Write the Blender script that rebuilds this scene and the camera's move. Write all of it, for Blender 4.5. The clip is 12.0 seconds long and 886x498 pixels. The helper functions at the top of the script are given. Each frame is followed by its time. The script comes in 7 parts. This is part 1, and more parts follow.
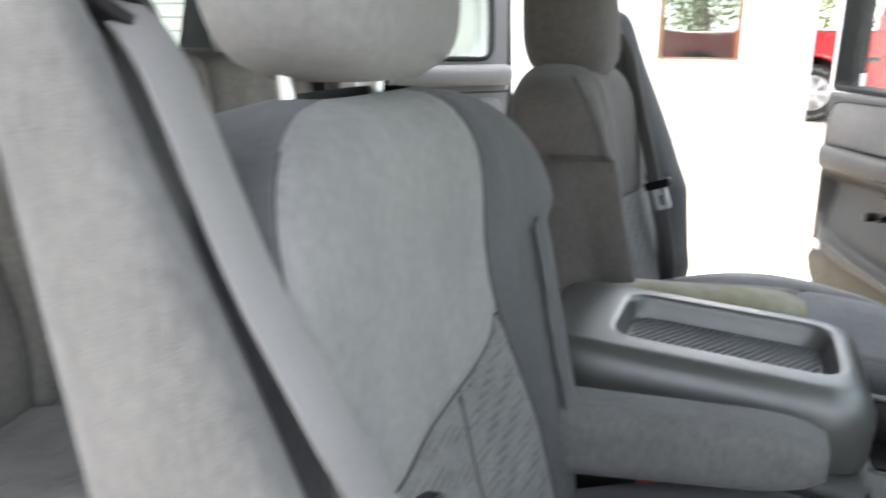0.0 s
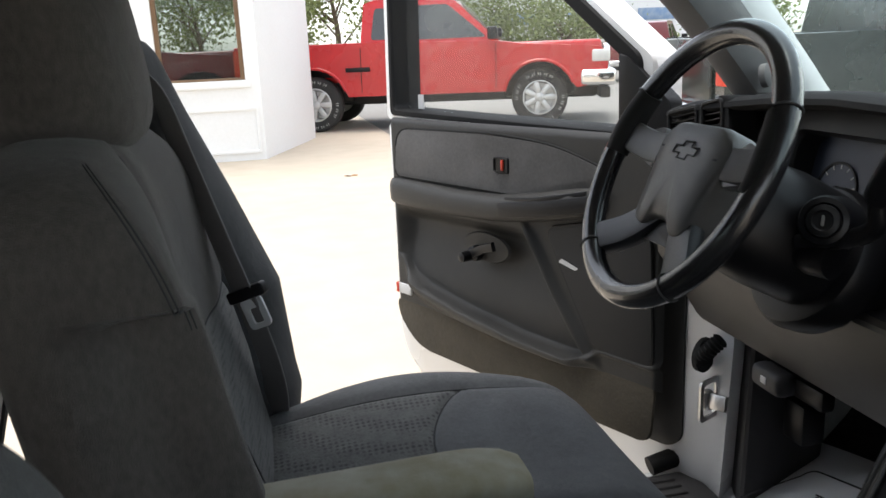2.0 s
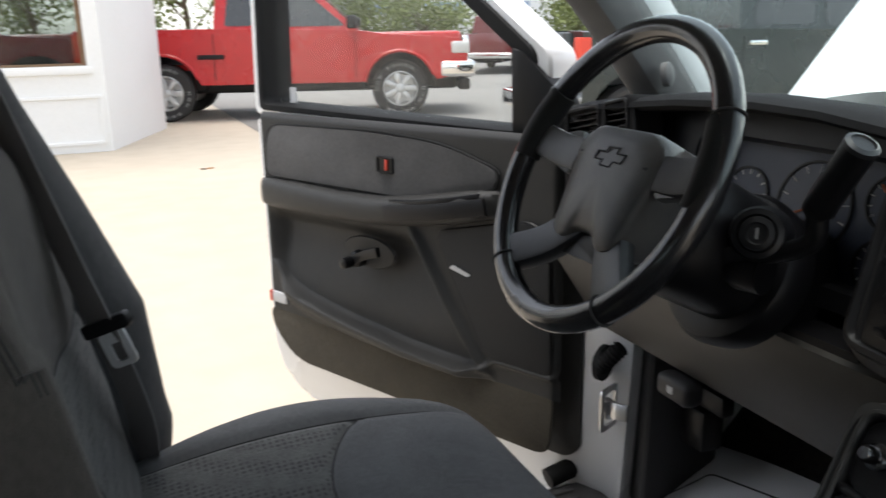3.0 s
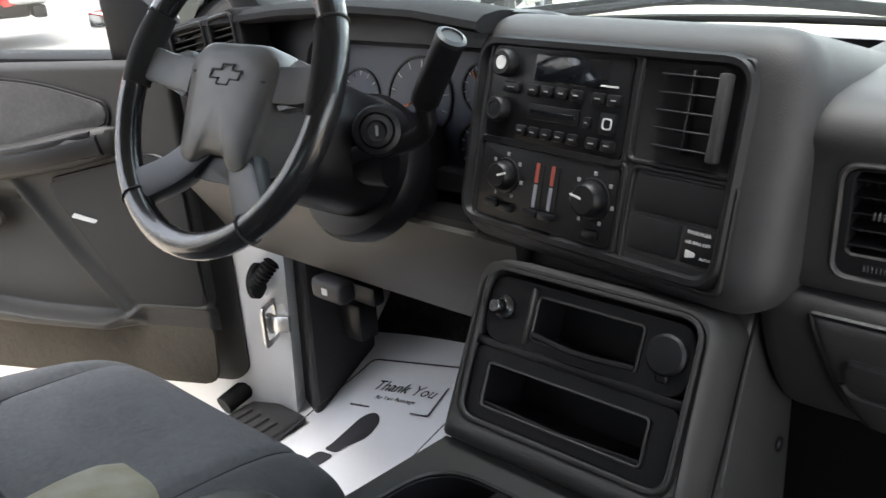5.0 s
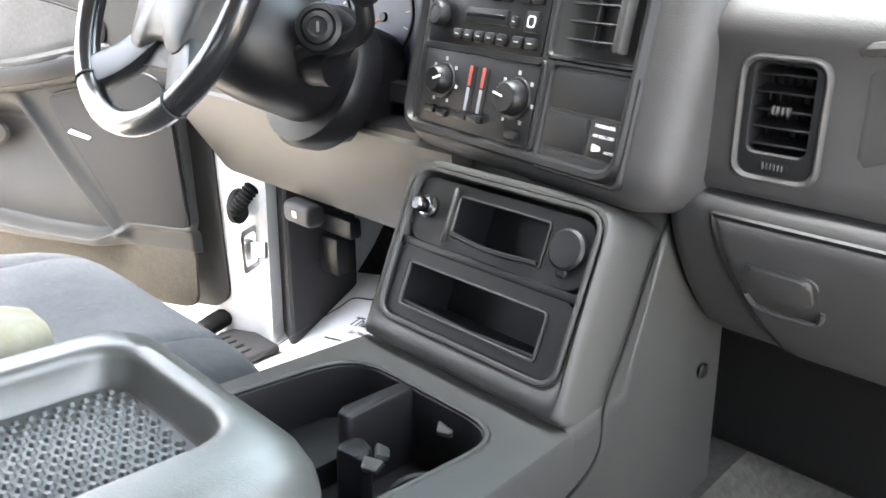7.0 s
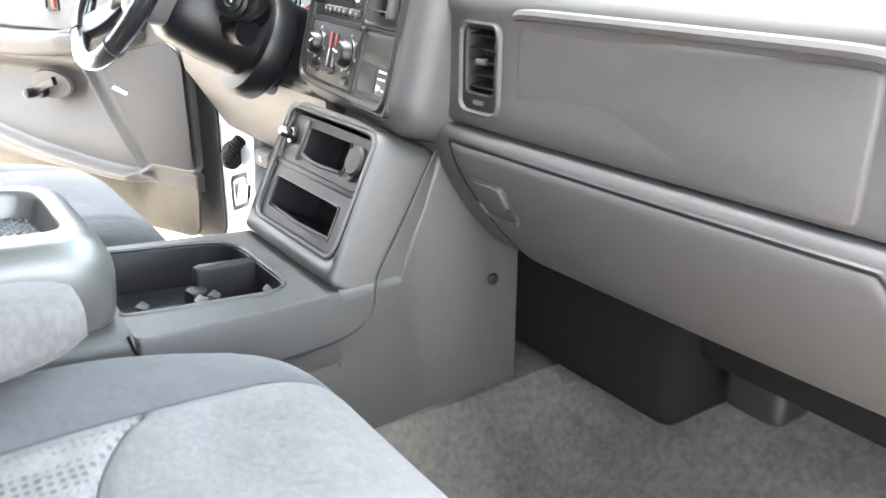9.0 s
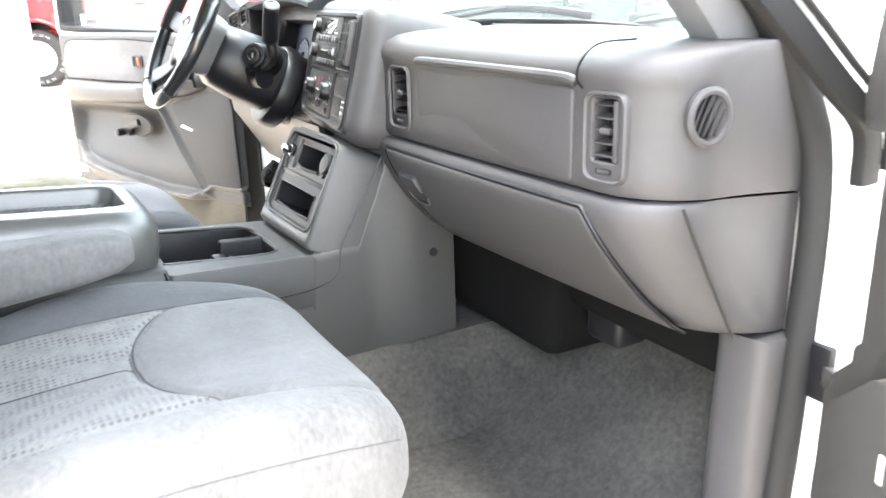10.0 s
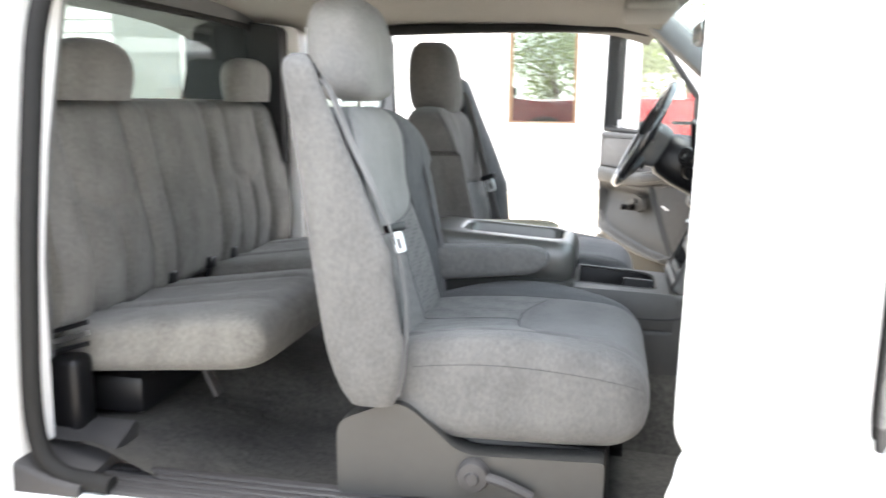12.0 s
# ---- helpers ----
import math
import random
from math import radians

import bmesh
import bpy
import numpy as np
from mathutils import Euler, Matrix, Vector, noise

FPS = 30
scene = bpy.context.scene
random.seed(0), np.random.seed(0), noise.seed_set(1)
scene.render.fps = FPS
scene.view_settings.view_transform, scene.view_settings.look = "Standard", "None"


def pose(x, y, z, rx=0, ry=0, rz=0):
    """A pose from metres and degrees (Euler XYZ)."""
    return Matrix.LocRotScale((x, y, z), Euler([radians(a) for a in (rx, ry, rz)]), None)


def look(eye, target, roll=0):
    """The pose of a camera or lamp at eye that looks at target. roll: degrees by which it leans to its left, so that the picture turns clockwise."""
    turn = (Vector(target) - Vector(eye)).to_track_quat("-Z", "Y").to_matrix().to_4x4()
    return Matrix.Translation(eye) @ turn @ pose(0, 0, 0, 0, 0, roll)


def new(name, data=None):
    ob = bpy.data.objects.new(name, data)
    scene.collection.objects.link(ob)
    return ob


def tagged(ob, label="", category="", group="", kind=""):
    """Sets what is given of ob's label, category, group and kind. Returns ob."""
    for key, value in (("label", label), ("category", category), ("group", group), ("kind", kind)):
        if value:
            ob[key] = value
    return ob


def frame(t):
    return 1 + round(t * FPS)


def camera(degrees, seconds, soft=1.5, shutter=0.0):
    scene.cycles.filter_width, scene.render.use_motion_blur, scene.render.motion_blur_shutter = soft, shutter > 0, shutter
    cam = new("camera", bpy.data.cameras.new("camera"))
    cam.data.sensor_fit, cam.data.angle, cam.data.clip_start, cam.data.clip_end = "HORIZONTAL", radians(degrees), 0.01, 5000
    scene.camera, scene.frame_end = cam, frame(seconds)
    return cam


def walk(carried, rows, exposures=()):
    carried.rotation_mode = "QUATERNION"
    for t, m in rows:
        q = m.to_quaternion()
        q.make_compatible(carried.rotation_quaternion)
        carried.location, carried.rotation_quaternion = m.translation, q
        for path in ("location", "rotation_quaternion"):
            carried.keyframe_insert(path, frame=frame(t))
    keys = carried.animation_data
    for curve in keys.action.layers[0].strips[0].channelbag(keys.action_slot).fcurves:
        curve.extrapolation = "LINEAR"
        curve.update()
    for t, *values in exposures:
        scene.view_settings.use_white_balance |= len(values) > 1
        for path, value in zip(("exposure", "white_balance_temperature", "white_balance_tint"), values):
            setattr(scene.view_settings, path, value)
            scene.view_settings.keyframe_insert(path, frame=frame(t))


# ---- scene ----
cam = camera(57.0, 12.0, shutter=0.4)
PATH = [
    (0, (-0.377, -1.129, 1.426), (-1.057, 0.681, 0.912), 0.45),
    (0.4, (-0.439, -0.995, 1.439), (-0.755, 0.919, 0.956), 1.71),
    (0.5, (-0.474, -0.944, 1.445), (-0.666, 0.987, 0.963), 1.90),
    (0.8, (-0.478, -0.827, 1.443), (-0.417, 1.116, 0.975), 0.87),
    (1, (-0.473, -0.747, 1.437), (-0.286, 1.189, 0.968), -0.55),
    (1.5, (-0.497, -0.631, 1.444), (-0.129, 1.272, 0.949), -2.42),
    (2, (-0.510, -0.525, 1.447), (-0.099, 1.370, 0.958), -2.49),
    (2.5, (-0.525, -0.436, 1.449), (-0.007, 1.429, 0.947), -1.41),
    (3, (-0.524, -0.387, 1.450), (0.209, 1.399, 0.928), -1.08),
    (3.5, (-0.525, -0.372, 1.445), (0.469, 1.273, 0.893), -0.75),
    (3.7, (-0.527, -0.373, 1.442), (0.564, 1.204, 0.873), -0.73),
    (5.3, (-0.535, -0.403, 1.452), (0.860, 0.812, 0.692), -3.87),
    (5.5, (-0.532, -0.411, 1.439), (0.858, 0.813, 0.684), -3.79),
    (6, (-0.529, -0.434, 1.401), (0.854, 0.806, 0.658), -2.75),
    (6.5, (-0.513, -0.473, 1.370), (0.843, 0.797, 0.629), -1.73),
    (7, (-0.478, -0.530, 1.344), (0.821, 0.796, 0.601), -0.99),
    (7.5, (-0.425, -0.617, 1.333), (0.802, 0.762, 0.562), -0.86),
    (7.7, (-0.399, -0.651, 1.319), (0.822, 0.736, 0.554), 0.41),
    (9.3, (-0.391, -1.164, 1.324), (0.644, 0.409, 0.649), 0.02),
    (9.5, (-0.411, -1.272, 1.335), (0.597, 0.330, 0.686), -0.58),
    (10, (-0.429, -1.540, 1.352), (0.492, 0.132, 0.757), -1.43),
    (10.5, (-0.402, -1.769, 1.363), (0.338, 0.017, 0.853), -0.88),
    (11, (-0.338, -1.972, 1.370), (0.091, -0.067, 0.936), -0.39),
    (11.5, (-0.255, -2.172, 1.378), (-0.224, -0.209, 1.000), 0.72),
    (12, (-0.132, -2.322, 1.385), (-0.516, -0.391, 1.033), 0.58),
]
EXPOSURES = [(0.0, 3.05), (0.5, 2.52), (1.0, 1.92), (1.5, 1.65), (2.5, 1.45), (3.7, 1.3), (5.3, 3.1), (6.0, 3.88), (7.0, 4.64), (7.7, 4.86), (9.3, 5.08), (10.0, 4.73), (10.5, 4.4), (11.0, 3.98), (11.5, 3.75), (12.0, 3.36)]
walk(cam, [(t, look(eye, target, roll)) for t, eye, target, roll in PATH], EXPOSURES)

# ---- light: bright overcast sky, the sun high behind thin cloud ----
world = bpy.data.worlds.new("sky")
scene.world = world
world.use_nodes = True
wt = world.node_tree
sky = wt.nodes.new("ShaderNodeTexSky")
sky.sky_type, sky.sun_disc = "NISHITA", False
sky.sun_elevation, sky.sun_rotation = radians(84), radians(315)
sky.dust_density, sky.air_density = 1.0, 1.0
haze = wt.nodes.new("ShaderNodeHueSaturation")
haze.inputs["Saturation"].default_value = 0.31
wt.links.new(sky.outputs[0], haze.inputs["Color"])
wt.links.new(haze.outputs[0], wt.nodes["Background"].inputs[0])
wt.nodes["Background"].inputs[1].default_value = 0.15
sun_data = bpy.data.lights.new("sun", "SUN")
sun_data.energy, sun_data.angle, sun_data.color = 1.3, radians(40), (1.0, 0.96, 0.91)
sun = new("sun", sun_data)
sun.matrix_world = look((0, 0, 0), (0.12, -0.06, -0.99))

# ---- mesh helpers ----
OFFSET = {}


def thing(name, at=(0, 0, 0), label="", category="", group="", kind=""):
    ob = new(name)
    ob.location = at
    OFFSET[ob.name] = Vector(at)
    return tagged(ob, label, category, group, kind)


def mesh_of(name, bm, material, flat=False, sharp=40):
    bmesh.ops.recalc_face_normals(bm, faces=bm.faces[:])
    me = bpy.data.meshes.new(name)
    bm.to_mesh(me)
    bm.free()
    if material:
        me.materials.append(material)
    if not flat:
        me.shade_smooth()
        me.set_sharp_from_angle(angle=radians(sharp))
    return me


def part(name, bm, material, parent=None, label="", flat=False, sharp=40):
    """Links a bmesh, given in world places, as one mesh object under a thing or a part."""
    off = Vector((0, 0, 0))
    top = parent
    while top is not None:
        off = off + OFFSET.get(top.name, Vector((0, 0, 0)))
        top = top.parent
    if off.length:
        bmesh.ops.translate(bm, verts=bm.verts[:], vec=-off)
    ob = new(name, mesh_of(name, bm, material, flat, sharp))
    ob.parent = parent
    return tagged(ob, label)


def solid(name, bm, material, label="", category="", group="", kind="", flat=False, sharp=40):
    return tagged(part(name, bm, material, None, "", flat, sharp), label, category, group, kind)


def join(*bms):
    out = bms[0]
    for b in bms[1:]:
        me = bpy.data.meshes.new("tmp")
        b.to_mesh(me)
        b.free()
        out.from_mesh(me)
        bpy.data.meshes.remove(me)
    return out


def rbox(lo, hi, r=0.004, seg=2, m=None):
    """A box between two corners with rounded edges."""
    bm = bmesh.new()
    c = [(a + b) / 2 for a, b in zip(lo, hi)]
    s = [abs(b - a) for a, b in zip(lo, hi)]
    bmesh.ops.create_cube(bm, size=1.0, matrix=Matrix.Translation(c) @ Matrix.Diagonal((*s, 1)))
    r = min(r, min(s) * 0.49)
    if r > 0:
        bmesh.ops.bevel(bm, geom=bm.edges[:], offset=r, segments=seg, profile=0.5, affect="EDGES")
    if m is not None:
        bm.transform(m)
    return bm


def axes(origin, u, v):
    """A matrix with local x along u, y along v (made square to u), z out of the two."""
    u = Vector(u).normalized()
    v = Vector(v)
    v = (v - u * v.dot(u)).normalized()
    n = u.cross(v)
    m = Matrix((u, v, n)).transposed().to_4x4()
    return Matrix.Translation(origin) @ m


def rounded(pts, r, n=5):
    """A closed outline with rounded corners; r is one radius or one for each corner."""
    out = []
    k = len(pts)
    for i in range(k):
        p, a, b = Vector(pts[i]), Vector(pts[i - 1]), Vector(pts[(i + 1) % k])
        q = r[i] if isinstance(r, (list, tuple)) else r
        da, db = (a - p), (b - p)
        q = min(q, da.length * 0.49, db.length * 0.49)
        if q <= 1e-5:
            out.append(p)
            continue
        s, e = p + da.normalized() * q, p + db.normalized() * q
        for j in range(n + 1):
            t = j / n
            out.append(s * (1 - t) ** 2 + p * 2 * t * (1 - t) + e * t * t)
    return out


def rr(w, h, r, n=4, cx=0.0, cy=0.0):
    return rounded([(cx - w / 2, cy - h / 2), (cx + w / 2, cy - h / 2), (cx + w / 2, cy + h / 2), (cx - w / 2, cy + h / 2)], r, n)


def slab(outline, z0, z1, m=None, r=0.0, seg=2):
    """An outline in local x, y, raised from z0 to z1, its front rim rounded by r."""
    bm = bmesh.new()
    lo = [bm.verts.new((p[0], p[1], z0)) for p in outline]
    hi = [bm.verts.new((p[0], p[1], z1)) for p in outline]
    k = len(outline)
    top = bm.faces.new(hi)
    bm.faces.new(lo[::-1])
    for i in range(k):
        bm.faces.new((lo[i], lo[(i + 1) % k], hi[(i + 1) % k], hi[i]))
    if r > 0:
        edges = list(top.edges)
        bmesh.ops.bevel(bm, geom=edges, offset=r, segments=seg, profile=0.5, affect="EDGES", clamp_overlap=True)
    if m is not None:
        bm.transform(m)
    return bm


def frame_ring(outer, inner, z0, z1, m=None, r=0.0, lip=0.0):
    """A flat frame between two outlines of the same count; its front edges slope by r, the inner edge drops by lip."""
    bm = bmesh.new()
    k = len(outer)
    co, ci = sum((Vector(p) for p in outer), Vector((0, 0))) / k, sum((Vector(p) for p in inner), Vector((0, 0))) / k

    def inset(p, c, d):
        v = Vector(p) - c
        return c + v * max(0.0, 1 - d / max(v.length, 1e-6))

    rows = [[(*p[:2], z0) for p in outer], [(*p[:2], z1 - r) for p in outer], [(*inset(p, co, r)[:2], z1) for p in outer],
            [(*inset(p, ci, -r)[:2], z1) for p in inner], [(*p[:2], z1 - r) for p in inner], [(*p[:2], z0 - lip) for p in inner]]
    vs = [[bm.verts.new(p) for p in row] for row in rows]
    for a, b in zip(vs, vs[1:]):
        for i in range(k):
            bm.faces.new((a[i], a[(i + 1) % k], b[(i + 1) % k], b[i]))
    a, b = vs[-1], vs[0]
    for i in range(k):
        bm.faces.new((a[i], a[(i + 1) % k], b[(i + 1) % k], b[i]))
    if m is not None:
        bm.transform(m)
    return bm


def loft(rings, closed=True, caps=True, m=None):
    bm = bmesh.new()
    vs = [[bm.verts.new(p) for p in row] for row in rings]
    k = len(rings[0])
    for a, b in zip(vs, vs[1:]):
        for i in range(k if closed else k - 1):
            bm.faces.new((a[i], a[(i + 1) % k], b[(i + 1) % k], b[i]))
    if caps and closed:
        bm.faces.new(vs[0][::-1])
        bm.faces.new(vs[-1])
    if m is not None:
        bm.transform(m)
    return bm


def smooth_path(pts, n=6):
    """A Catmull-Rom line through points."""
    P = [Vector(p) for p in pts]
    if len(P) < 3:
        return P
    P = [P[0] * 2 - P[1]] + P + [P[-1] * 2 - P[-2]]
    out = []
    for i in range(1, len(P) - 2):
        a, b, c, d = P[i - 1], P[i], P[i + 1], P[i + 2]
        for j in range(n):
            t = j / n
            out.append(0.5 * ((2 * b) + (c - a) * t + (2 * a - 5 * b + 4 * c - d) * t * t + (3 * b - 3 * c + d - a) * t ** 3))
    out.append(P[-2])
    return out


def tube(path, r, n=8, flat=None, closed=False, up=None):
    """A round (or, with flat = (width, height), a flat) bar along a line. r may be a list."""
    P = [Vector(p) for p in path]
    rings = []
    last = Vector(up) if up else None
    for i, p in enumerate(P):
        if closed:
            t = (P[(i + 1) % len(P)] - P[i - 1]).normalized()
        else:
            t = (P[min(i + 1, len(P) - 1)] - P[max(i - 1, 0)]).normalized()
        if last is None:
            last = Vector((0, 0, 1)) if abs(t.z) < 0.9 else Vector((1, 0, 0))
        b = (last - t * last.dot(t)).normalized()
        a = t.cross(b)
        last = b
        if flat:
            w, h = flat[0] / 2, flat[1] / 2
            o = rr(2 * w, 2 * h, min(w, h) * 0.6, 2)
            rings.append([p + a * q[0] + b * q[1] for q in o])
        else:
            q = r[i] if isinstance(r, (list, tuple)) else r
            rings.append([p + (a * math.cos(6.28318 * j / n) + b * math.sin(6.28318 * j / n)) * q for j in range(n)])
    if closed:
        rings.append(rings[0])
        bm = loft(rings, True, False)
        bmesh.ops.remove_doubles(bm, verts=bm.verts[:], dist=1e-6)
        return bm
    return loft(rings)


def lathe(profile, m=None, n=24):
    """A profile of (radius, height) turned round local z."""
    rings = [[Vector((q * math.cos(6.28318 * i / n), q * math.sin(6.28318 * i / n), h)) for i in range(n)] for q, h in profile]
    return loft(rings, True, True, m)


def text_bm(words, size, m, depth=0.0004, align="CENTER", shear=0.0):
    cu = bpy.data.curves.new("words", "FONT")
    cu.body, cu.size, cu.align_x, cu.align_y, cu.extrude, cu.resolution_u, cu.shear = words, size, align, "CENTER", depth, 2, shear
    ob = bpy.data.objects.new("words", cu)
    scene.collection.objects.link(ob)
    me = bpy.data.meshes.new_from_object(ob.evaluated_get(bpy.context.evaluated_depsgraph_get()))
    bm = bmesh.new()
    bm.from_mesh(me)
    bm.transform(m)
    bpy.data.objects.remove(ob)
    bpy.data.curves.remove(cu)
    bpy.data.meshes.remove(me)
    return bm


# ---- materials ----
def surface(name, c1, c2=None, scale=30.0, rough=0.6, bump=0.0, bump_scale=400.0, metal=0.0, coat=0.0, spread=0.5, rough2=None, sheen=0.0, big=2.5, island=0.0, obj_rand=0.0, stretch=(1, 1, 1), spec=0.5, bump2=0.0, bump2_scale=20.0):
    """A two-scale surface: large blotches and fine grain in the colour, roughness and relief."""
    m = bpy.data.materials.new(name)
    m.use_nodes = True
    nt = m.node_tree
    b = nt.nodes["Principled BSDF"]
    link = nt.links.new
    c2 = c2 or tuple(x * 0.8 for x in c1)
    co = nt.nodes.new("ShaderNodeTexCoord")
    mp = nt.nodes.new("ShaderNodeMapping")
    mp.inputs["Scale"].default_value = stretch
    link(co.outputs["Object"], mp.inputs[0])
    n1, n2 = nt.nodes.new("ShaderNodeTexNoise"), nt.nodes.new("ShaderNodeTexNoise")
    n1.inputs["Scale"].default_value, n1.inputs["Detail"].default_value = big, 4
    n2.inputs["Scale"].default_value, n2.inputs["Detail"].default_value = scale, 5
    link(mp.outputs[0], n1.inputs["Vector"])
    link(mp.outputs[0], n2.inputs["Vector"])
    mix = nt.nodes.new("ShaderNodeMath")
    mix.operation = "MULTIPLY_ADD"
    mix.inputs[1].default_value = 0.5
    half = nt.nodes.new("ShaderNodeMath")
    half.operation = "MULTIPLY"
    half.inputs[1].default_value = 0.5
    link(n2.outputs[0], half.inputs[0])
    link(n1.outputs[0], mix.inputs[0])
    link(half.outputs[0], mix.inputs[2])
    ramp = nt.nodes.new("ShaderNodeMapRange")
    ramp.inputs[1].default_value, ramp.inputs[2].default_value = 0.5 - spread / 2, 0.5 + spread / 2
    link(mix.outputs[0], ramp.inputs[0])
    col = nt.nodes.new("ShaderNodeMix")
    col.data_type = "RGBA"
    col.inputs["A"].default_value, col.inputs["B"].default_value = (*c1, 1), (*c2, 1)
    link(ramp.outputs[0], col.inputs["Factor"])
    out = col.outputs["Result"]
    if obj_rand or island:
        rnd = nt.nodes.new("ShaderNodeObjectInfo") if obj_rand else nt.nodes.new("ShaderNodeNewGeometry")
        hsv = nt.nodes.new("ShaderNodeHueSaturation")
        mr = nt.nodes.new("ShaderNodeMapRange")
        k = obj_rand or island
        mr.inputs[3].default_value, mr.inputs[4].default_value = 1 - k, 1 + k
        link(rnd.outputs["Random" if obj_rand else "Random Per Island"], mr.inputs[0])
        link(mr.outputs[0], hsv.inputs["Value"])
        link(out, hsv.inputs["Color"])
        out = hsv.outputs[0]
    link(out, b.inputs["Base Color"])
    rg = nt.nodes.new("ShaderNodeMapRange")
    rg.inputs[3].default_value, rg.inputs[4].default_value = rough, rough2 if rough2 is not None else min(1, rough * 1.2)
    link(n1.outputs[0], rg.inputs[0])
    link(rg.outputs[0], b.inputs["Roughness"])
    b.inputs["Metallic"].default_value = metal
    b.inputs["Specular IOR Level"].default_value = spec
    if coat:
        b.inputs["Coat Weight"].default_value, b.inputs["Coat Roughness"].default_value = coat, 0.05
    if sheen:
        b.inputs["Sheen Weight"].default_value, b.inputs["Sheen Roughness"].default_value = sheen, 0.4
    if bump:
        n3 = nt.nodes.new("ShaderNodeTexNoise")
        n3.inputs["Scale"].default_value, n3.inputs["Detail"].default_value = bump_scale, 2
        link(mp.outputs[0], n3.inputs["Vector"])
        bp = nt.nodes.new("ShaderNodeBump")
        bp.inputs["Strength"].default_value, bp.inputs["Distance"].default_value = bump, 0.001
        link(n3.outputs[0], bp.inputs["Height"])
        if bump2:
            n4 = nt.nodes.new("ShaderNodeTexNoise")
            n4.inputs["Scale"].default_value, n4.inputs["Detail"].default_value = bump2_scale, 3
            link(mp.outputs[0], n4.inputs["Vector"])
            b2 = nt.nodes.new("ShaderNodeBump")
            b2.inputs["Strength"].default_value, b2.inputs["Distance"].default_value = bump2, 0.01
            link(n4.outputs[0], b2.inputs["Height"])
            link(b2.outputs[0], bp.inputs["Normal"])
        link(bp.outputs[0], b.inputs["Normal"])
    return m


def dots(m, scale, depth):
    """Rows of small sunken dots, as in a knit."""
    nt = m.node_tree
    b = nt.nodes["Principled BSDF"]
    co = nt.nodes.new("ShaderNodeTexCoord")
    vo = nt.nodes.new("ShaderNodeTexVoronoi")
    vo.inputs["Scale"].default_value, vo.inputs["Randomness"].default_value = scale, 0.15
    nt.links.new(co.outputs["Object"], vo.inputs["Vector"])
    mr = nt.nodes.new("ShaderNodeMapRange")
    mr.inputs[1].default_value, mr.inputs[2].default_value, mr.inputs[3].default_value = 0.15, 0.45, depth
    nt.links.new(vo.outputs["Distance"], mr.inputs[0])
    mx = nt.nodes.new("ShaderNodeMix")
    mx.data_type, mx.blend_type = "RGBA", "MULTIPLY"
    mx.inputs["Factor"].default_value = 1.0
    old = b.inputs["Base Color"].links[0].from_socket
    nt.links.new(old, mx.inputs["A"])
    nt.links.new(mr.outputs[0], mx.inputs["B"])
    nt.links.new(mx.outputs["Result"], b.inputs["Base Color"])
    return m


def glass(name, tint=(0.9, 0.97, 0.95), rough=0.0, dust=0.0):
    m = bpy.data.materials.new(name)
    m.use_nodes = True
    nt = m.node_tree
    nt.nodes.remove(nt.nodes["Principled BSDF"])
    tr, gl, mx, fr = (nt.nodes.new(k) for k in ("ShaderNodeBsdfTransparent", "ShaderNodeBsdfGlossy", "ShaderNodeMixShader", "ShaderNodeLayerWeight"))
    tr.inputs[0].default_value = (*tint, 1)
    gl.inputs["Roughness"].default_value = rough
    pw, sc = nt.nodes.new("ShaderNodeMath"), nt.nodes.new("ShaderNodeMath")
    pw.operation, sc.operation = "POWER", "MULTIPLY_ADD"
    pw.inputs[1].default_value, sc.inputs[1].default_value, sc.inputs[2].default_value = 4.0, 0.3, 0.02
    nt.links.new(fr.outputs["Facing"], pw.inputs[0])
    nt.links.new(pw.outputs[0], sc.inputs[0])
    nt.links.new(sc.outputs[0], mx.inputs[0])
    nt.links.new(tr.outputs[0], mx.inputs[1])
    nt.links.new(gl.outputs[0], mx.inputs[2])
    out = mx.outputs[0]
    if dust:
        # a thin uneven film of dust that catches the daylight
        df, film, no, mr = (nt.nodes.new(k) for k in ("ShaderNodeBsdfTranslucent", "ShaderNodeMixShader", "ShaderNodeTexNoise", "ShaderNodeMapRange"))
        df.inputs[0].default_value = (0.85, 0.86, 0.84, 1)
        no.inputs["Scale"].default_value, no.inputs["Detail"].default_value = 5.0, 4
        mr.inputs[3].default_value, mr.inputs[4].default_value = dust * 0.4, dust * 1.6
        nt.links.new(no.outputs[0], mr.inputs[0])
        nt.links.new(mr.outputs[0], film.inputs[0])
        nt.links.new(out, film.inputs[1])
        nt.links.new(df.outputs[0], film.inputs[2])
        out = film.outputs[0]
    nt.links.new(out, nt.nodes["Material Output"].inputs[0])
    return m


DASH = surface("dash_plastic", (0.038, 0.037, 0.038), (0.029, 0.028, 0.029), 60, 0.50, 0.40, 900, spread=0.6, spec=0.42)
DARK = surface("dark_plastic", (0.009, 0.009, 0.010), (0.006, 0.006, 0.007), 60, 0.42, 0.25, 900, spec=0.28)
BLACK = surface("black_plastic", (0.006, 0.006, 0.007), (0.004, 0.004, 0.005), 60, 0.35, 0.1, 900, spec=0.3)
CONSOLE = surface("console_plastic", (0.036, 0.036, 0.034), (0.027, 0.027, 0.026), 50, 0.45, 0.35, 900, spread=0.6)
DOORTRIM = surface("door_plastic", (0.033, 0.032, 0.030), (0.024, 0.024, 0.023), 50, 0.5, 0.4, 800, spec=0.35)
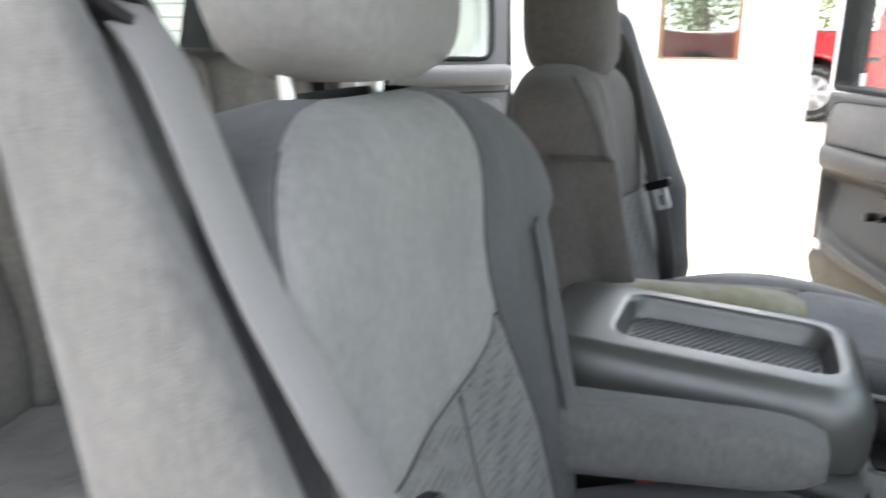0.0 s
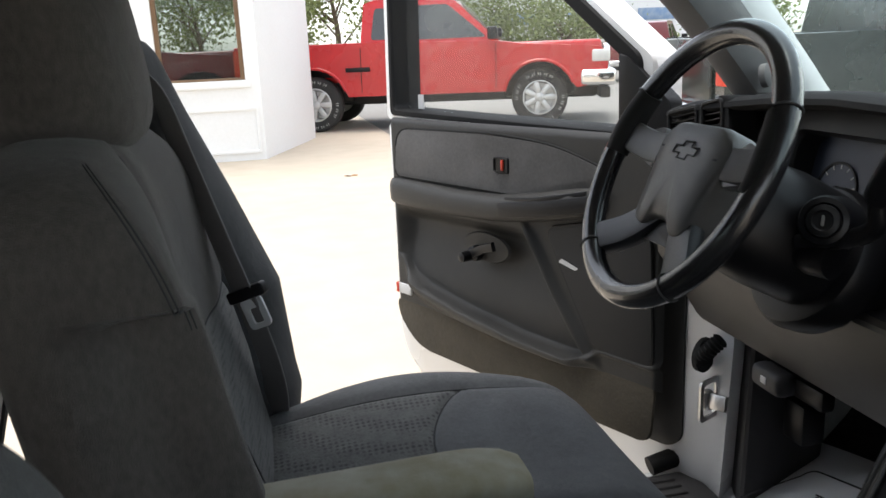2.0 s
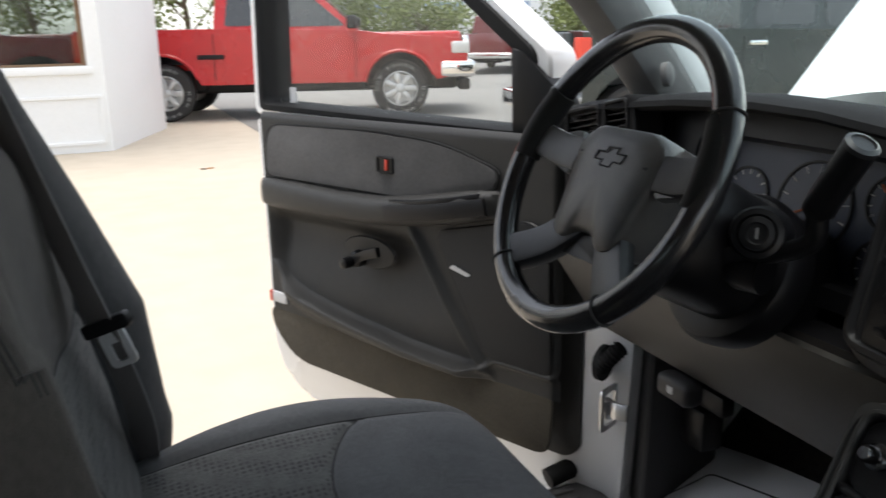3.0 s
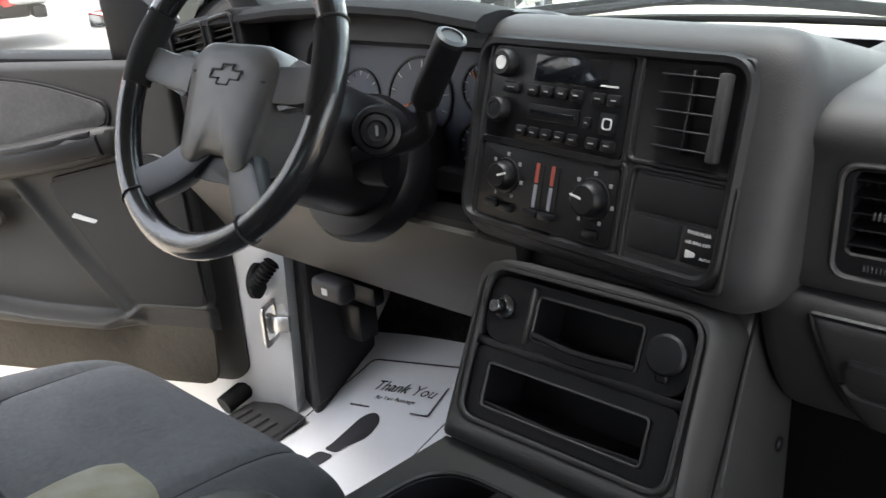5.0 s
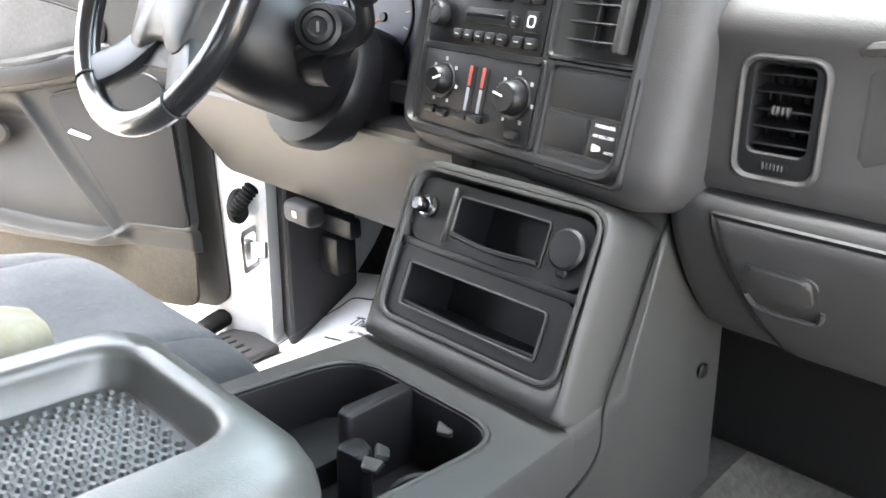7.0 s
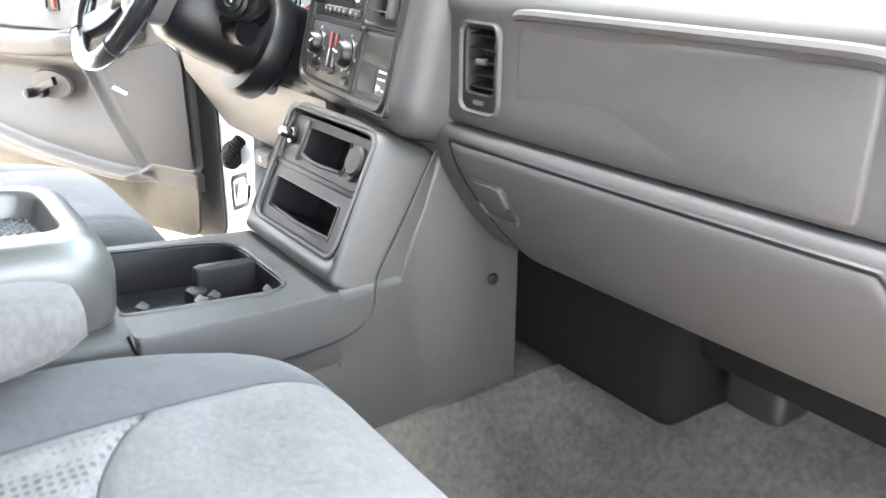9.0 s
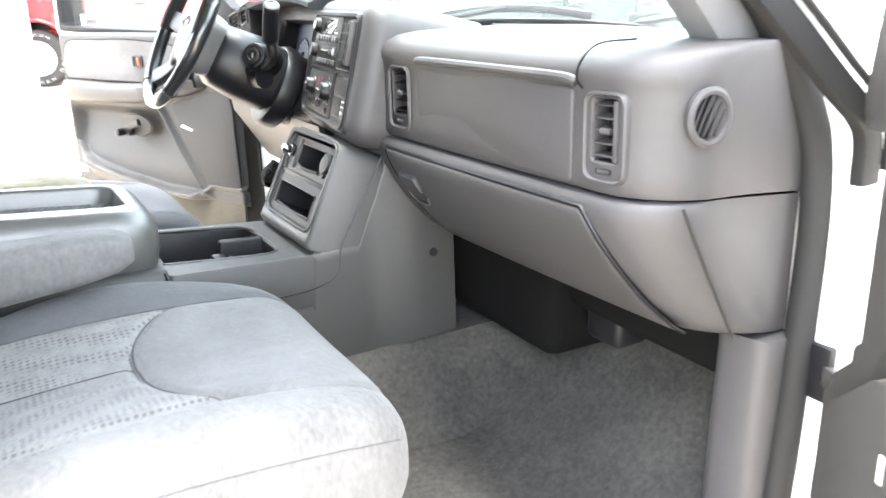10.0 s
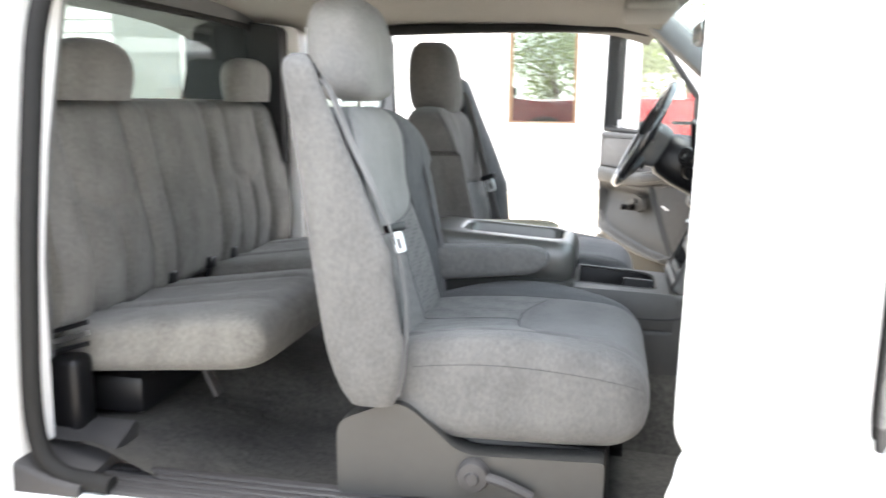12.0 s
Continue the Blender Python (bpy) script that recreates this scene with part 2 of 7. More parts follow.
FABRIC = surface("seat_fabric", (0.126, 0.125, 0.123), (0.064, 0.064, 0.064), 150, 0.9, 0.9, 900, sheen=0.12, big=11, spread=0.42, bump2=0.35, bump2_scale=16, stretch=(1, 1, 0.6))
# the seat velour again, made paler for the light on backrest panel and headrest
LIT_VELOUR = surface("lit_velour", (0.215, 0.213, 0.208), (0.135, 0.135, 0.133), 150, 0.9, 0.9, 900, sheen=0.12, big=9, spread=0.42, bump2=0.35, bump2_scale=16, stretch=(1, 1, 0.6))
# bolster velour, its grey deepened for the shaded inboard side
BOLSTER = surface("bolster_fabric", (0.070, 0.072, 0.075), (0.045, 0.047, 0.050), 150, 0.9, 0.9, 900, sheen=0.12, big=11, spread=0.42, bump2=0.35, bump2_scale=16, stretch=(1, 1, 0.6))
KNIT = surface("knit_fabric", (0.165, 0.165, 0.160), (0.085, 0.085, 0.085), 220, 0.95, 0.9, 260, sheen=0.1, big=40, spread=0.5)
dots(KNIT, 115.0, 0.45)
CARPET = surface("carpet", (0.064, 0.061, 0.054), (0.022, 0.021, 0.020), 90, 1.0, 1.0, 700, big=7, spread=0.34, bump2=0.6, bump2_scale=40)
CARPET_STRIP = surface("door_carpet", (0.085, 0.074, 0.054), (0.045, 0.039, 0.030), 300, 1.0, 1.0, 500, big=8, bump2=0.4, bump2_scale=60)
# console plastic, paler for the light on the lid's upturned top
LIT_LID = surface("lit_lid_plastic", (0.072, 0.073, 0.068), (0.052, 0.053, 0.049), 50, 0.30, 0.30, 900, spread=0.6, spec=0.9)
BENCH = surface("bench_fabric", (0.170, 0.164, 0.150), (0.082, 0.079, 0.072), 150, 0.92, 0.9, 900, sheen=0.12, big=12, spread=0.36, bump2=0.35, bump2_scale=20, stretch=(1, 1, 0.6))
MAT = surface("tray_mat", (0.075, 0.078, 0.078), (0.050, 0.052, 0.052), 60, 0.38, 0.15, 500, spec=0.7)
# near-black stand-in for the unlit hollow under the dash
UNLIT = surface("unlit_black", (0.005, 0.005, 0.005), (0.003, 0.003, 0.003), 80, 0.95, 0.5, 500, spec=0.08)
SPEAKER = surface("speaker_panel", (0.019, 0.020, 0.022), (0.014, 0.015, 0.016), 300, 0.6, 0.6, 700, spec=0.3)
DASHTOP = surface("dash_top", (0.009, 0.009, 0.010), (0.006, 0.006, 0.007), 60, 0.7, 0.35, 900, spec=0.2)
# one driver's velour: shade put into the backrest's colour, the lit cushion left lighter
SHADED_VELOUR = surface("shaded_velour", (0.096, 0.087, 0.079), (0.048, 0.044, 0.041), 150, 0.9, 0.9, 900, sheen=0.12, big=11, spread=0.42, bump2=0.35, bump2_scale=16, stretch=(1, 1, 0.6))
SLATE = surface("slate_fabric", (0.135, 0.138, 0.142), (0.080, 0.082, 0.086), 150, 0.9, 0.9, 900, sheen=0.12, big=11, spread=0.42, bump2=0.35, bump2_scale=16, stretch=(1, 1, 0.6))
DOORCLOTH = surface("door_cloth", (0.105, 0.102, 0.100), (0.062, 0.061, 0.061), 150, 0.9, 0.9, 900, big=11, spread=0.45, bump2=0.3, bump2_scale=16)
WARM = surface("warm_scale", (0.33, 0.055, 0.04), (0.22, 0.05, 0.04), 300, 0.6)
DIM = surface("dim_print", (0.30, 0.30, 0.30), None, 30, 0.6)
GUNMETAL = surface("dark_chrome", (0.30, 0.30, 0.31), (0.22, 0.22, 0.23), 20, 0.18, metal=1.0)
SEAM = surface("seam_thread", (0.045, 0.045, 0.047), None, 60, 0.9)
WHITE = surface("white_paint", (0.80, 0.80, 0.80), (0.76, 0.76, 0.755), 6, 0.25, coat=0.8)
RUBBER = surface("rubber", (0.010, 0.010, 0.010), None, 40, 0.65, 0.2, 300, spec=0.25)
WEBBING = surface("webbing", (0.190, 0.184, 0.182), (0.150, 0.146, 0.145), 300, 0.7, 0.6, 700)
STEEL = surface("steel", (0.55, 0.55, 0.55), (0.4, 0.4, 0.4), 40, 0.3, metal=1.0)
TONGUE = surface("belt_tongue_metal", (0.75, 0.76, 0.78), (0.66, 0.67, 0.69), 40, 0.35, metal=0.6)
CHROME = surface("chrome", (0.8, 0.8, 0.8), (0.72, 0.72, 0.72), 20, 0.08, metal=1.0)
LEATHER = surface("wheel_leather", (0.014, 0.014, 0.016), (0.010, 0.010, 0.011), 40, 0.18, 0.12, 500, rough2=0.32, coat=0.5)
WORN = surface("worn_armrest", (0.400, 0.385, 0.330), (0.270, 0.245, 0.165), 30, 0.95, 0.6, 900, big=9, spread=0.3, bump2=0.3, bump2_scale=30)
# dash-like grey with the tan of sand-bounced light put into the colour
KNEE = surface("knee_plastic", (0.060, 0.056, 0.050), (0.047, 0.044, 0.040), 40, 0.42, 0.3, 800)
HEADLINER = surface("headliner", (0.250, 0.235, 0.215), (0.210, 0.200, 0.185), 80, 0.95, 0.5, 900)
PILLAR = surface("pillar_trim", (0.130, 0.130, 0.130), (0.105, 0.105, 0.106), 40, 0.55, 0.3, 800)
SCREENGLASS = glass("windscreen_glass", (0.90, 0.965, 0.955), 0.0, 0.012)
DUSTY = glass("dusty_glass", (0.97, 0.98, 0.97), 0.0, 0.010)
TINTED = glass("tinted_glass", (0.58, 0.62, 0.60))
RED = surface("red_paint", (0.50, 0.010, 0.012), (0.43, 0.008, 0.010), 8, 0.25, coat=0.35)
DARKRED = surface("dark_red_paint", (0.16, 0.012, 0.015), None, 8, 0.3, coat=1.0)
GREEN = surface("dark_green_paint", (0.012, 0.020, 0.018), None, 8, 0.25, coat=0.4)
PAPER = surface("paper", (0.78, 0.78, 0.80), (0.72, 0.72, 0.74), 14, 0.8, bump2=0.3, bump2_scale=9, bump=0.05)
INK = surface("ink", (0.03, 0.03, 0.035), None, 30, 0.7)
PRINT = surface("pale_print", (0.65, 0.65, 0.65), None, 30, 0.6)
ORANGE = surface("red_mark", (0.65, 0.06, 0.03), None, 30, 0.5)
STUCCO = surface("white_stucco", (0.80, 0.80, 0.79), (0.74, 0.74, 0.72), 25, 0.9, 0.6, 120, big=0.7)
GROUND = surface("sandy_ground", (0.52, 0.45, 0.36), (0.42, 0.36, 0.28), 3.0, 0.95, 0.8, 60, big=0.25, bump2=0.3, bump2_scale=6)
GRAVEL = surface("gravel", (0.26, 0.25, 0.23), (0.17, 0.165, 0.155), 9, 0.95, 1.0, 40, big=0.4, bump2=0.5, bump2_scale=8)
TYRE = surface("tyre_rubber", (0.025, 0.025, 0.026), (0.04, 0.038, 0.035), 12, 0.85, 0.3, 80)
LEAF = surface("leaves", (0.185, 0.215, 0.075), (0.120, 0.150, 0.045), 3, 0.7, island=0.35)
BARK = surface("bark", (0.12, 0.09, 0.06), None, 8, 0.95, 0.8, 30)
WOOD = surface("brown_wood", (0.20, 0.12, 0.06), (0.14, 0.08, 0.04), 8, 0.6, stretch=(1, 1, 0.2))


# ---- setting: ground, building ----
def ground_sheet():
    bm = bmesh.new()
    bmesh.ops.create_grid(bm, x_segments=60, y_segments=60, size=1.0)
    for v in bm.verts:
        v.co.x, v.co.y = 60 * v.co.x * (0.12 + 0.88 * abs(v.co.x) ** 3) * 6, 60 * v.co.y * (0.12 + 0.88 * abs(v.co.y) ** 3) * 6
    return solid("ground", bm, GROUND, "pale sandy concrete yard in bright daylight", "ground", kind="structure")


ground_sheet()


def gravel_strip():
    n = 40
    rows = []
    for i in range(n + 1):
        x = 1.6 + i * 1.5
        near = 11.2 + 0.4 * noise.noise((x * 0.7, 3.1, 0)) - 0.10 * (x - 1.6)
        rows.append([(x, near, 0.006), (x, 24, 0.008), (x, 60, 0.01)])
    return solid("gravel_lot", loft(rows, False), GRAVEL, "grey gravel parking lot beyond the yard", "gravel", kind="structure")


gravel_strip()


# ---- the truck's cab: shell ----
truck = thing("pickup_truck", (-0.5, 0, 0), "white extended-cab pickup truck with open doors and raised hood", "pickup truck")
YI, YO = 0.80, 0.90


def shell_floor():
    """Carpeted floor pan with the tunnel and the slope under the pedals."""
    xs = [-1.68 + 0.06 * i for i in range(44)]
    ys = [-0.80 + 0.04 * i for i in range(41)]

    def height(x, y):
        z = 0.505
        hump = max(0.0, 1 - (abs(y) / 0.27) ** 2.2)
        z += 0.17 * min(1, hump * 1.5) * (1.0 if x > -0.5 else 0.55)
        if x > 0.34:
            steep = 0.45 if y > 0.1 else 0.75
            z = max(z, 0.505 + (x - 0.34) * steep + max(0, x - 0.56) * 0.8)
        if x < -0.98:
            z += 0.10 * min(1, (-0.98 - x) / 0.25)
        edge = max(0, abs(y) - 0.70) / 0.10
        return z + 0.03 * edge ** 2 + 0.006 * noise.noise((x * 6, y * 6, 0))

    bm = loft([[(x, y, height(x, y)) for y in ys] for x in xs], False)
    return part("floor_carpet", bm, CARPET, truck, "worn dark grey carpet")


shell_floor()


def sill(s):
    bm = loft([[Vector((x, s * y, z)) for y, z in rounded([(0.80, 0.36), (0.955, 0.36), (0.955, 0.50), (0.90, 0.555), (0.80, 0.555)], 0.02, 3)] for x in (-1.42, 0.60)])
    part("rocker_panel", bm, WHITE, truck)
    plate = rbox((-1.31, s * 0.735, 0.548), (0.30, s * 0.87, 0.564), 0.006)
    plate = part("sill_plate", plate, DASH, truck, "ribbed grey plastic sill plate")
    corner = loft([[Vector((x, s * y, z)) for y, z in rounded([(0.66, 0.50), (0.895, 0.50), (0.895, 0.575 + h), (0.78, 0.590 + h), (0.66, 0.640)], 0.012, 3)] for x, h in ((-1.46, 0.06), (-1.36, 0.045), (-1.27, 0.012), (-1.20, 0.0))])
    part("corner_trim", corner, DASH, truck, "grey plastic trim at the sill's rear corner")
    for k in range(4):
        y = 0.765 + 0.026 * k
        part("rib", rbox((-1.30, s * (y - 0.007), 0.562), (0.25, s * (y + 0.007), 0.568), 0.003, 1), DASH, plate)


sill(1)
sill(-1)


def pillar(s):
    """A-pillar: white outer, grey inner trim, rubber seal; then the hinge post below it."""
    top, foot = Vector((-0.01, s * 0.71, 1.70)), Vector((0.50, s * 0.805, 1.19))
    d = (foot - top).normalized()

    def bar(off, w, h, mat, name, up=(0, 0, 1), extra=0.0, label=""):
        o = Vector(off)
        path = [top + o - d * 0.02, top.lerp(foot, 0.5) + o + Vector((0.015, s * 0.012, 0.02)), foot + o + d * extra]
        return part(name, tube(smooth_path(path, 5), 0, flat=(w, h), up=up), mat, truck, label)

    bar((0, 0, 0), 0.075, 0.085, PILLAR, "pillar_trim", label="grey plastic windscreen pillar trim")
    bar((0.092, s * 0.055, 0.025), 0.06, 0.06, WHITE, "pillar", extra=0.11)
    # hinge post
    post = rounded([(0.475, 0.79), (0.64, 0.79), (0.64, 0.965), (0.50, 0.965), (0.475, 0.93)], 0.015, 3)
    back = 0.125 if s > 0 else 0.0
    bm = loft([[Vector((p[0] + 0.02 * (z - 0.5) - (back if p[0] < 0.6 else 0), s * p[1], z)) for p in post] for z in (0.50, 0.7, 0.9, 1.08)] + [[Vector((p[0] + 0.015, s * p[1], 1.24)) for p in post]])
    part("hinge_post", bm, WHITE, truck, "white painted hinge post")
    kick = rounded([(0.395, 0.80), (0.52, 0.80), (0.52, 0.825), (0.465, 0.88), (0.41, 0.88)] if s < 0 else [(0.38, 0.735), (0.56, 0.735), (0.56, 0.79), (0.47, 0.82), (0.41, 0.82)], 0.02, 3)
    bm = loft([[Vector((p[0] + 0.03 * (z - 0.5) - back * 0.42, s * p[1], z)) for p in kick] for z in (0.53, 0.7, 0.90)])
    part("kick_panel", bm, DASH, truck, "grey plastic kick panel")
    if s < 0:
        strip = smooth_path([(-0.02, -0.835, 1.655), (0.13, -0.880, 1.515), (0.283, -0.925, 1.36), (0.395, -0.945, 1.255), (0.462, -0.950, 1.195), (0.470, -0.952, 1.125)], 6)
        part("weatherstrip", tube(strip, 0, flat=(0.034, 0.020), up=(0, 1, 0)), RUBBER, truck, "black outer weatherstrip on the pillar")
        part("weatherstrip_bead", tube([p + Vector((0.022, -0.010, 0.016)) for p in strip], 0.005, 6), RUBBER, truck)
    # door seal: sill, post, pillar, roof rail, rear jamb
    path = smooth_path([(0.34 - back, s * 0.885, 0.575), (0.445 - back, s * 0.885, 0.61), (0.468 - back, s * 0.885, 0.72), (0.478 - back, s * 0.885, 0.90), (0.485 - back * 0.6, s * 0.882, 1.08), (0.468, s * 0.868, 1.20), (0.375, s * 0.84, 1.36), (0.165, s * 0.79, 1.56), (0.0, s * 0.77, 1.645), (-0.3, s * 0.785, 1.665), (-1.0, s * 0.785, 1.655), (-1.22, s * 0.79, 1.63), (-1.275, s * 0.805, 1.55), (-1.292, s * 0.835, 1.30), (-1.302, s * 0.862, 1.0), (-1.315, s * 0.862, 0.70), (-1.27, s * 0.862, 0.595), (-1.14, s * 0.862, 0.572)], 6)
    part("door_seal", tube(path, 0.021, 10), RUBBER, truck, "black rubber door seal")


pillar(1)
pillar(-1)


def roof():
    xs = [-1.75, -1.6, -1.2, -0.8, -0.4, -0.12, 0.0]
    zc = [1.72, 1.765, 1.79, 1.80, 1.795, 1.775, 1.74]

    def sheet(drop, inset):
        rows = []
        for x, z in zip(xs, zc):
            row = []
            for k in range(17):
                y = -1 + k / 8
                row.append((x + (0.09 * (1 - y * y) if x == 0.0 else 0.0), y * (0.845 - inset), z - drop - 0.085 * abs(y) ** 3.5))
            rows.append(row)
        return rows

    a, b = sheet(0, 0), sheet(0.028, 0.0)
    bm = loft([r1 + r2[::-1] for r1, r2 in zip(a, b)])
    part("roof", bm, WHITE, truck)
    c, d = sheet(0.032, 0.012), sheet(0.055, 0.012)
    part("headliner", loft([r1 + r2[::-1] for r1, r2 in zip(c, d)]), HEADLINER, truck, "tan-grey fabric headliner")
    for s in (1, -1):
        rail = smooth_path([(0.03, s * 0.735, 1.685), (-0.1, s * 0.79, 1.695), (-0.4, s * 0.815, 1.70), (-1.0, s * 0.815, 1.69), (-1.3, s * 0.79, 1.66)], 4)
        part("roof_rail", tube(rail, 0, flat=(0.06, 0.045)), WHITE, truck)
        v = rbox((-0.10, s * 0.18, 1.655), (0.05, s * 0.62, 1.685), 0.012, 3)
        part("sun_visor", v, HEADLINER, truck, "folded tan-grey sun visor")


roof()


def rear_body():
    """Rear quarter posts, cab back wall and its window."""
    for s in (1, -1):
        out = rounded([(-1.78, 0.46), (-1.34, 0.46), (-1.33, 1.0), (-1.318, 1.3), (-1.295, 1.66), (-1.62, 1.70), (-1.78, 1.25)], 0.03, 4)
        m = axes((0, s * (0.93 if s < 0 else 0.78), 0), (1, 0, 0), (0, 0, 1))
        rows = []
        for y in (0.775, 0.93):
            rows.append([Vector((p[0] - (0.0 if y < 0.9 else 0.02), s * (y - 0.17 * max(0, p[1] - 1.12)), p[1])) for p in out])
        part("quarter_panel", loft(rows), WHITE, truck)
        rows = [[Vector((p[0] - 0.045, s * (y - 0.17 * max(0, p[1] - 1.12)), p[1])) for p in out] for y in (0.70, 0.772)]
        # the far corner's shade is put in with a near-black plastic
        part("quarter_trim", loft(rows), DARK if s > 0 else PILLAR, truck, "grey plastic rear corner trim, far side darkened for shade")
    outer = rounded([(-0.79, 0.46), (0.79, 0.46), (0.79, 1.15), (0.70, 1.74), (-0.70, 1.74), (-0.79, 1.15)], 0.04, 4)
    inner = rounded([(-0.70, 1.24), (0.70, 1.24), (0.69, 1.40), (0.63, 1.66), (-0.63, 1.66), (-0.69, 1.40)], 0.05, 4)
    m = axes((-1.470, 0, 0), (0, 1, 0), (0, 0, 1))
    part("back_wall", frame_ring(outer, inner, -0.03, 0.01, m, 0.004), PILLAR, truck, "grey trim round the rear window")
    part("rear_window", slab(inner, -0.012, -0.008, m), TINTED, truck, "tinted rear window")
    rim = [m @ Vector((p[0], p[1], 0.004)) for p in inner]
    part("window_seal", tube(rim, 0.012, 6, closed=True), RUBBER, truck)


rear_body()


def bed():
    for s in (1, -1):
        part("bed_side", rbox((-3.7, s * 0.80, 0.7), (-1.82, s * 0.96, 1.24), 0.03, 3), WHITE, truck)
    part("bed_floor", rbox((-3.7, -0.8, 0.66), (-1.82, 0.8, 0.72), 0.01), WHITE, truck)
    part("tailgate", rbox((-3.76, -0.8, 0.7), (-3.70, 0.8, 1.22), 0.02), WHITE, truck)


bed()


def front_body():
    """Windscreen, cowl, fenders and the raised hood."""
    rows = []
    for k in range(9):
        y = -0.72 + 0.18 * k
        b = 1 - (y / 0.72) ** 2
        rows.append([(0.485 + 0.235 * b, y * 1.08, 1.252 + 0.026 * b), (0.26 + 0.165 * b, y * 1.04, 1.48), (0.01 + 0.09 * b, y * 0.98, 1.712)])
    g = part("windscreen", loft([r + [(p[0] + 0.004, p[1], p[2] + 0.004) for p in r[::-1]] for r in rows]), SCREENGLASS, truck, "clear faintly green windscreen glass")
    g.visible_shadow = False
    rows = []
    for k in range(17):
        y = -0.82 + 1.64 * k / 16
        b = 1 - (y / 0.82) ** 2
        x, z = 0.50 + 0.235 * b, 1.236 + 0.026 * b
        rows.append([(x, y, 1.08), (1.10, y, 1.08), (1.10, y, 1.15), (x + 0.16, y, z - 0.045), (x + 0.02, y, z), (x, y, z)])
    part("cowl", loft(rows), BLACK, truck, "black cowl panel below the windscreen")
    rows = []
    for k in range(25):
        y = -0.80 + 1.60 * k / 24
        b = 1 - (y / 0.80) ** 2
        x, z = 0.470 + 0.236 * b, 1.256 + 0.028 * b
        rows.append([(x, y, z), (x + 0.014, y, z + 0.001), (x + 0.008, y, z + 0.012), (x - 0.004, y, z + 0.010)])
    part("glass_gasket", loft(rows), RUBBER, truck, "black rubber gasket along the glass")
    for s in (1, -1):
        f = rounded([(0.63, 0.5), (1.0, 0.5), (1.05, 0.8), (1.25, 0.95), (1.55, 0.95), (1.75, 0.8), (1.8, 0.5), (2.3, 0.55), (2.3, 1.0), (2.1, 1.10), (0.64, 1.19)], 0.03, 3)
        bm = loft([[Vector((p[0], s * y, p[1])) for p in f] for y in (0.82, 0.95)])
        part("fender", bm, WHITE, truck)
    # hood, hinged at the cowl and standing open: its rear edge bows forwards and is crowned
    ca, sa = math.cos(radians(48)), math.sin(radians(48))
    over, under = [], []
    for i in range(13):
        q = 1.16 * i / 12
        top, low = [], []
        for k in range(25):
            v = -1 + k / 12
            y = v * (0.885 - 0.06 * (q / 1.16) ** 2)
            x = 0.72 + 0.25 * (1 - v * v) * (1 - 0.5 * q / 1.16) + q * ca
            z = 1.300 + 0.066 * (1 - v * v) + q * sa - 0.03 * max(0, abs(v) - 0.9) * 10
            rib = 0.012 * math.exp(-((abs(v) - 0.52) / 0.05) ** 2)
            top.append(Vector((x - rib * sa, y, z + rib * ca)))
            low.append(Vector((x + 0.022, y, z - 0.022)))
        over.append(top)
        under.append(low)
    part("hood", loft([t + u[::-1] for t, u in zip(over, under)]), WHITE, truck, "raised white hood", sharp=60)
    for s in (1, -1):
        part("hood_hinge", tube([(0.80, s * 0.74, 1.12), (0.86, s * 0.74, 1.24), (0.93, s * 0.72, 1.40)], 0, flat=(0.02, 0.03)), WHITE, truck)
    part("engine_bay", rbox((1.12, -0.80, 0.6), (2.25, 0.80, 0.98), 0.03), BLACK, truck)

    def on_glass(y, up):
        b = 1 - (y / 0.78) ** 2
        return Vector((0.485 + 0.235 * b - 0.75 * up + 0.012, y, 1.252 + 0.026 * b + up + 0.012))

    for y0, y1 in ((0.46, -0.14), (-0.28, -0.72)):
        arm = part("wiper", tube([on_glass(y0 + 0.10, -0.012), on_glass(y0, 0.004), on_glass((y0 + y1) / 2, 0.030)], [0.010, 0.009, 0.006], 8), BLACK, truck, "black wiper arm")
        part("blade", tube([on_glass(y0 + (y1 - y0) * k / 8, 0.012 + 0.016 * math.sin(3.14 * k / 8)) for k in range(9)], 0, flat=(0.008, 0.018)), BLACK, arm)


front_body()


# ---- dashboard ----
dash = thing("dashboard", (0.4, 0, 0.9), "grey plastic dashboard with centre stack and glove box", "dashboard")


def cut(ob, *cutters):
    """Cuts closed bmeshes, given in world places, out of a part."""
    off = Vector((0, 0, 0))
    top = ob.parent
    while top is not None:
        off = off + OFFSET.get(top.name, Vector((0, 0, 0)))
        top = top.parent
    for bm in cutters:
        bmesh.ops.translate(bm, verts=bm.verts[:], vec=-off)
        bmesh.ops.recalc_face_normals(bm, faces=bm.faces[:])
        me = bpy.data.meshes.new("cutter")
        bm.to_mesh(me)
        bm.free()
        tool = bpy.data.objects.new("cutter", me)
        tool.matrix_world = Matrix.Translation(off)
        scene.collection.objects.link(tool)
        md = ob.modifiers.new("cut", "BOOLEAN")
        md.operation, md.solver, md.object = "DIFFERENCE", "EXACT", tool
        bpy.context.view_layer.update()
        done = bpy.data.meshes.new_from_object(ob.evaluated_get(bpy.context.evaluated_depsgraph_get()))
        ob.modifiers.clear()
        old = ob.data
        ob.data = done
        bpy.data.objects.remove(tool)
        bpy.data.meshes.remove(me)
        bpy.data.meshes.remove(old)
    ob.data.set_sharp_from_angle(angle=radians(50))


VENT_IN = axes((0.2075, -0.243, 1.188), (0.015, -1, 0), (0, 0, 1))
VENT_OUT = axes((0.224, -0.771, 1.186), (0.13, -1, 0), (0, 0, 1))


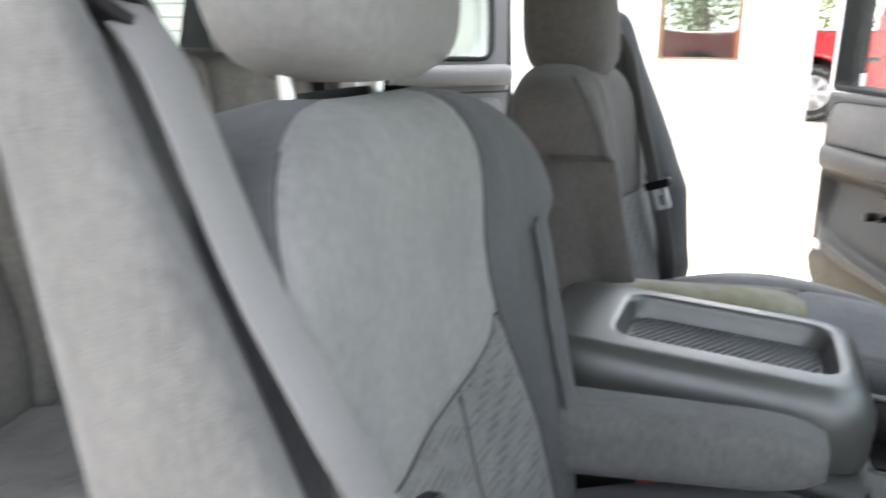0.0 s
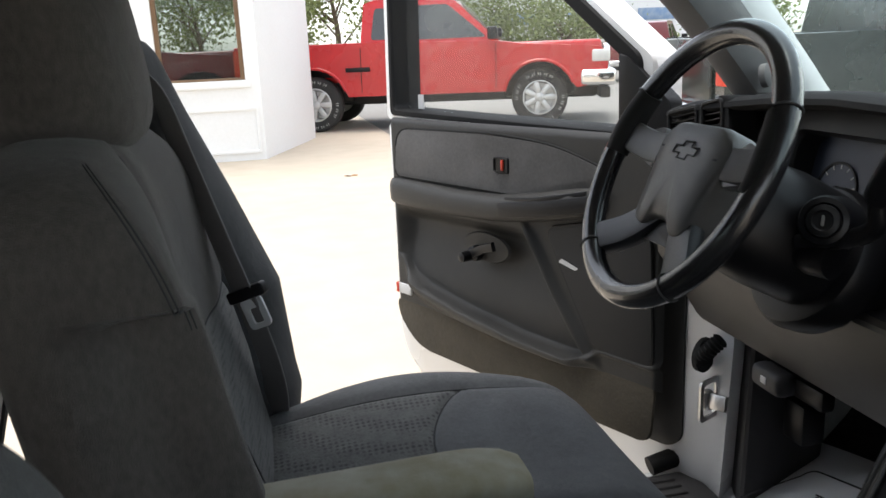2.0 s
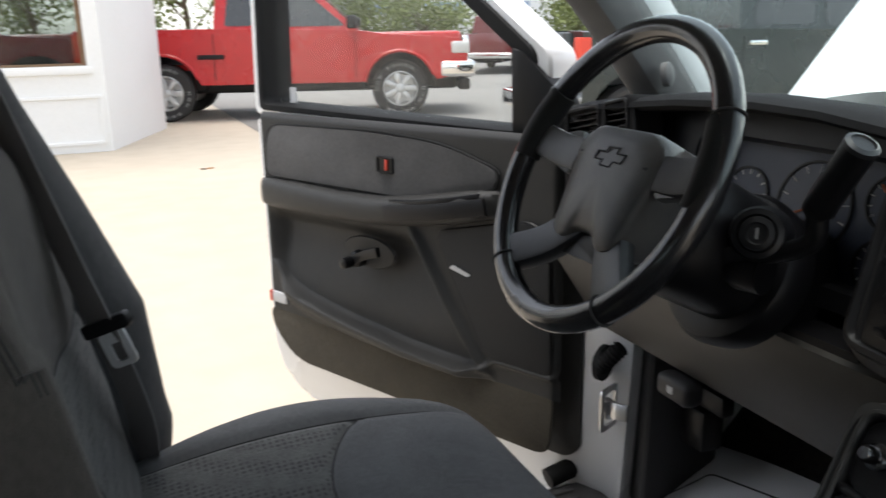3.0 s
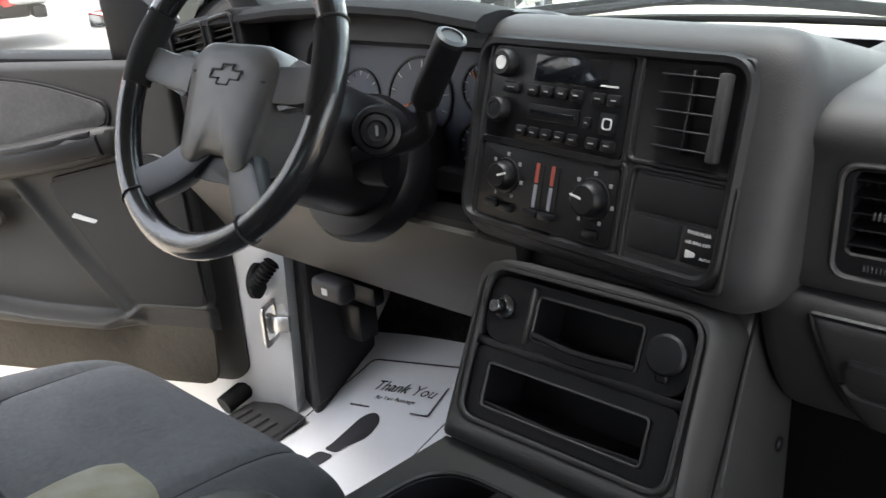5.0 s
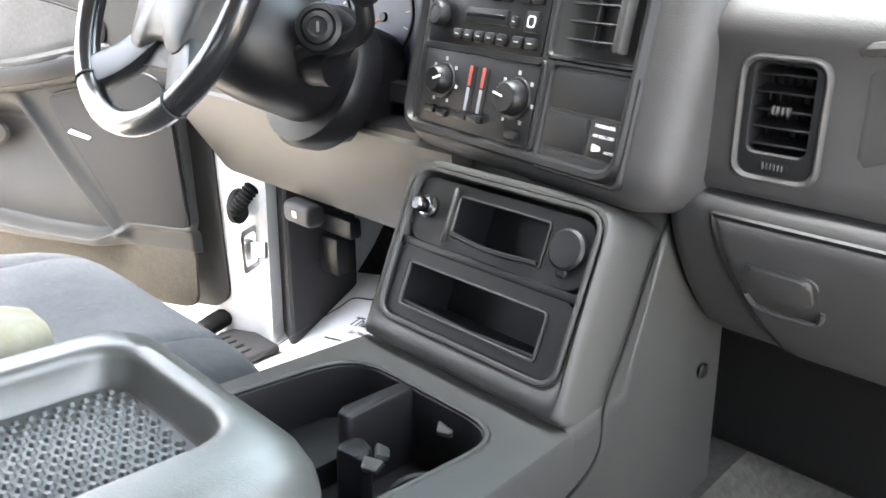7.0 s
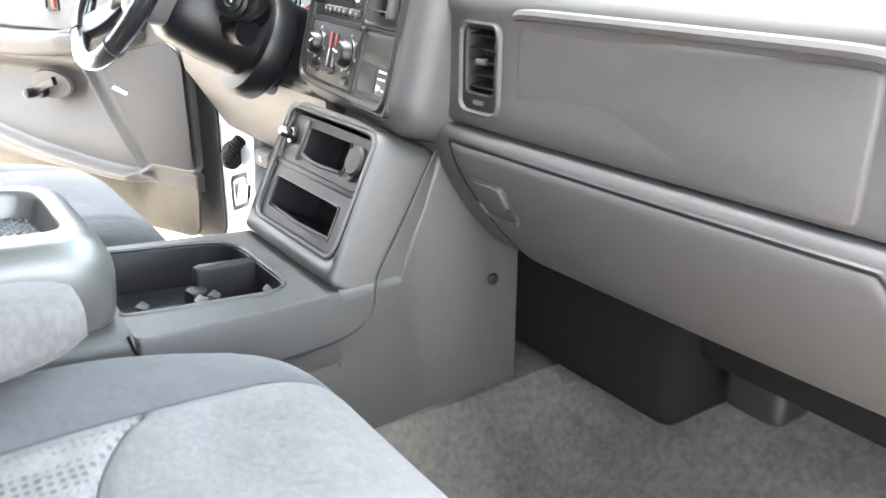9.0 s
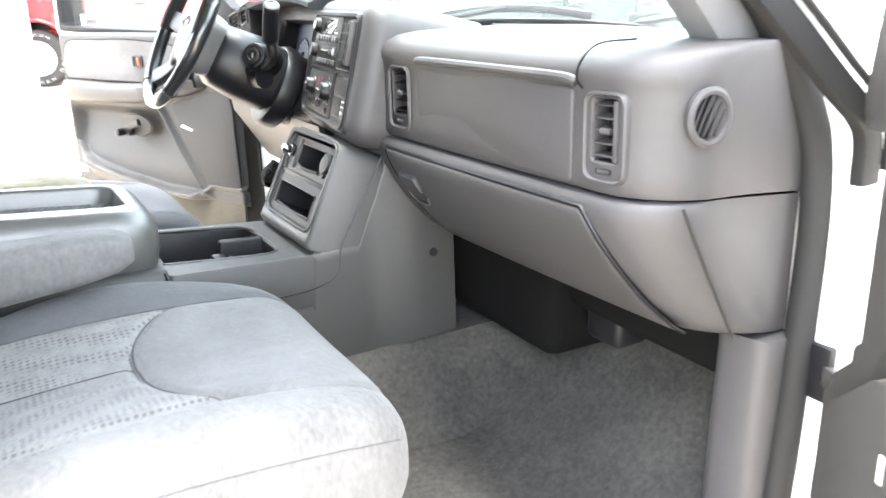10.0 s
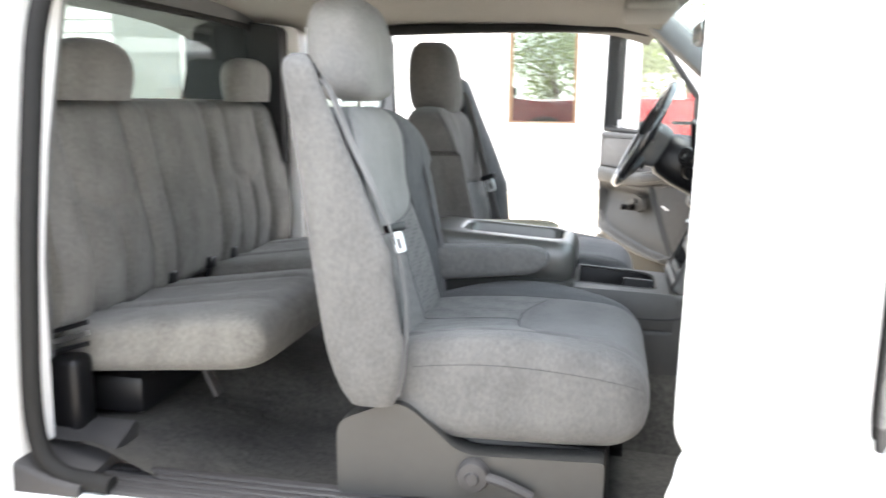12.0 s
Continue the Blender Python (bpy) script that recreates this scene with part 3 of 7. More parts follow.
def passenger_dash():
    """Upper pad, airbag panel, glove box side; the end rounds forwards at the door."""
    up = [(0.72, 1.286), (0.60, 1.289), (0.45, 1.292), (0.34, 1.293), (0.27, 1.291), (0.235, 1.286), (0.214, 1.276), (0.205, 1.263), (0.203, 1.252), (0.206, 1.244), (0.208, 1.23), (0.208, 1.18), (0.207, 1.14), (0.206, 1.118), (0.212, 1.110), (0.26, 1.108), (0.60, 1.10)]
    low = [(0.60, 1.095), (0.30, 1.10), (0.214, 1.1065), (0.203, 1.103), (0.199, 1.094), (0.200, 1.078), (0.208, 1.055), (0.222, 1.028), (0.243, 0.995), (0.272, 0.958), (0.303, 0.927), (0.327, 0.911), (0.352, 0.905), (0.60, 0.93)]

    def sweep(profile, y_end, lead):
        rows = []
        ys = [lead, lead - 0.003, lead - 0.010, lead - 0.022, -0.24, -0.34, -0.45, -0.60, -0.72] + [y_end + 0.10 * (1 - math.sin(a * math.pi / 16)) for a in range(0, 9)]
        for y in ys:
            t = max(0.0, (0.10 - (y - y_end)) / 0.10)
            push = 0.10 * (1 - math.sqrt(max(0, 1 - min(1, t) ** 2)))
            near = max(0.0, 1 - (lead - y) / 0.022)
            bow = 0.020 * ((abs(y) - 0.16) / 0.7) ** 2 + 0.020 * near ** 2.5
            rows.append([Vector((min(x + (push + bow if x < 0.59 else 0), 0.47 + 0.235 * (1 - (y / 0.87) ** 2)), y, z)) for x, z in profile])
        return loft(rows)

    pad = part("upper_pad", sweep(up, -0.865, -0.152), DASH, dash, "grey dash pad", sharp=60)
    cut(pad, slab(rr(0.064, 0.096, 0.014, 4, 0, -0.004), -0.06, 0.05, VENT_IN), slab(rr(0.056, 0.098, 0.014, 4, 0, -0.004), -0.06, 0.05, VENT_OUT))
    part("lower_panel", sweep(low, -0.862, -0.142), DASH, dash, "grey lower dash panel", sharp=60)


passenger_dash()


# centre stack face: local x towards the passenger, y up, z out to the seats
STACK = axes((0.196, 0.045, 1.217), (-0.13, -1, 0), (0.25, 0.03, 1))


def stack():
    rows = [[Vector((p[0], p[1], -0.22)) for p in rr(0.412, 0.270, 0.055, 8, 0.017, 0.004)]]
    for k in range(9):
        q = radians(11.25 * k)
        i = 0.038 * (1 - math.cos(q))
        rows.append([Vector((p[0], p[1], -0.034 + 0.038 * math.sin(q))) for p in rr(0.412 - 2 * i, 0.270 - 2 * i, 0.055 - i, 8, 0.017, 0.004)])
    part("stack_body", loft(rows, m=STACK), DASH, dash, sharp=60)


stack()


DRIVER_VENT = axes((0.213, 0.743, 1.302), (0, -1, 0.20), (0.06, 0.2, 1))


def driver_dash():
    # hood: crowned over the gauges, its lip hanging a little, falling away to the windscreen
    rows = []
    for k in range(33):
        y = 0.20 + 0.645 * k / 32
        zt = np.interp(y, (0.20, 0.30, 0.405, 0.55, 0.68, 0.78, 0.845), (1.350, 1.361, 1.364, 1.357, 1.343, 1.332, 1.318))
        back = 0.47 + 0.235 * (1 - (y / 0.86) ** 2)
        prof = [(0.72, 1.284), (0.62, 1.288), (0.45, zt - 0.034), (0.32, zt - 0.008), (0.26, zt), (0.228, zt - 0.002), (0.214, zt - 0.008), (0.211, zt - 0.016), (0.222, zt - 0.022), (0.27, zt - 0.026), (0.36, zt - 0.045), (0.60, 1.25)]
        rows.append([Vector((min(x, back), y, z)) for x, z in prof])
    part("cluster_hood", loft(rows), DASHTOP, dash, "black padded hood over the gauges")
    outer = part("outer_face", slab(rounded([(0.102, -0.20), (0.102, 0.032), (-0.105, 0.010), (-0.105, -0.20)], [0.02, 0.02, 0.03, 0.02], 5), -0.05, 0.0, DRIVER_VENT, 0.006), DASHTOP, dash, "black face with a pair of vents")
    cut(outer, *[slab(rr(w + 0.004, 0.046, 0.010, 5, x), -0.03, 0.03, DRIVER_VENT) for x, w in ((-0.043, 0.092), (0.055, 0.056))])
    prof = [(0.40, 1.32), (0.33, 1.31), (0.28, 1.12), (0.24, 1.105), (0.20, 1.10), (0.20, 1.085), (0.40, 1.08)]
    part("cluster_recess", loft([[Vector((x, y, z)) for x, z in prof] for y in (0.20, 0.86)]), BLACK, dash)
    prof = [(0.40, 1.10), (0.21, 1.10), (0.195, 1.085), (0.20, 1.05), (0.262, 0.955), (0.29, 0.91), (0.315, 0.902), (0.45, 0.93)]
    part("knee_panel", loft([[Vector((x, y, z)) for x, z in prof] for y in (0.14, 0.84)]), KNEE, dash, "grey knee panel with sand-bounced light put in as tan")
    part("end_cap", rbox((0.232, 0.80, 1.0), (0.46, 0.86, 1.305), 0.02, 3), DASHTOP, dash)


driver_dash()

# ---- centre console ----
console = thing("center_console", (-0.2, 0, 0.5), "grey plastic floor console with padded lid tray and cup holders", "console")


def console_body():
    rows = []
    for x, hw, top in ((-0.70, 0.165, 0.915), (-0.40, 0.17, 0.925), (-0.205, 0.17, 0.915), (-0.20, 0.168, 0.80), (0.0, 0.155, 0.80), (0.055, 0.15, 0.80), (0.062, 0.15, 0.895), (0.155, 0.146, 0.90), (0.195, 0.14, 0.99), (0.235, 0.14, 1.088), (0.30, 0.14, 1.09), (0.366, 0.138, 1.09)):
        o = rounded([(-hw - 0.012, 0.52), (hw + 0.012, 0.52), (hw, top), (-hw, top)], [0.0, 0.0, 0.02, 0.02], 3)
        rows.append([Vector((x, p[0], p[1])) for p in o])
    part("body", loft(rows), CONSOLE, console)
    # deck with the cup-holder opening
    m = axes((-0.07, 0.0, 0.895), (1, 0, -0.05), (0, 1, 0))
    outer = rounded([(-0.135, -0.168), (0.133, -0.1512), (0.133, 0.1512), (-0.135, 0.168)], [0.012, 0.001, 0.001, 0.012], 6)
    inner = rounded([(-0.130, -0.095), (0.088, -0.108), (0.088, 0.12), (-0.130, 0.145)], [0.01, 0.055, 0.06, 0.01], 6)
    deck = part("deck", frame_ring(outer, inner, -0.095, 0.004, m, 0.004, 0.0), CONSOLE, console, "grey deck round the cup holders")
    part("bin_floor", slab(inner, -0.094, -0.088, m), DARK, deck)
    core = Vector((-0.02, 0.015))
    part("well_liner", frame_ring([p + (core - p) * 0.004 for p in inner], [p + (core - p) * 0.03 for p in inner], -0.093, 0.0, m, 0.001), DARK, deck, "black moulded well")
    # a wall between the open bin and the two cup wells, its free end rounded
    part("divider", slab(rounded([(-0.002, 0.022), (0.10, 0.022), (0.10, 0.042), (-0.002, 0.042)], [0.009, 0, 0, 0.009], 5), -0.09, 0.0015, m, 0.004), DARK, deck, "dark divider wall")
    for cx, cy2, r in ((0.043, -0.044, 0.041), (-0.052, -0.040, 0.041)):
        ringm = m @ Matrix.Translation((cx, cy2, -0.088))
        part("cup_well", lathe([(r - 0.007, 0.0), (r - 0.006, 0.010), (r - 0.002, 0.012), (r, 0.006), (r, 0.0)], ringm, 32), DARK, deck)
        part("cup_base", lathe([(r - 0.012, 0.0), (r - 0.012, 0.0035), (r - 0.018, 0.0035), (0.001, 0.002)], ringm, 28), BLACK, deck)
        for q in (radians(20), radians(140), radians(260)):
            fm = ringm @ Matrix.Rotation(q, 4, "Z") @ Matrix.Translation((r + 0.006, 0, 0.062))
            part("cup_finger", slab(rounded([(-0.010, -0.008), (0.004, -0.011), (0.004, 0.011), (-0.010, 0.008)], 0.003, 3), 0.0, 0.006, fm @ Matrix.Rotation(radians(-24), 4, "Y"), 0.003), CONSOLE, deck, "flexing grey cup finger")
    part("cup_block", slab(rounded([(-0.018, 0.018), (0.014, 0.018), (0.006, -0.016), (-0.012, -0.016)], 0.008, 4), -0.09, -0.020, m @ Matrix.Translation((-0.005, 0.0, 0)), 0.008, 3), DARK, deck)
    part("cup_block", slab(rounded([(-0.014, -0.016), (0.010, -0.016), (0.014, 0.014), (-0.018, 0.014)], 0.007, 4), -0.09, -0.026, m @ Matrix.Translation((-0.005, -0.094, 0)), 0.008, 3), DARK, deck)
    part("bin_tray", slab(rounded([(-0.128, 0.048), (0.070, 0.048), (0.078, 0.080), (0.060, 0.118), (-0.128, 0.136)], 0.018, 5), -0.088, -0.060, m, 0.010, 3), DARK, deck)
    part("deck_lip", tube([m @ Vector((p[0], p[1], 0.0035)) for p in inner], 0.0032, 6, closed=True), CONSOLE, deck)
    # side seam
    for s in (1, -1):
        part("seam_line", tube(smooth_path([(-0.212, s * 0.171, 0.915), (-0.20, s * 0.171, 0.885), (-0.15, s * 0.168, 0.842), (-0.05, s * 0.162, 0.828), (0.055, s * 0.154, 0.828), (0.105, s * 0.151, 0.85), (0.118, s * 0.1475, 0.90), (0.155, s * 0.145, 0.96), (0.195, s * 0.1425, 1.03), (0.228, s * 0.1415, 1.086)], 5), 0.0018, 5), BLACK, console)
        part("screw", lathe([(0.0015, 0.004), (0.008, 0.003), (0.0095, 0.0)], axes((0.316, s * 0.148, 0.854), (1, 0, 0), (0, 0, -s)) , 14), DARK, console)


console_body()
CFACE = axes((0.108, 0.004, 1.004), (0, -1, 0), (0.47, 0, 1))


def console_front():
    """The upright face: slot, cubby, lighter and outlet."""
    big = [(-0.146, -0.118), (0.146, -0.118), (0.141, 0.098), (-0.141, 0.098)]
    part("face_frame", frame_ring(rounded(big, [0.008, 0.008, 0.035, 0.045], 8), rr(0.252, 0.174, 0.024, 8), -0.12, 0.012, CFACE, 0.010), CONSOLE, console, sharp=60)
    part("face_rim", tube([CFACE @ Vector((p[0], p[1], 0.010)) for p in rr(0.252, 0.174, 0.024, 8)], 0.0030, 6, closed=True), CONSOLE, console)
    part("face_bridge", rbox((-0.126, -0.004, -0.006), (0.126, 0.006, 0.0075), 0.003, 2, CFACE), DARK, console)
    part("slot_rim", tube([CFACE @ Vector((p[0], p[1], 0.0060)) for p in rr(0.196, 0.050, 0.006, 5, -0.004, -0.045)], 0.0016, 5, closed=True), CONSOLE, console)
    part("cubby_rim", tube([CFACE @ Vector((p[0], p[1], 0.0042)) for p in rr(0.126, 0.048, 0.006, 5, 0.004, 0.042)], 0.0016, 5, closed=True), CONSOLE, console)
    plate = part("face_plate", frame_ring(rr(0.250, 0.084, 0.014, 5, 0, -0.043), rr(0.196, 0.050, 0.006, 5, -0.004, -0.045), -0.012, 0.006, CFACE, 0.004, 0.08), DARK, console)
    part("slot_back", slab(rr(0.20, 0.054, 0.006, 4, -0.004, -0.045), -0.082, -0.078, CFACE), BLACK, plate)
    part("slot_lip", tube([CFACE @ Vector((-0.10, -0.066, 0.0)), CFACE @ Vector((0.0, -0.069, 0.004)), CFACE @ Vector((0.092, -0.066, 0.0))], 0.0022, 6), DARK, plate)
    top = part("upper_plate", frame_ring(rr(0.246, 0.074, 0.022, 5, 0, 0.042), rr(0.126, 0.048, 0.006, 5, 0.004, 0.042), -0.012, 0.004, CFACE, 0.003, 0.06), DARK, console)
    part("cubby_back", slab(rr(0.13, 0.052, 0.006, 4, 0.004, 0.042), -0.062, -0.058, CFACE), BLACK, top)
    part("cubby_lip", tube(smooth_path([CFACE @ Vector((-0.058, 0.024, 0.004)), CFACE @ Vector((0.0, 0.019, 0.010)), CFACE @ Vector((0.065, 0.022, 0.006))], 4), 0.003, 6), DARK, top)
    part("slot_post", rbox((-0.067, 0.012, -0.002), (-0.062, 0.074, 0.010), 0.002, 1, CFACE), CONSOLE, top)
    lm = CFACE @ Matrix.Translation((-0.098, 0.045, 0.004))
    part("lighter", lathe([(0.013, 0.0), (0.0135, 0.006), (0.010, 0.008), (0.008, 0.008), (0.0085, 0.022), (0.006, 0.026), (0.001, 0.026)], lm, 20), GUNMETAL, console, "dark chrome cigarette lighter")
    om = CFACE @ Matrix.Translation((0.096, 0.045, 0.004))
    cap = part("outlet_cap", lathe([(0.021, 0.0), (0.021, 0.007), (0.018, 0.010), (0.001, 0.011)], om, 24), DARK, console, "black round power outlet cap")
    part("outlet_tab", rbox((-0.006, -0.028, 0), (0.006, -0.016, 0.006), 0.002, 1, om), DARK, cap)


console_front()


def console_lid():
    """Domed lid with a tray lined by a studded rubber mat."""
    m = axes((-0.422, 0.006, 1.006), (1, 0, -0.07), (0, 1, 0))
    cx, cy = 0.036, 0.004
    o_out, o_in = rr(0.440, 0.305, 0.055, 8), rr(0.284, 0.184, 0.042, 8, cx, cy)
    rows = []
    for grow, z in ((-0.004, -0.080), (0.0, -0.072), (0.003, -0.05), (0.003, -0.022), (0.0, -0.004), (-0.007, 0.010), (-0.016, 0.019), (-0.026, 0.0235), (-0.034, 0.0245)):
        rows.append([(p[0] * (1 + grow / 0.22), p[1] * (1 + grow / 0.17), z) for p in o_out])
    c = Vector((cx, cy))
    for gap, z in ((0.010, 0.0255), (0.005, 0.0250), (0.001, 0.0225), (-0.001, 0.016), (-0.005, -0.006), (-0.009, -0.010)):
        rows.append([(*(c + (p - c) * (1 + gap / 0.12)), z) for p in o_in])
    bm = bmesh.new()
    vs = [[bm.verts.new(p) for p in row] for row in rows]
    n = len(o_out)
    for a, b in zip(vs, vs[1:]):
        for i in range(n):
            bm.faces.new((a[i], a[(i + 1) % n], b[(i + 1) % n], b[i]))
    bm.faces.new(vs[0])
    bm.transform(m)
    lid = part("lid", bm, LIT_LID, console, "grey plastic lid with a sunken tray", sharp=60)
    part("tray_floor", slab(rr(0.278, 0.178, 0.038, 6, cx, cy), -0.022, -0.009, m), LIT_LID, lid)
    mat = part("rubber_mat", slab(rr(0.262, 0.162, 0.03, 5, cx, cy), -0.010, -0.0065, m, 0.001), MAT, lid, "studded grey rubber mat")
    studs = bmesh.new()
    for i in range(26):
        for j in range(17):
            x, y = cx - 0.128 + 0.0105 * i + (0.00525 if j % 2 else 0), cy - 0.078 + 0.0098 * j
            if abs(x - cx) > 0.124 or abs(y - cy) > 0.075:
                continue
            bmesh.ops.create_cone(studs, cap_ends=True, segments=7, radius1=0.0044, radius2=0.0020, depth=0.0032, matrix=m @ Matrix.Translation((x, y, -0.0050)))
    tagged(part("studs", studs, MAT, mat), kind="stuff")
    part("latch", rbox((0.212, -0.045, -0.060), (0.227, 0.045, -0.036), 0.004, 2, m), DARK, lid)
    part("hinge_cover", rbox((-0.232, -0.10, -0.085), (-0.205, 0.10, -0.045), 0.008, 2, m), CONSOLE, lid)


console_lid()


# ---- seats ----
def sgn_pow(v, p):
    return math.copysign(abs(v) ** p, v)


def seat(s, centre, label):
    """A bucket seat with its belt tower outboard; s: +1 with the door on its left."""
    cy = s * centre
    root = thing("bucket_seat", (-0.35, cy, 0.55), label, "car seat", "front seats")

    def Y(v):
        return cy + s * v

    # backrest
    def back(a, phi):
        e = min(1.0, max(0.0, (a - 0.80) / 0.20))
        rnd = math.sqrt(max(0.0, 1 - e ** 2.6))
        foot = min(1.0, a / 0.10)
        z = 0.765 + 0.61 * a
        w = 0.278 * (0.95 + 0.05 * math.sin(min(1, a * 1.6) * 1.57)) * (0.30 + 0.70 * rnd)
        thick = (0.20 - 0.045 * a) * (0.35 + 0.65 * rnd) * (0.6 + 0.4 * math.sqrt(foot))
        xc = -0.592 - 0.118 * a - 0.012 * math.sin(a * 3.14)
        yy, xx = sgn_pow(math.cos(phi), 0.55), sgn_pow(math.sin(phi), 0.62)
        x = xc + thick / 2 * xx
        wing = min(1.0, a / 0.40) * (1 - max(0.0, (a - 0.45) / 0.55) ** 4)
        if xx > 0:
            x += ((0.080 if yy < 0 else 0.050) * abs(yy) ** 2.3 * wing - 0.012 * math.sin(a * 3.14)) * min(1, xx * 1.6)
        if yy < 0:
            w += 0.028
        # the pocket that the folding armrest swings into: sunk into the inboard side below the shoulder
        if yy < 0 and a < 0.77 and 0.0 < xx < 0.92:
            w -= 0.050 * min(1, (0.77 - a) / 0.012) * min(1, xx / 0.26) * min(1, (0.92 - xx) / 0.06) * min(1, -yy * 1.5)
        # the covers are drawn in along the long seams
        i = phi * 48 / 6.28318 % 48
        for mid in (seam_line(a, -1), 24 - seam_line(a, 1)):
            x -= 0.007 * math.exp(-((i - mid) / 0.42) ** 2) * min(1, a * 8) * rnd
        c = (i - 12) / (12 - seam_line(a, 1)) if i > 12 else (i - 12) / (12 - seam_line(a, -1))
        t = split(c)
        if 24 - seam_line(a, 1) > i > seam_line(a, -1):
            x -= 0.006 * math.exp(-((a - t) / 0.016) ** 2)
            if a < 0.56:
                x -= 0.006 * math.exp(-((i - 12) / 0.35) ** 2)
        return Vector((x, Y(yy * w), z))

    def split(c):
        """Where the light panel ends below: a shallow bow, lowest beyond the middle on the belt's side."""
        return 0.56 + 0.07 * (abs(c + 0.35) / 1.35) ** 1.2

    def seam_line(a, c):
        return 4.6 if c < 0 else 9.4 + 1.4 * math.exp(-((a - 0.72) / 0.24) ** 2)

    N, A = 48, 72
    def shoulder(a, c):
        """Where the long seams run, out of 12: outboard beneath the belt, inboard over the bolster."""
        return seam_line(a, c)

    def rise(surf, edge, c0, c1, up, seam):
        """A patch between the two long seams: c runs from -1 to 1 across; it ends at edge(c)."""
        rows = []
        for k in range(A + 1):
            row = []
            for j in range(25):
                c = c0 + (c1 - c0) * j / 24
                a = edge(c) + (1 - edge(c)) * k / A if up else edge(c) * k / A
                row.append(surf(a, 6.28318 * (12 + c * (12 - seam(a, c))) / N))
            rows.append(row)
        return loft(rows, False)

    def stitch(surf, pts, seam, host, r=0.0017):
        part("seam", tube([surf(a, 6.28318 * (12 + c * (12 - seam(a, c))) / N) for a, c in pts], r, 5), SEAM, host)

    rows = []
    for k in range(A + 1):
        a = k / A
        i0, i1 = 24 - shoulder(a, 1), N + shoulder(a, -1)
        rows.append([back(a, 6.28318 * (i0 + (i1 - i0) * j / 110) / N) for j in range(111)])
    b = part("backrest_bolster", loft(rows, False), SHADED_VELOUR if s > 0 else BOLSTER, root, "darker grey side bolsters and back, shade put into the grey")

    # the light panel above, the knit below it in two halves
    part("backrest_insert", rise(back, split, -1, 1, True, shoulder), SHADED_VELOUR if s > 0 else LIT_VELOUR, root, "grey velour panel with its light and shade in the colour")
    part("lumbar_insert", rise(back, split, -1, 0, False, shoulder), KNIT, root, "knitted grey panel")
    part("lumbar_insert", rise(back, split, 0, 1, False, shoulder), KNIT, root, "knitted grey panel")
    for c in (-1, 1):
        stitch(back, [(k / 50, c) for k in range(1, 49)], shoulder, b)
    stitch(back, [(split(c / 12), c / 12) for c in range(-12, 13)], shoulder, b)
    stitch(back, [(split(0) * k / 20, 0) for k in range(1, 21)], shoulder, b)
    # double stitching over the shoulder of the inboard bolster
    for i in (20.6, 20.9):
        part("seam", tube([back(0.72 + 0.25 * k / 20, 6.28318 * i / N) for k in range(21)], 0.0010, 5), SEAM, b)

    # belt tower on the outboard side
    rows = []
    for k in range(61):
        a = k / 60
        e = max(0.0, (a - 0.945) / 0.055)
        f = max(0.0, (0.22 - a) / 0.22)
        rnd = math.sqrt(max(0.03, 1 - e ** 2.2)) * math.sqrt(max(0.05, 1 - f ** 2))
        z = 0.775 + 0.702 * a
        xr = -0.660 - 0.098 * a ** 0.9
        front = np.interp(a, (0, 0.2, 0.45, 0.67, 0.84, 0.95, 1.0), (-0.505, -0.485, -0.502, -0.566, -0.620, -0.650, -0.662))
        front += 0.021 if s > 0 else -0.012 * min(1, a / 0.4)
        mid, th = (front + xr) / 2, (front - xr) * (0.45 + 0.55 * rnd)
        yc, wd = 0.288 + 0.012 * a, 0.050 * (0.45 + 0.55 * rnd)
        row = []
        for j in range(28):
            q = 6.28318 * j / 28
            fx, fy = sgn_pow(math.cos(q), 0.75), sgn_pow(math.sin(q), 0.7)
            row.append(Vector((mid + th / 2 * fx - (0.055 if s > 0 else 0.078) * max(0, fx) * (0.5 - 0.5 * fy) * min(1, a * 4), Y(yc + wd * fy), z)))
        rows.append(row)
    # the driver's tower takes the darker velour in place of shade
    part("belt_tower", loft(rows), BOLSTER if s > 0 else FABRIC, root, "grey velour seat-belt tower")

    # cushion
    def cush(a, phi):
        x = -0.570 + 0.545 * a
        e = max(0.0, (a - 0.82) / 0.18)
        rnd = math.sqrt(max(0.0, 1 - e ** 2.4))
        h = 0.108 * (0.25 + 0.75 * rnd)
        w = 0.280 * (0.92 + 0.08 * math.sin(a * 3.14)) * (0.80 + 0.20 * rnd)
        zc = 0.775 + 0.012 * a
        yy, zz = sgn_pow(math.cos(phi), 0.5), sgn_pow(math.sin(phi), 0.6)
        z = zc + h * zz
        if zz > 0:
            z += ((0.068 if yy > 0 else 0.076) * abs(yy) ** 2.2 * (1 - 0.75 * e) * (0.5 + 0.5 * math.sin(min(1, a * 1.2) * 3.14)) + 0.012 * math.sin(a * 3.14)) * min(1, zz * 1.5)
        i = phi * 48 / 6.28318 % 48
        lo, hi = side_seam(a, -1), 24 - side_seam(a, 1)
        for mid in (lo, hi):
            z -= 0.008 * math.exp(-((i - mid) / 0.40) ** 2) * rnd
        if lo < i < hi:
            c = (12 - i) / (12 - lo) if i < 12 else (i - 12) / (hi - 12)
            z -= 0.0065 * math.exp(-((a - 0.47 - 0.14 * c ** 1.2) / 0.016) ** 2)
            if a < 0.47:
                z -= 0.006 * math.exp(-((i - 12) / 0.30) ** 2)
        return Vector((x, Y(yy * w), z))

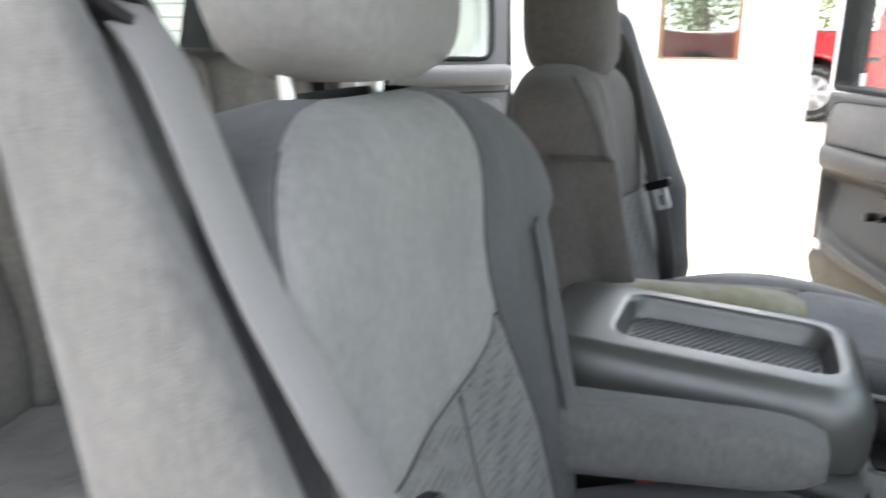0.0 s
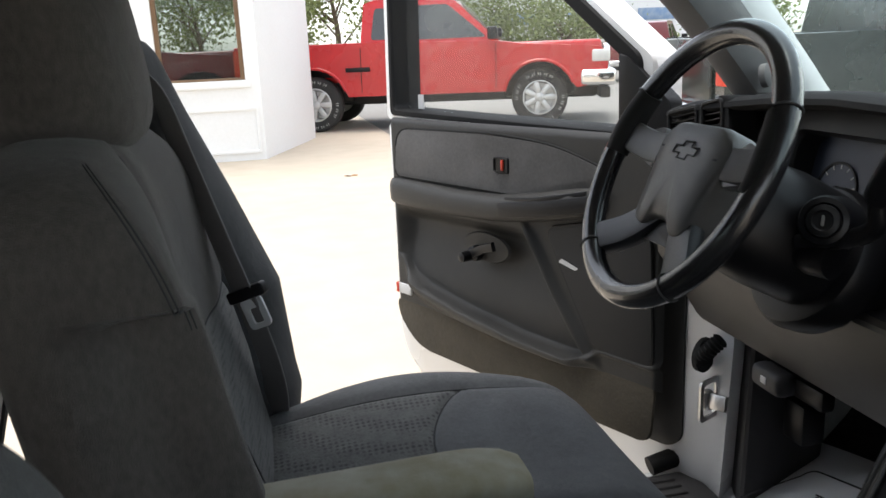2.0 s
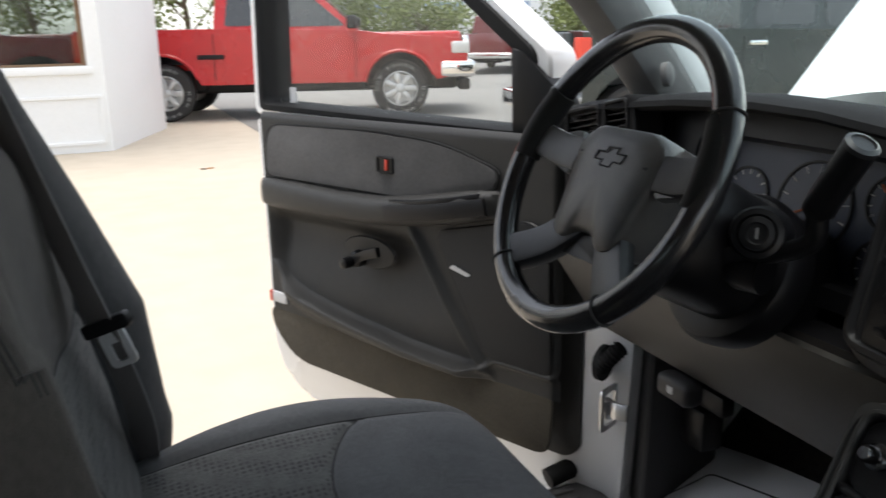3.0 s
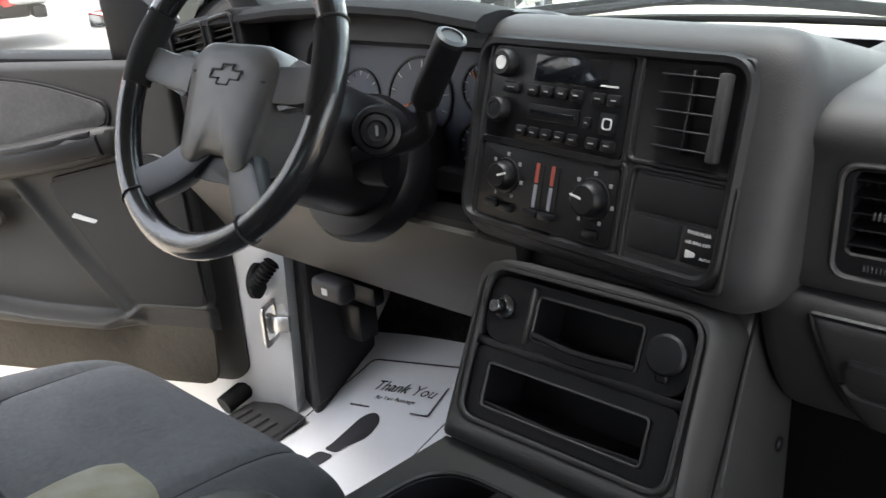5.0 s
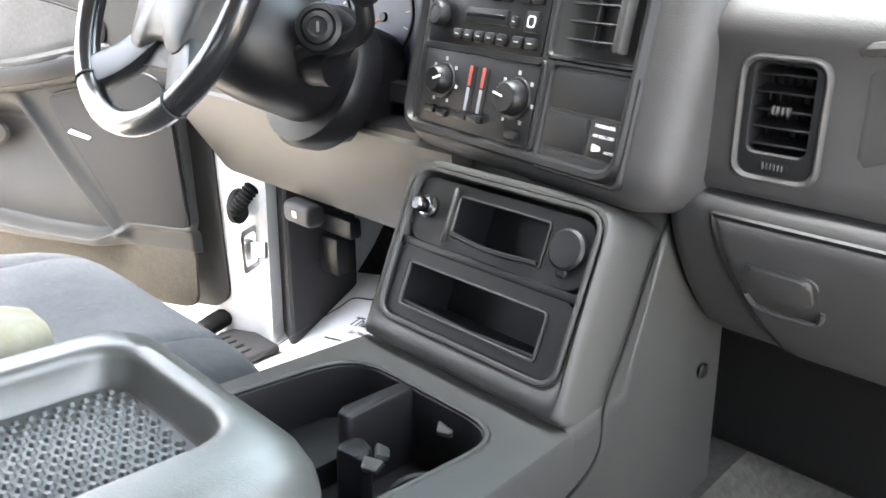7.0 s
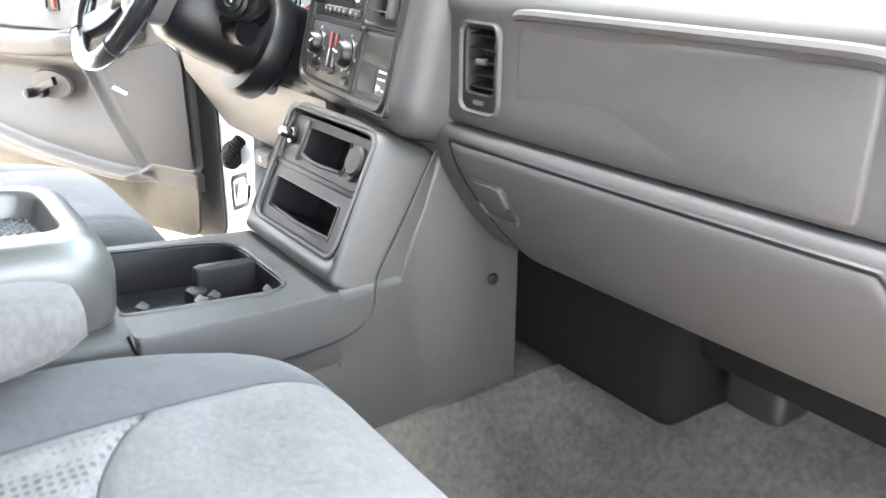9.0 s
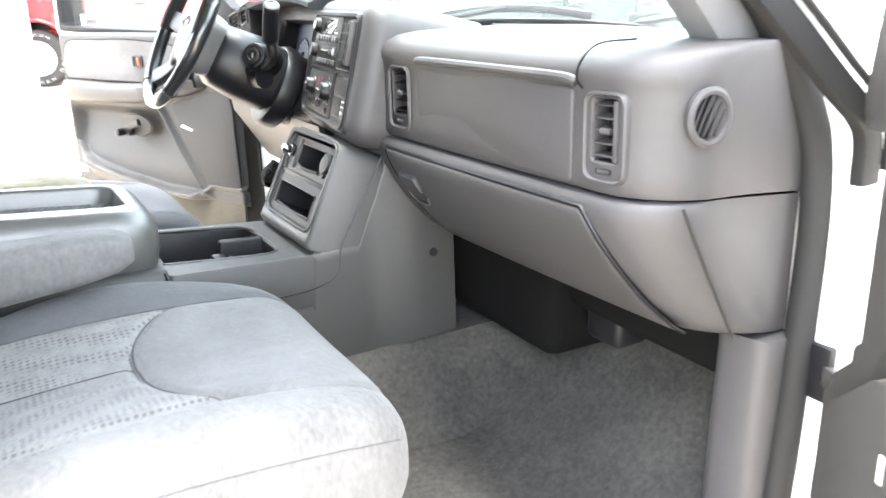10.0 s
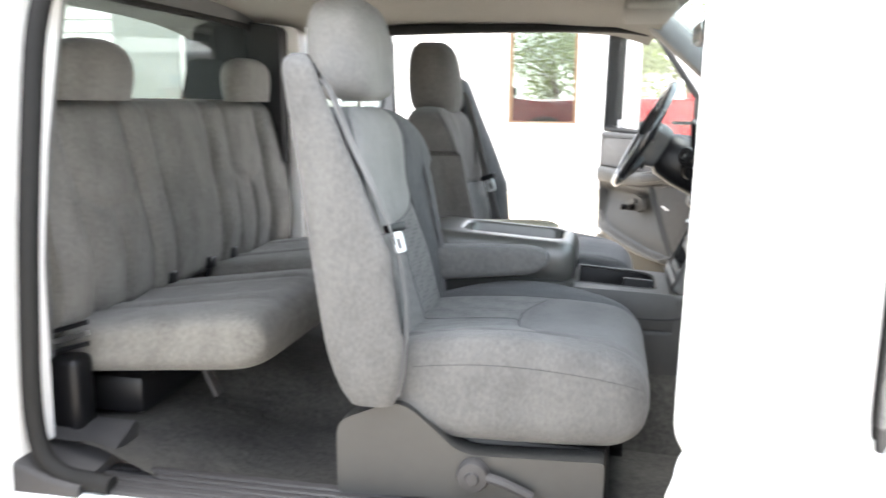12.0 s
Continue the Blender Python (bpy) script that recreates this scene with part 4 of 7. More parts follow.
    def side_seam(a, v):
        return (7.4 if v < 0 else 8.6) + 0.9 * math.sin(3.14 * min(1, a))

    rows = []
    for k in range(A + 1):
        a = k / A
        i0 = 24 - side_seam(a, 1)
        rows.append([cush(a, 6.28318 * (i0 + (36 - i0) * j / 44) / N) for j in range(45)])
    # inboard side darker than outboard: its shade is in the velour's colour
    part("cushion_bolster", loft(rows, False), BOLSTER, root, "grey inboard cushion bolster, shade put into its darker velour")
    rows = []
    for k in range(A + 1):
        a = k / A
        i1 = N + side_seam(a, -1)
        rows.append([cush(a, 6.28318 * (36 + (i1 - 36) * j / 44) / N) for j in range(45)])
    c = part("cushion_bolster", loft(rows, False), SLATE if s > 0 else FABRIC, root, "grey velour outboard cushion bolster")

    def tip(v):
        return 0.47 + 0.14 * abs(v) ** 1.2

    part("cushion_insert", rise(cush, tip, -1, 1, True, side_seam), SLATE if s > 0 else FABRIC, root, "light grey velour seat panel")
    part("cushion_knit", rise(cush, tip, -1, 0, False, side_seam), KNIT, root, "knitted grey seat panel")
    part("cushion_knit", rise(cush, tip, 0, 1, False, side_seam), KNIT, root, "knitted grey seat panel")
    for v in (-1, 1):
        stitch(cush, [(k / 50, v) for k in range(2, 48)], side_seam, c)
    stitch(cush, [(tip(v / 12), v / 12) for v in range(-12, 13)], side_seam, c)
    stitch(cush, [(0.47 * k / 20, 0) for k in range(1, 21)], side_seam, c)
    for i in (1.6, 22.4):
        part("seam", tube([cush(0.12 + 0.84 * k / 40, 6.28318 * i / N) for k in range(41)], 0.0007, 5), SEAM, c)

    # base and recliner covers
    o = rounded([(-0.665, 0.565), (-0.11, 0.59), (-0.11, 0.685), (-0.40, 0.675), (-0.46, 0.73), (-0.53, 0.785), (-0.665, 0.725)], [0.02, 0.01, 0.01, 0.05, 0.03, 0.06, 0.03], 4)
    rows = [[Vector((p[0], Y(y), p[1])) for p in o] for y in (0.225, 0.275, 0.285)]
    base = part("side_cover", loft(rows), CONSOLE, root, "grey plastic seat side cover")
    part("recliner_lever", join(tube(smooth_path([(-0.36, Y(0.296), 0.64), (-0.31, Y(0.303), 0.632), (-0.25, Y(0.30), 0.606)], 4), 0.011, 8), lathe([(0.002, 0.034), (0.012, 0.034), (0.015, 0.028), (0.030, 0.026), (0.034, 0.018), (0.034, 0.0)], axes((-0.371, Y(0.283), 0.638), (1, 0, 0), (0, 0, -s)), 20)), DASH, base, "grey recliner lever")
    part("seat_frame", rbox((-0.62, Y(-0.20), 0.52), (-0.10, Y(0.22), 0.69), 0.02), BLACK, root)
    for v in (-0.18, 0.18):
        part("seat_rail", rbox((-0.66, Y(v - 0.02), 0.505), (-0.06, Y(v + 0.02), 0.545), 0.005), BLACK, root)

    # headrest
    rows = []
    for k in range(17):
        a = k / 16
        q = abs(2 * a - 1)
        rnd = math.sqrt(max(0.02, 1 - q ** 3.2))
        z = 1.388 + 0.222 * a if s < 0 else 1.346 + 0.237 * a
        row = []
        for j in range(28):
            p = 6.28318 * j / 28
            row.append(Vector((-0.705 - 0.02 * a + 0.088 * (0.5 + 0.5 * rnd) * (1 - 0.15 * a) * sgn_pow(math.sin(p), 0.7), Y(0.145 * (0.45 + 0.55 * rnd) * (1 - 0.08 * a) * sgn_pow(math.cos(p), 0.65)), z)))
        rows.append(row)
    h = part("headrest", loft(rows), SHADED_VELOUR if s > 0 else LIT_VELOUR, root, "grey velour headrest")
    for v in (-0.082, 0.082):
        part("headrest_post", tube([(-0.715, Y(v), 1.33), (-0.722, Y(v), 1.42)], 0.007, 10), STEEL, root)

    # folding armrest on the inboard side
    rows = []
    for k in range(19):
        a = k / 18
        e = max(0, (a - 0.75) / 0.25)
        rnd = math.sqrt(max(0.03, 1 - e ** 2.2))
        x = -0.62 + 0.35 * a
        o = rr(0.085 * (0.7 + 0.3 * rnd), (0.095 - 0.025 * a) * (0.4 + 0.6 * rnd), 0.028 * (0.4 + 0.6 * rnd), 5)
        rows.append([Vector((x, Y(-0.232 + p[0]), 0.970 + 0.024 * a + p[1])) for p in o])
    part("armrest", loft(rows), WORN if s > 0 else FABRIC, root, "stained beige velour folding armrest" if s > 0 else "grey velour folding armrest")
    return root


seat(-1, 0.487, "grey velour front passenger bucket seat with armrest")
seat(1, 0.455, "grey velour driver bucket seat, shade put into its back, beside open door")


def belt(s, centre):
    """Seat belt from the tower's top, hanging before the backrest, to the seat base."""
    y = s * centre

    def Y(v):
        return y + s * v

    root = thing("seat_belt", (-0.6, Y(0.2), 0.7), "grey webbing seat belt hanging along the seat back", "seat belt", "front seat belts")
    path = smooth_path([(-0.720, -0.775, 1.446), (-0.692, -0.772, 1.436), (-0.669, -0.770, 1.407), (-0.646, -0.770, 1.354), (-0.624, -0.769, 1.300), (-0.600, -0.766, 1.251), (-0.576, -0.760, 1.201), (-0.556, -0.738, 1.140), (-0.545, -0.715, 1.090), (-0.528, -0.712, 0.98), (-0.522, -0.745, 0.86), (-0.528, -0.775, 0.79)], 5)
    if s > 0:
        path = smooth_path([(-0.710, 0.757, 1.430), (-0.690, 0.749, 1.420), (-0.647, 0.715, 1.386), (-0.612, 0.668, 1.293), (-0.572, 0.620, 1.176), (-0.552, 0.594, 1.118), (-0.530, 0.625, 1.02), (-0.522, 0.680, 0.93), (-0.532, 0.715, 0.85)], 6)
    part("webbing", tube(path, 0, flat=(0.003, 0.046 if s > 0 else 0.042), up=(0.9, -0.45, 0) if s > 0 else (0.08, 1, 0)), WEBBING, root)
    gm = axes((-0.694, Y(0.298), 1.424) if s > 0 else (-0.694, -0.772, 1.437), (0.45, s * 0.2, -0.8), (0.3, s, 0))
    part("belt_guide", frame_ring(rr(0.030, 0.066, 0.010, 4), rr(0.012, 0.050, 0.004, 4), -0.006, 0.008, gm, 0.003), BLACK, root)
    tm = axes((-0.541, 0.585, 1.106), (0.86, -0.36, 0.34), (-0.40, 0.16, 0.9)) if s > 0 else axes((-0.546, -0.722, 1.114), (0.35, 0.94, 0), (-0.28, 0.15, 1))
    part("tongue_grip", slab(rr(0.058, 0.018, 0.005, 3, 0, 0.020), -0.006, 0.008, tm, 0.003), BLACK, root, "black tongue grip")
    part("buckle_tongue", frame_ring(rr(0.034, 0.046, 0.008, 4, 0, -0.010), rr(0.014, 0.022, 0.003, 4, 0, -0.014), -0.001, 0.003, tm, 0.0008), TONGUE, root, "chrome belt tongue with a slot")
    return root


belt(1, 0.455)
belt(-1, 0.487)


# ---- rear bench ----
def bench():
    root = thing("rear_bench", (-1.25, 0, 0.6), "grey velour rear bench seat with two headrests", "bench seat")

    def seams(a):
        """Where the upright seams run across the back, from the middle outwards."""
        lean = 0.040 * (1 - a)
        return (0.175 - 0.02 * (1 - a), 0.300 - lean, 0.565 - lean * 0.5)

    def swell(v, lo, hi):
        t = min(1.0, max(0.0, (v - lo) / (hi - lo)))
        return 1 - abs(2 * t - 1) ** 5

    def back_x(y, a, rnd):
        q = abs(y)
        s0, s1, s2 = seams(a)
        if q < s0:
            puff = 0.016 * swell(y, -s0, s0)
        elif q < s1:
            puff = 0.024 * swell(q, s0, s1)
        elif q < s2:
            cross = 0.50 + 0.07 * ((q - (s1 + s2) / 2) / 0.12) ** 2
            puff = 0.018 * swell(q, s1, s2) * (1 - 0.8 * math.exp(-((a - cross) / 0.025) ** 2))
            if a < cross:
                puff *= 1 - 0.8 * math.exp(-((q - (s1 + s2) / 2) / 0.014) ** 2)
        else:
            puff = 0.030 * swell(q, s2, 0.76)
        bulge = 0.022 * math.sin(a * 3.14) + 0.018 * math.exp(-((a - 0.25) / 0.2) ** 2)
        return -1.428 - 0.060 * a + (0.038 + puff + bulge) * rnd

    rows = []
    for k in range(41):
        a = k / 40
        e, f = max(0, (a - 0.92) / 0.08), max(0, (0.08 - a) / 0.08)
        rnd = math.sqrt(max(0.02, 1 - e ** 2)) * math.sqrt(max(0.05, 1 - f ** 2))
        row = [Vector((back_x(-0.70 + 1.40 * i / 210, a, rnd), -0.70 + 1.40 * i / 210, 0.83 + 0.56 * a)) for i in range(211)]
        rows.append(row + [Vector((-1.465, 0.70, row[0].z)), Vector((-1.465, -0.70, row[0].z))])
    bk = part("backrest", loft(rows), BENCH, root, "stained grey velour bench backrest", sharp=70)
    for s in (1, -1):
        for n in range(3):
            line = [Vector((back_x(s * seams(k / 24)[n], k / 24, 1.0) + 0.0005, s * seams(k / 24)[n], 0.83 + 0.56 * k / 24)) for k in range(2, 23)]
            part("seam", tube(line, 0.0022, 5), SEAM, bk)
    for s in (1, -1):
        rows = []
        for k in range(49):
            a = k / 48
            e = max(0, (a - 0.80) / 0.20)
            rnd = math.sqrt(max(0.0, 1 - e ** 2.6))
            x = -1.45 + 0.575 * a
            top, bot = 0.850 + 0.078 * a, 0.715 + 0.045 * a
            mid = (top + bot) / 2
            h = (top - bot) / 2 * (0.30 + 0.70 * rnd)
            row = []
            for j in range(160):
                p = 6.28318 * j / 160
                yy, zz = sgn_pow(math.cos(p), 0.42), sgn_pow(math.sin(p), 0.55)
                z = mid + h * zz
                if zz > 0:
                    for g in (-0.46, 0.0, 0.46):
                        z -= 0.012 * math.exp(-((yy - g) / 0.045) ** 2) * rnd * min(1, (1 - a) * 6)
                    z += 0.012 * abs(yy) ** 3 * rnd
                row.append(Vector((x, s * 0.375 + 0.290 * yy * (0.90 + 0.10 * rnd), z)))
            rows.append(row)
        part("cushion", loft(rows), BENCH, root, "stained grey velour bench cushion", sharp=70)
        rows = []
        for k in range(17):
            a = k / 16
            q = abs(2 * a - 1)
            rnd = math.sqrt(max(0.02, 1 - q ** 2.4)) if a > 0.5 else 1 - 0.16 * q ** 2
            rows.append([Vector((-1.405 + 0.050 * (0.4 + 0.6 * rnd) * sgn_pow(math.sin(6.28318 * j / 28), 0.8), s * 0.452 + 0.162 * (0.25 + 0.75 * rnd) * sgn_pow(math.cos(6.28318 * j / 28), 0.8), 1.383 + 0.150 * a)) for j in range(28)])
        part("headrest", loft(rows), BENCH, root)
    part("center_shelf", rbox((-1.36, -0.080, 0.74), (-0.93, 0.080, 0.83), 0.02, 3), BLACK, root, "black shelf between the cushions")
    part("bench_frame", rbox((-1.55, -0.60, 0.62), (-1.22, 0.60, 0.72), 0.02), BLACK, root)
    for y in (-0.52, -0.16, 0.16, 0.52):
        part("bench_strut", tube([(-1.24, y, 0.73), (-1.10, y, 0.745), (-1.06, y, 0.66)], 0, flat=(0.03, 0.012)), DASH, root)


bench()


# ---- doors ----
def soft(v, lo, hi):
    t = min(1.0, max(0.0, (v - lo) / (hi - lo)))
    return t * t * (3 - 2 * t)


def moulding():
    """The moulded face of the driver's door trim: a bowl below the armrest, a pocket lip and a slanting rib."""
    us = [0.012 + 0.886 * i / 150 for i in range(151)]
    slots = np.interp(us, (0.18, 0.24, 0.40, 0.60, 0.76, 0.83, 0.87), (0.790, 0.768, 0.773, 0.793, 0.818, 0.842, 0.885))
    for k in range(6):
        slots[1:-1] = (slots[:-2] + 2 * slots[1:-1] + slots[2:]) / 4
    steps = [k / 26 - 1 for k in range(26)] + [(k / 90) ** 1.35 for k in range(91)]
    rows = []
    for f in steps:
        row = []
        for u, slot in zip(us, slots):
            z = slot + f * (slot - 0.745 if f < 0 else 1.26 - slot)
            rib = np.interp(z, (0.74, 0.79, 0.90, 1.03, 1.07), (0.155, 0.205, 0.290, 0.375, 0.42))
            bowl = soft(u, rib - 0.005, rib + 0.05) * (1 - soft(u, 0.84, 0.895)) * (1 - soft(z, 0.985, 1.035)) * soft(z, slot - 0.002, slot + 0.008)
            d = 0.016 - bowl * (0.044 - 0.030 * soft(0.98 - z, 0.0, 0.17))
            lip = soft(u, 0.17, 0.24) * (1 - soft(u, 0.80, 0.86)) * (1 - soft(z, slot - 0.006, slot + 0.001)) * soft(z, slot - 0.060, slot - 0.012)
            d += 0.030 * lip
            d += 0.016 * math.exp(-((u - rib + 0.004) / 0.014) ** 2) * (1 - soft(z, 1.02, 1.06)) * soft(z, 0.745, 0.80)
            ledge = 0.776 + 0.03 * soft(0.20 - u, 0.0, 0.05)
            d += 0.010 * math.exp(-((z - ledge + 0.006) / 0.008) ** 2) * (1 - soft(u, 0.17, 0.23))
            rim = min(u - 0.012, 0.898 - u, z - 0.745, 1.26 - z)
            d -= 0.016 * (1 - min(1.0, rim / 0.010)) ** 2
            row.append(Vector((u, z, d)))
        rows.append(row)
    return loft(rows, False)


def door(s, q, d, name, label, front=-0.015, end=0.965):
    """A front door standing open. u runs from the hinge to the rear edge, z up, w into the cab."""
    q, d = Vector((q[0], q[1], 0)), Vector((d[0], d[1], 0)).normalized()
    w = Vector((d.y, -d.x, 0)) if s < 0 else Vector((-d.y, d.x, 0))
    m = Matrix.Translation(q) @ Matrix((d, Vector((0, 0, 1)), w)).transposed().to_4x4()
    root = thing(name, tuple(m @ Vector((0.4, 0.6, 0))), label, "car door", "open front doors")

    def P(bm):
        bm.transform(m)
        return bm

    # white shell with the window opening, hung on its hinges
    part("door_shell", P(slab(rounded([(-0.10, 0.50), (end - 0.07, 0.50), (end, 0.62), (end + 0.005, 1.25), (-0.12 if s > 0 else -0.045, 1.22), (-0.12 if s > 0 else -0.045, 0.92), (-0.12, 0.88)], [0.04, 0.10, 0.05, 0.02, 0.05, 0.02, 0.02], 5), -0.12 if s > 0 else -0.072, -0.036 if s > 0 else -0.001, None, 0.02 if s > 0 else 0.006)), WHITE, root, "white door shell")
    e = end - 0.965
    if s > 0:
        outer = rounded([(0.075, 1.245), (0.950, 1.255), (0.930, 1.745), (0.52, 1.745), (0.075, 1.405)], [0.01, 0.02, 0.05, 0.12, 0.02], 6)
        inner = rounded([(0.140, 1.262), (0.915, 1.278), (0.900, 1.70), (0.53, 1.70), (0.140, 1.405)], [0.01, 0.02, 0.03, 0.09, 0.015], 6)
    else:
        outer = rounded([(0.085, 1.245), (0.950 + e, 1.245), (0.93 + e, 1.745), (0.66, 1.735)], [0.01, 0.02, 0.05, 0.12], 6)
        inner = rounded([(0.13, 1.262), (0.94 + e, 1.262), (0.925 + e, 1.70), (0.66, 1.706)], [0.01, 0.02, 0.03, 0.09], 6)
    part("window_frame", P(frame_ring([p + (Vector((0.55, 1.45)) - p) * 0.03 for p in outer], inner, -0.108 if s > 0 else -0.068, -0.015 if s > 0 else 0.008, None, 0.006)), RUBBER, root, "black window frame")
    part("frame_skin", P(frame_ring([p + (p - Vector((0.55, 1.45))) * 0.03 for p in outer], [p + (p - Vector((0.55, 1.45))) * 0.012 for p in inner], -0.105 if s > 0 else -0.066, -0.022 if s > 0 else 0.002, None, 0.006)), WHITE, root, "white window surround")
    g = part("window_pane", P(slab(inner, -0.068, -0.064)), DUSTY, root, "dusty clear side window glass")
    g.visible_shadow = False
    if s > 0:
        part("mirror_corner", P(slab(rounded([(0.012, 1.25), (0.140, 1.25), (0.142, 1.415), (0.115, 1.405), (0.020, 1.325)], 0.008, 3), -0.05, -0.010, None, 0.006)), DARK, root)
    else:
        part("mirror_corner", P(slab(rounded([(-0.125, 1.195), (0.125, 1.205), (0.115, 1.34), (0.035, 1.455), (-0.06, 1.455), (-0.105, 1.33)], [0.02, 0.03, 0.06, 0.05, 0.04, 0.05], 6), -0.06, 0.016, None, 0.022, 5)), DOORTRIM, root, "grey mirror corner trim")
    # inner trim
    top = front if s > 0 else -0.07
    panel = rounded([(front + 0.03, 0.615), (0.83 + e, 0.615), (0.915 + e, 0.70), (0.92 + e, 1.10), (0.895 + e, 1.262), (0.10, 1.262), (top, 1.20), (top, 0.93), (front, 0.87), (front, 0.64)], [0.05, 0.09, 0.04, 0.02, 0.02, 0.03, 0.03, 0.03, 0.03, 0.05], 5)
    part("door_trim", P(slab(panel, -0.040 if s > 0 else -0.014, -0.030 if s > 0 else 0.010, None, 0.008 if s < 0 else 0.003)), DOORTRIM, root, "grey plastic door trim")
    if s > 0:
        part("moulded_panel", P(moulding()), DOORTRIM, root, "moulded panel with a bowl and map pocket", sharp=70)
    part("carpet_strip", P(slab(rounded([(0.03, 0.63), (0.82, 0.63), (0.90, 0.71), (0.90, 0.755), (0.02, 0.755)], [0.03, 0.07, 0.03, 0.01, 0.01], 4), 0.008, 0.016, None, 0.003)), CARPET_STRIP, root, "brown-grey carpet strip")
    if s > 0:
        rows = []
        for u, z, dep, hgt in ((0.905, 1.06, 0.004, 0.056), (0.895, 1.064, 0.020, 0.068), (0.86, 1.066, 0.036, 0.074), (0.72, 1.066, 0.046, 0.072), (0.60, 1.066, 0.050, 0.066), (0.46, 1.072, 0.054, 0.064), (0.34, 1.088, 0.054, 0.066), (0.22, 1.110, 0.048, 0.068), (0.155, 1.122, 0.030, 0.058), (0.135, 1.126, 0.004, 0.042)):
            rows.append([Vector((u, z + hgt / 2 * sgn_pow(math.cos(q * 3.14159 / 14), 0.7), 0.006 + dep * sgn_pow(math.sin(q * 3.14159 / 14), 0.6))) for q in range(15)])
        part("armrest", P(loft(rows)), DOORTRIM, root, "padded armrest")
    if s > 0:
        cloth, radii = [(0.872, 1.108), (0.858, 1.233), (0.51, 1.238), (0.29, 1.228), (0.150, 1.188), (0.155, 1.150), (0.40, 1.108)], [0.02, 0.05, 0.05, 0.08, 0.026, 0.018, 0.05]
    else:
        cloth, radii = [(0.875, 1.118), (0.86, 1.225), (0.55, 1.238), (0.30, 1.225), (0.16, 1.15), (0.40, 1.085), (0.62, 1.10)], [0.03, 0.04, 0.05, 0.06, 0.02, 0.05, 0.03]
    edge = rounded(cloth, radii, 5)
    mid = sum(edge, Vector((0, 0))) / len(edge)
    part("cloth_insert", P(slab(edge, 0.008, 0.0225, None, 0.005)), DOORCLOTH, root, "grey cloth door insert")
    part("piping", P(tube([Vector((p[0], p[1], 0.0175 if s > 0 else 0.0125)) for p in [q + (q - mid).normalized() * 0.004 for q in edge]], 0.0035, 6, closed=True)), RUBBER, root)
    if s > 0:
        speaker = rounded([(0.312, 1.045), (0.07, 1.10), (0.030, 1.07), (0.022, 0.800), (0.175, 0.796)], [0.03, 0.05, 0.03, 0.025, 0.04], 6)
        part("speaker_grille", P(slab(speaker, 0.008, 0.024, None, 0.004)), SPEAKER, root, "flat grey speaker panel")
        part("joint", P(tube([Vector((p[0], p[1], 0.0185)) for p in speaker], 0.0042, 6, closed=True)), BLACK, root)
    if s > 0:
        part("window_sticker", P(rbox((0.842, 1.278, -0.0640), (0.866, 1.316, -0.0620), 0.0005, 1)), PRINT, root, "small white sticker on the glass")
    return root, m


DRIVER_DOOR, DM = door(1, (0.236, 0.857), (-0.437, 0.90), "driver_door", "white driver door standing open with grey inner trim")
PASS_DOOR, PM = door(-1, (0.40, -1.071), (-0.475, -0.88), "passenger_door", "white passenger door standing open with grey inner trim", -0.14, 1.055)

# ---- steering wheel ----
WHEEL = axes((-0.007, 0.378, 1.287), (0, -1, 0), (0.469, 0, 0.883))




def on(m, x, y, z=0.0):
    return m @ Matrix.Translation((x, y, z))


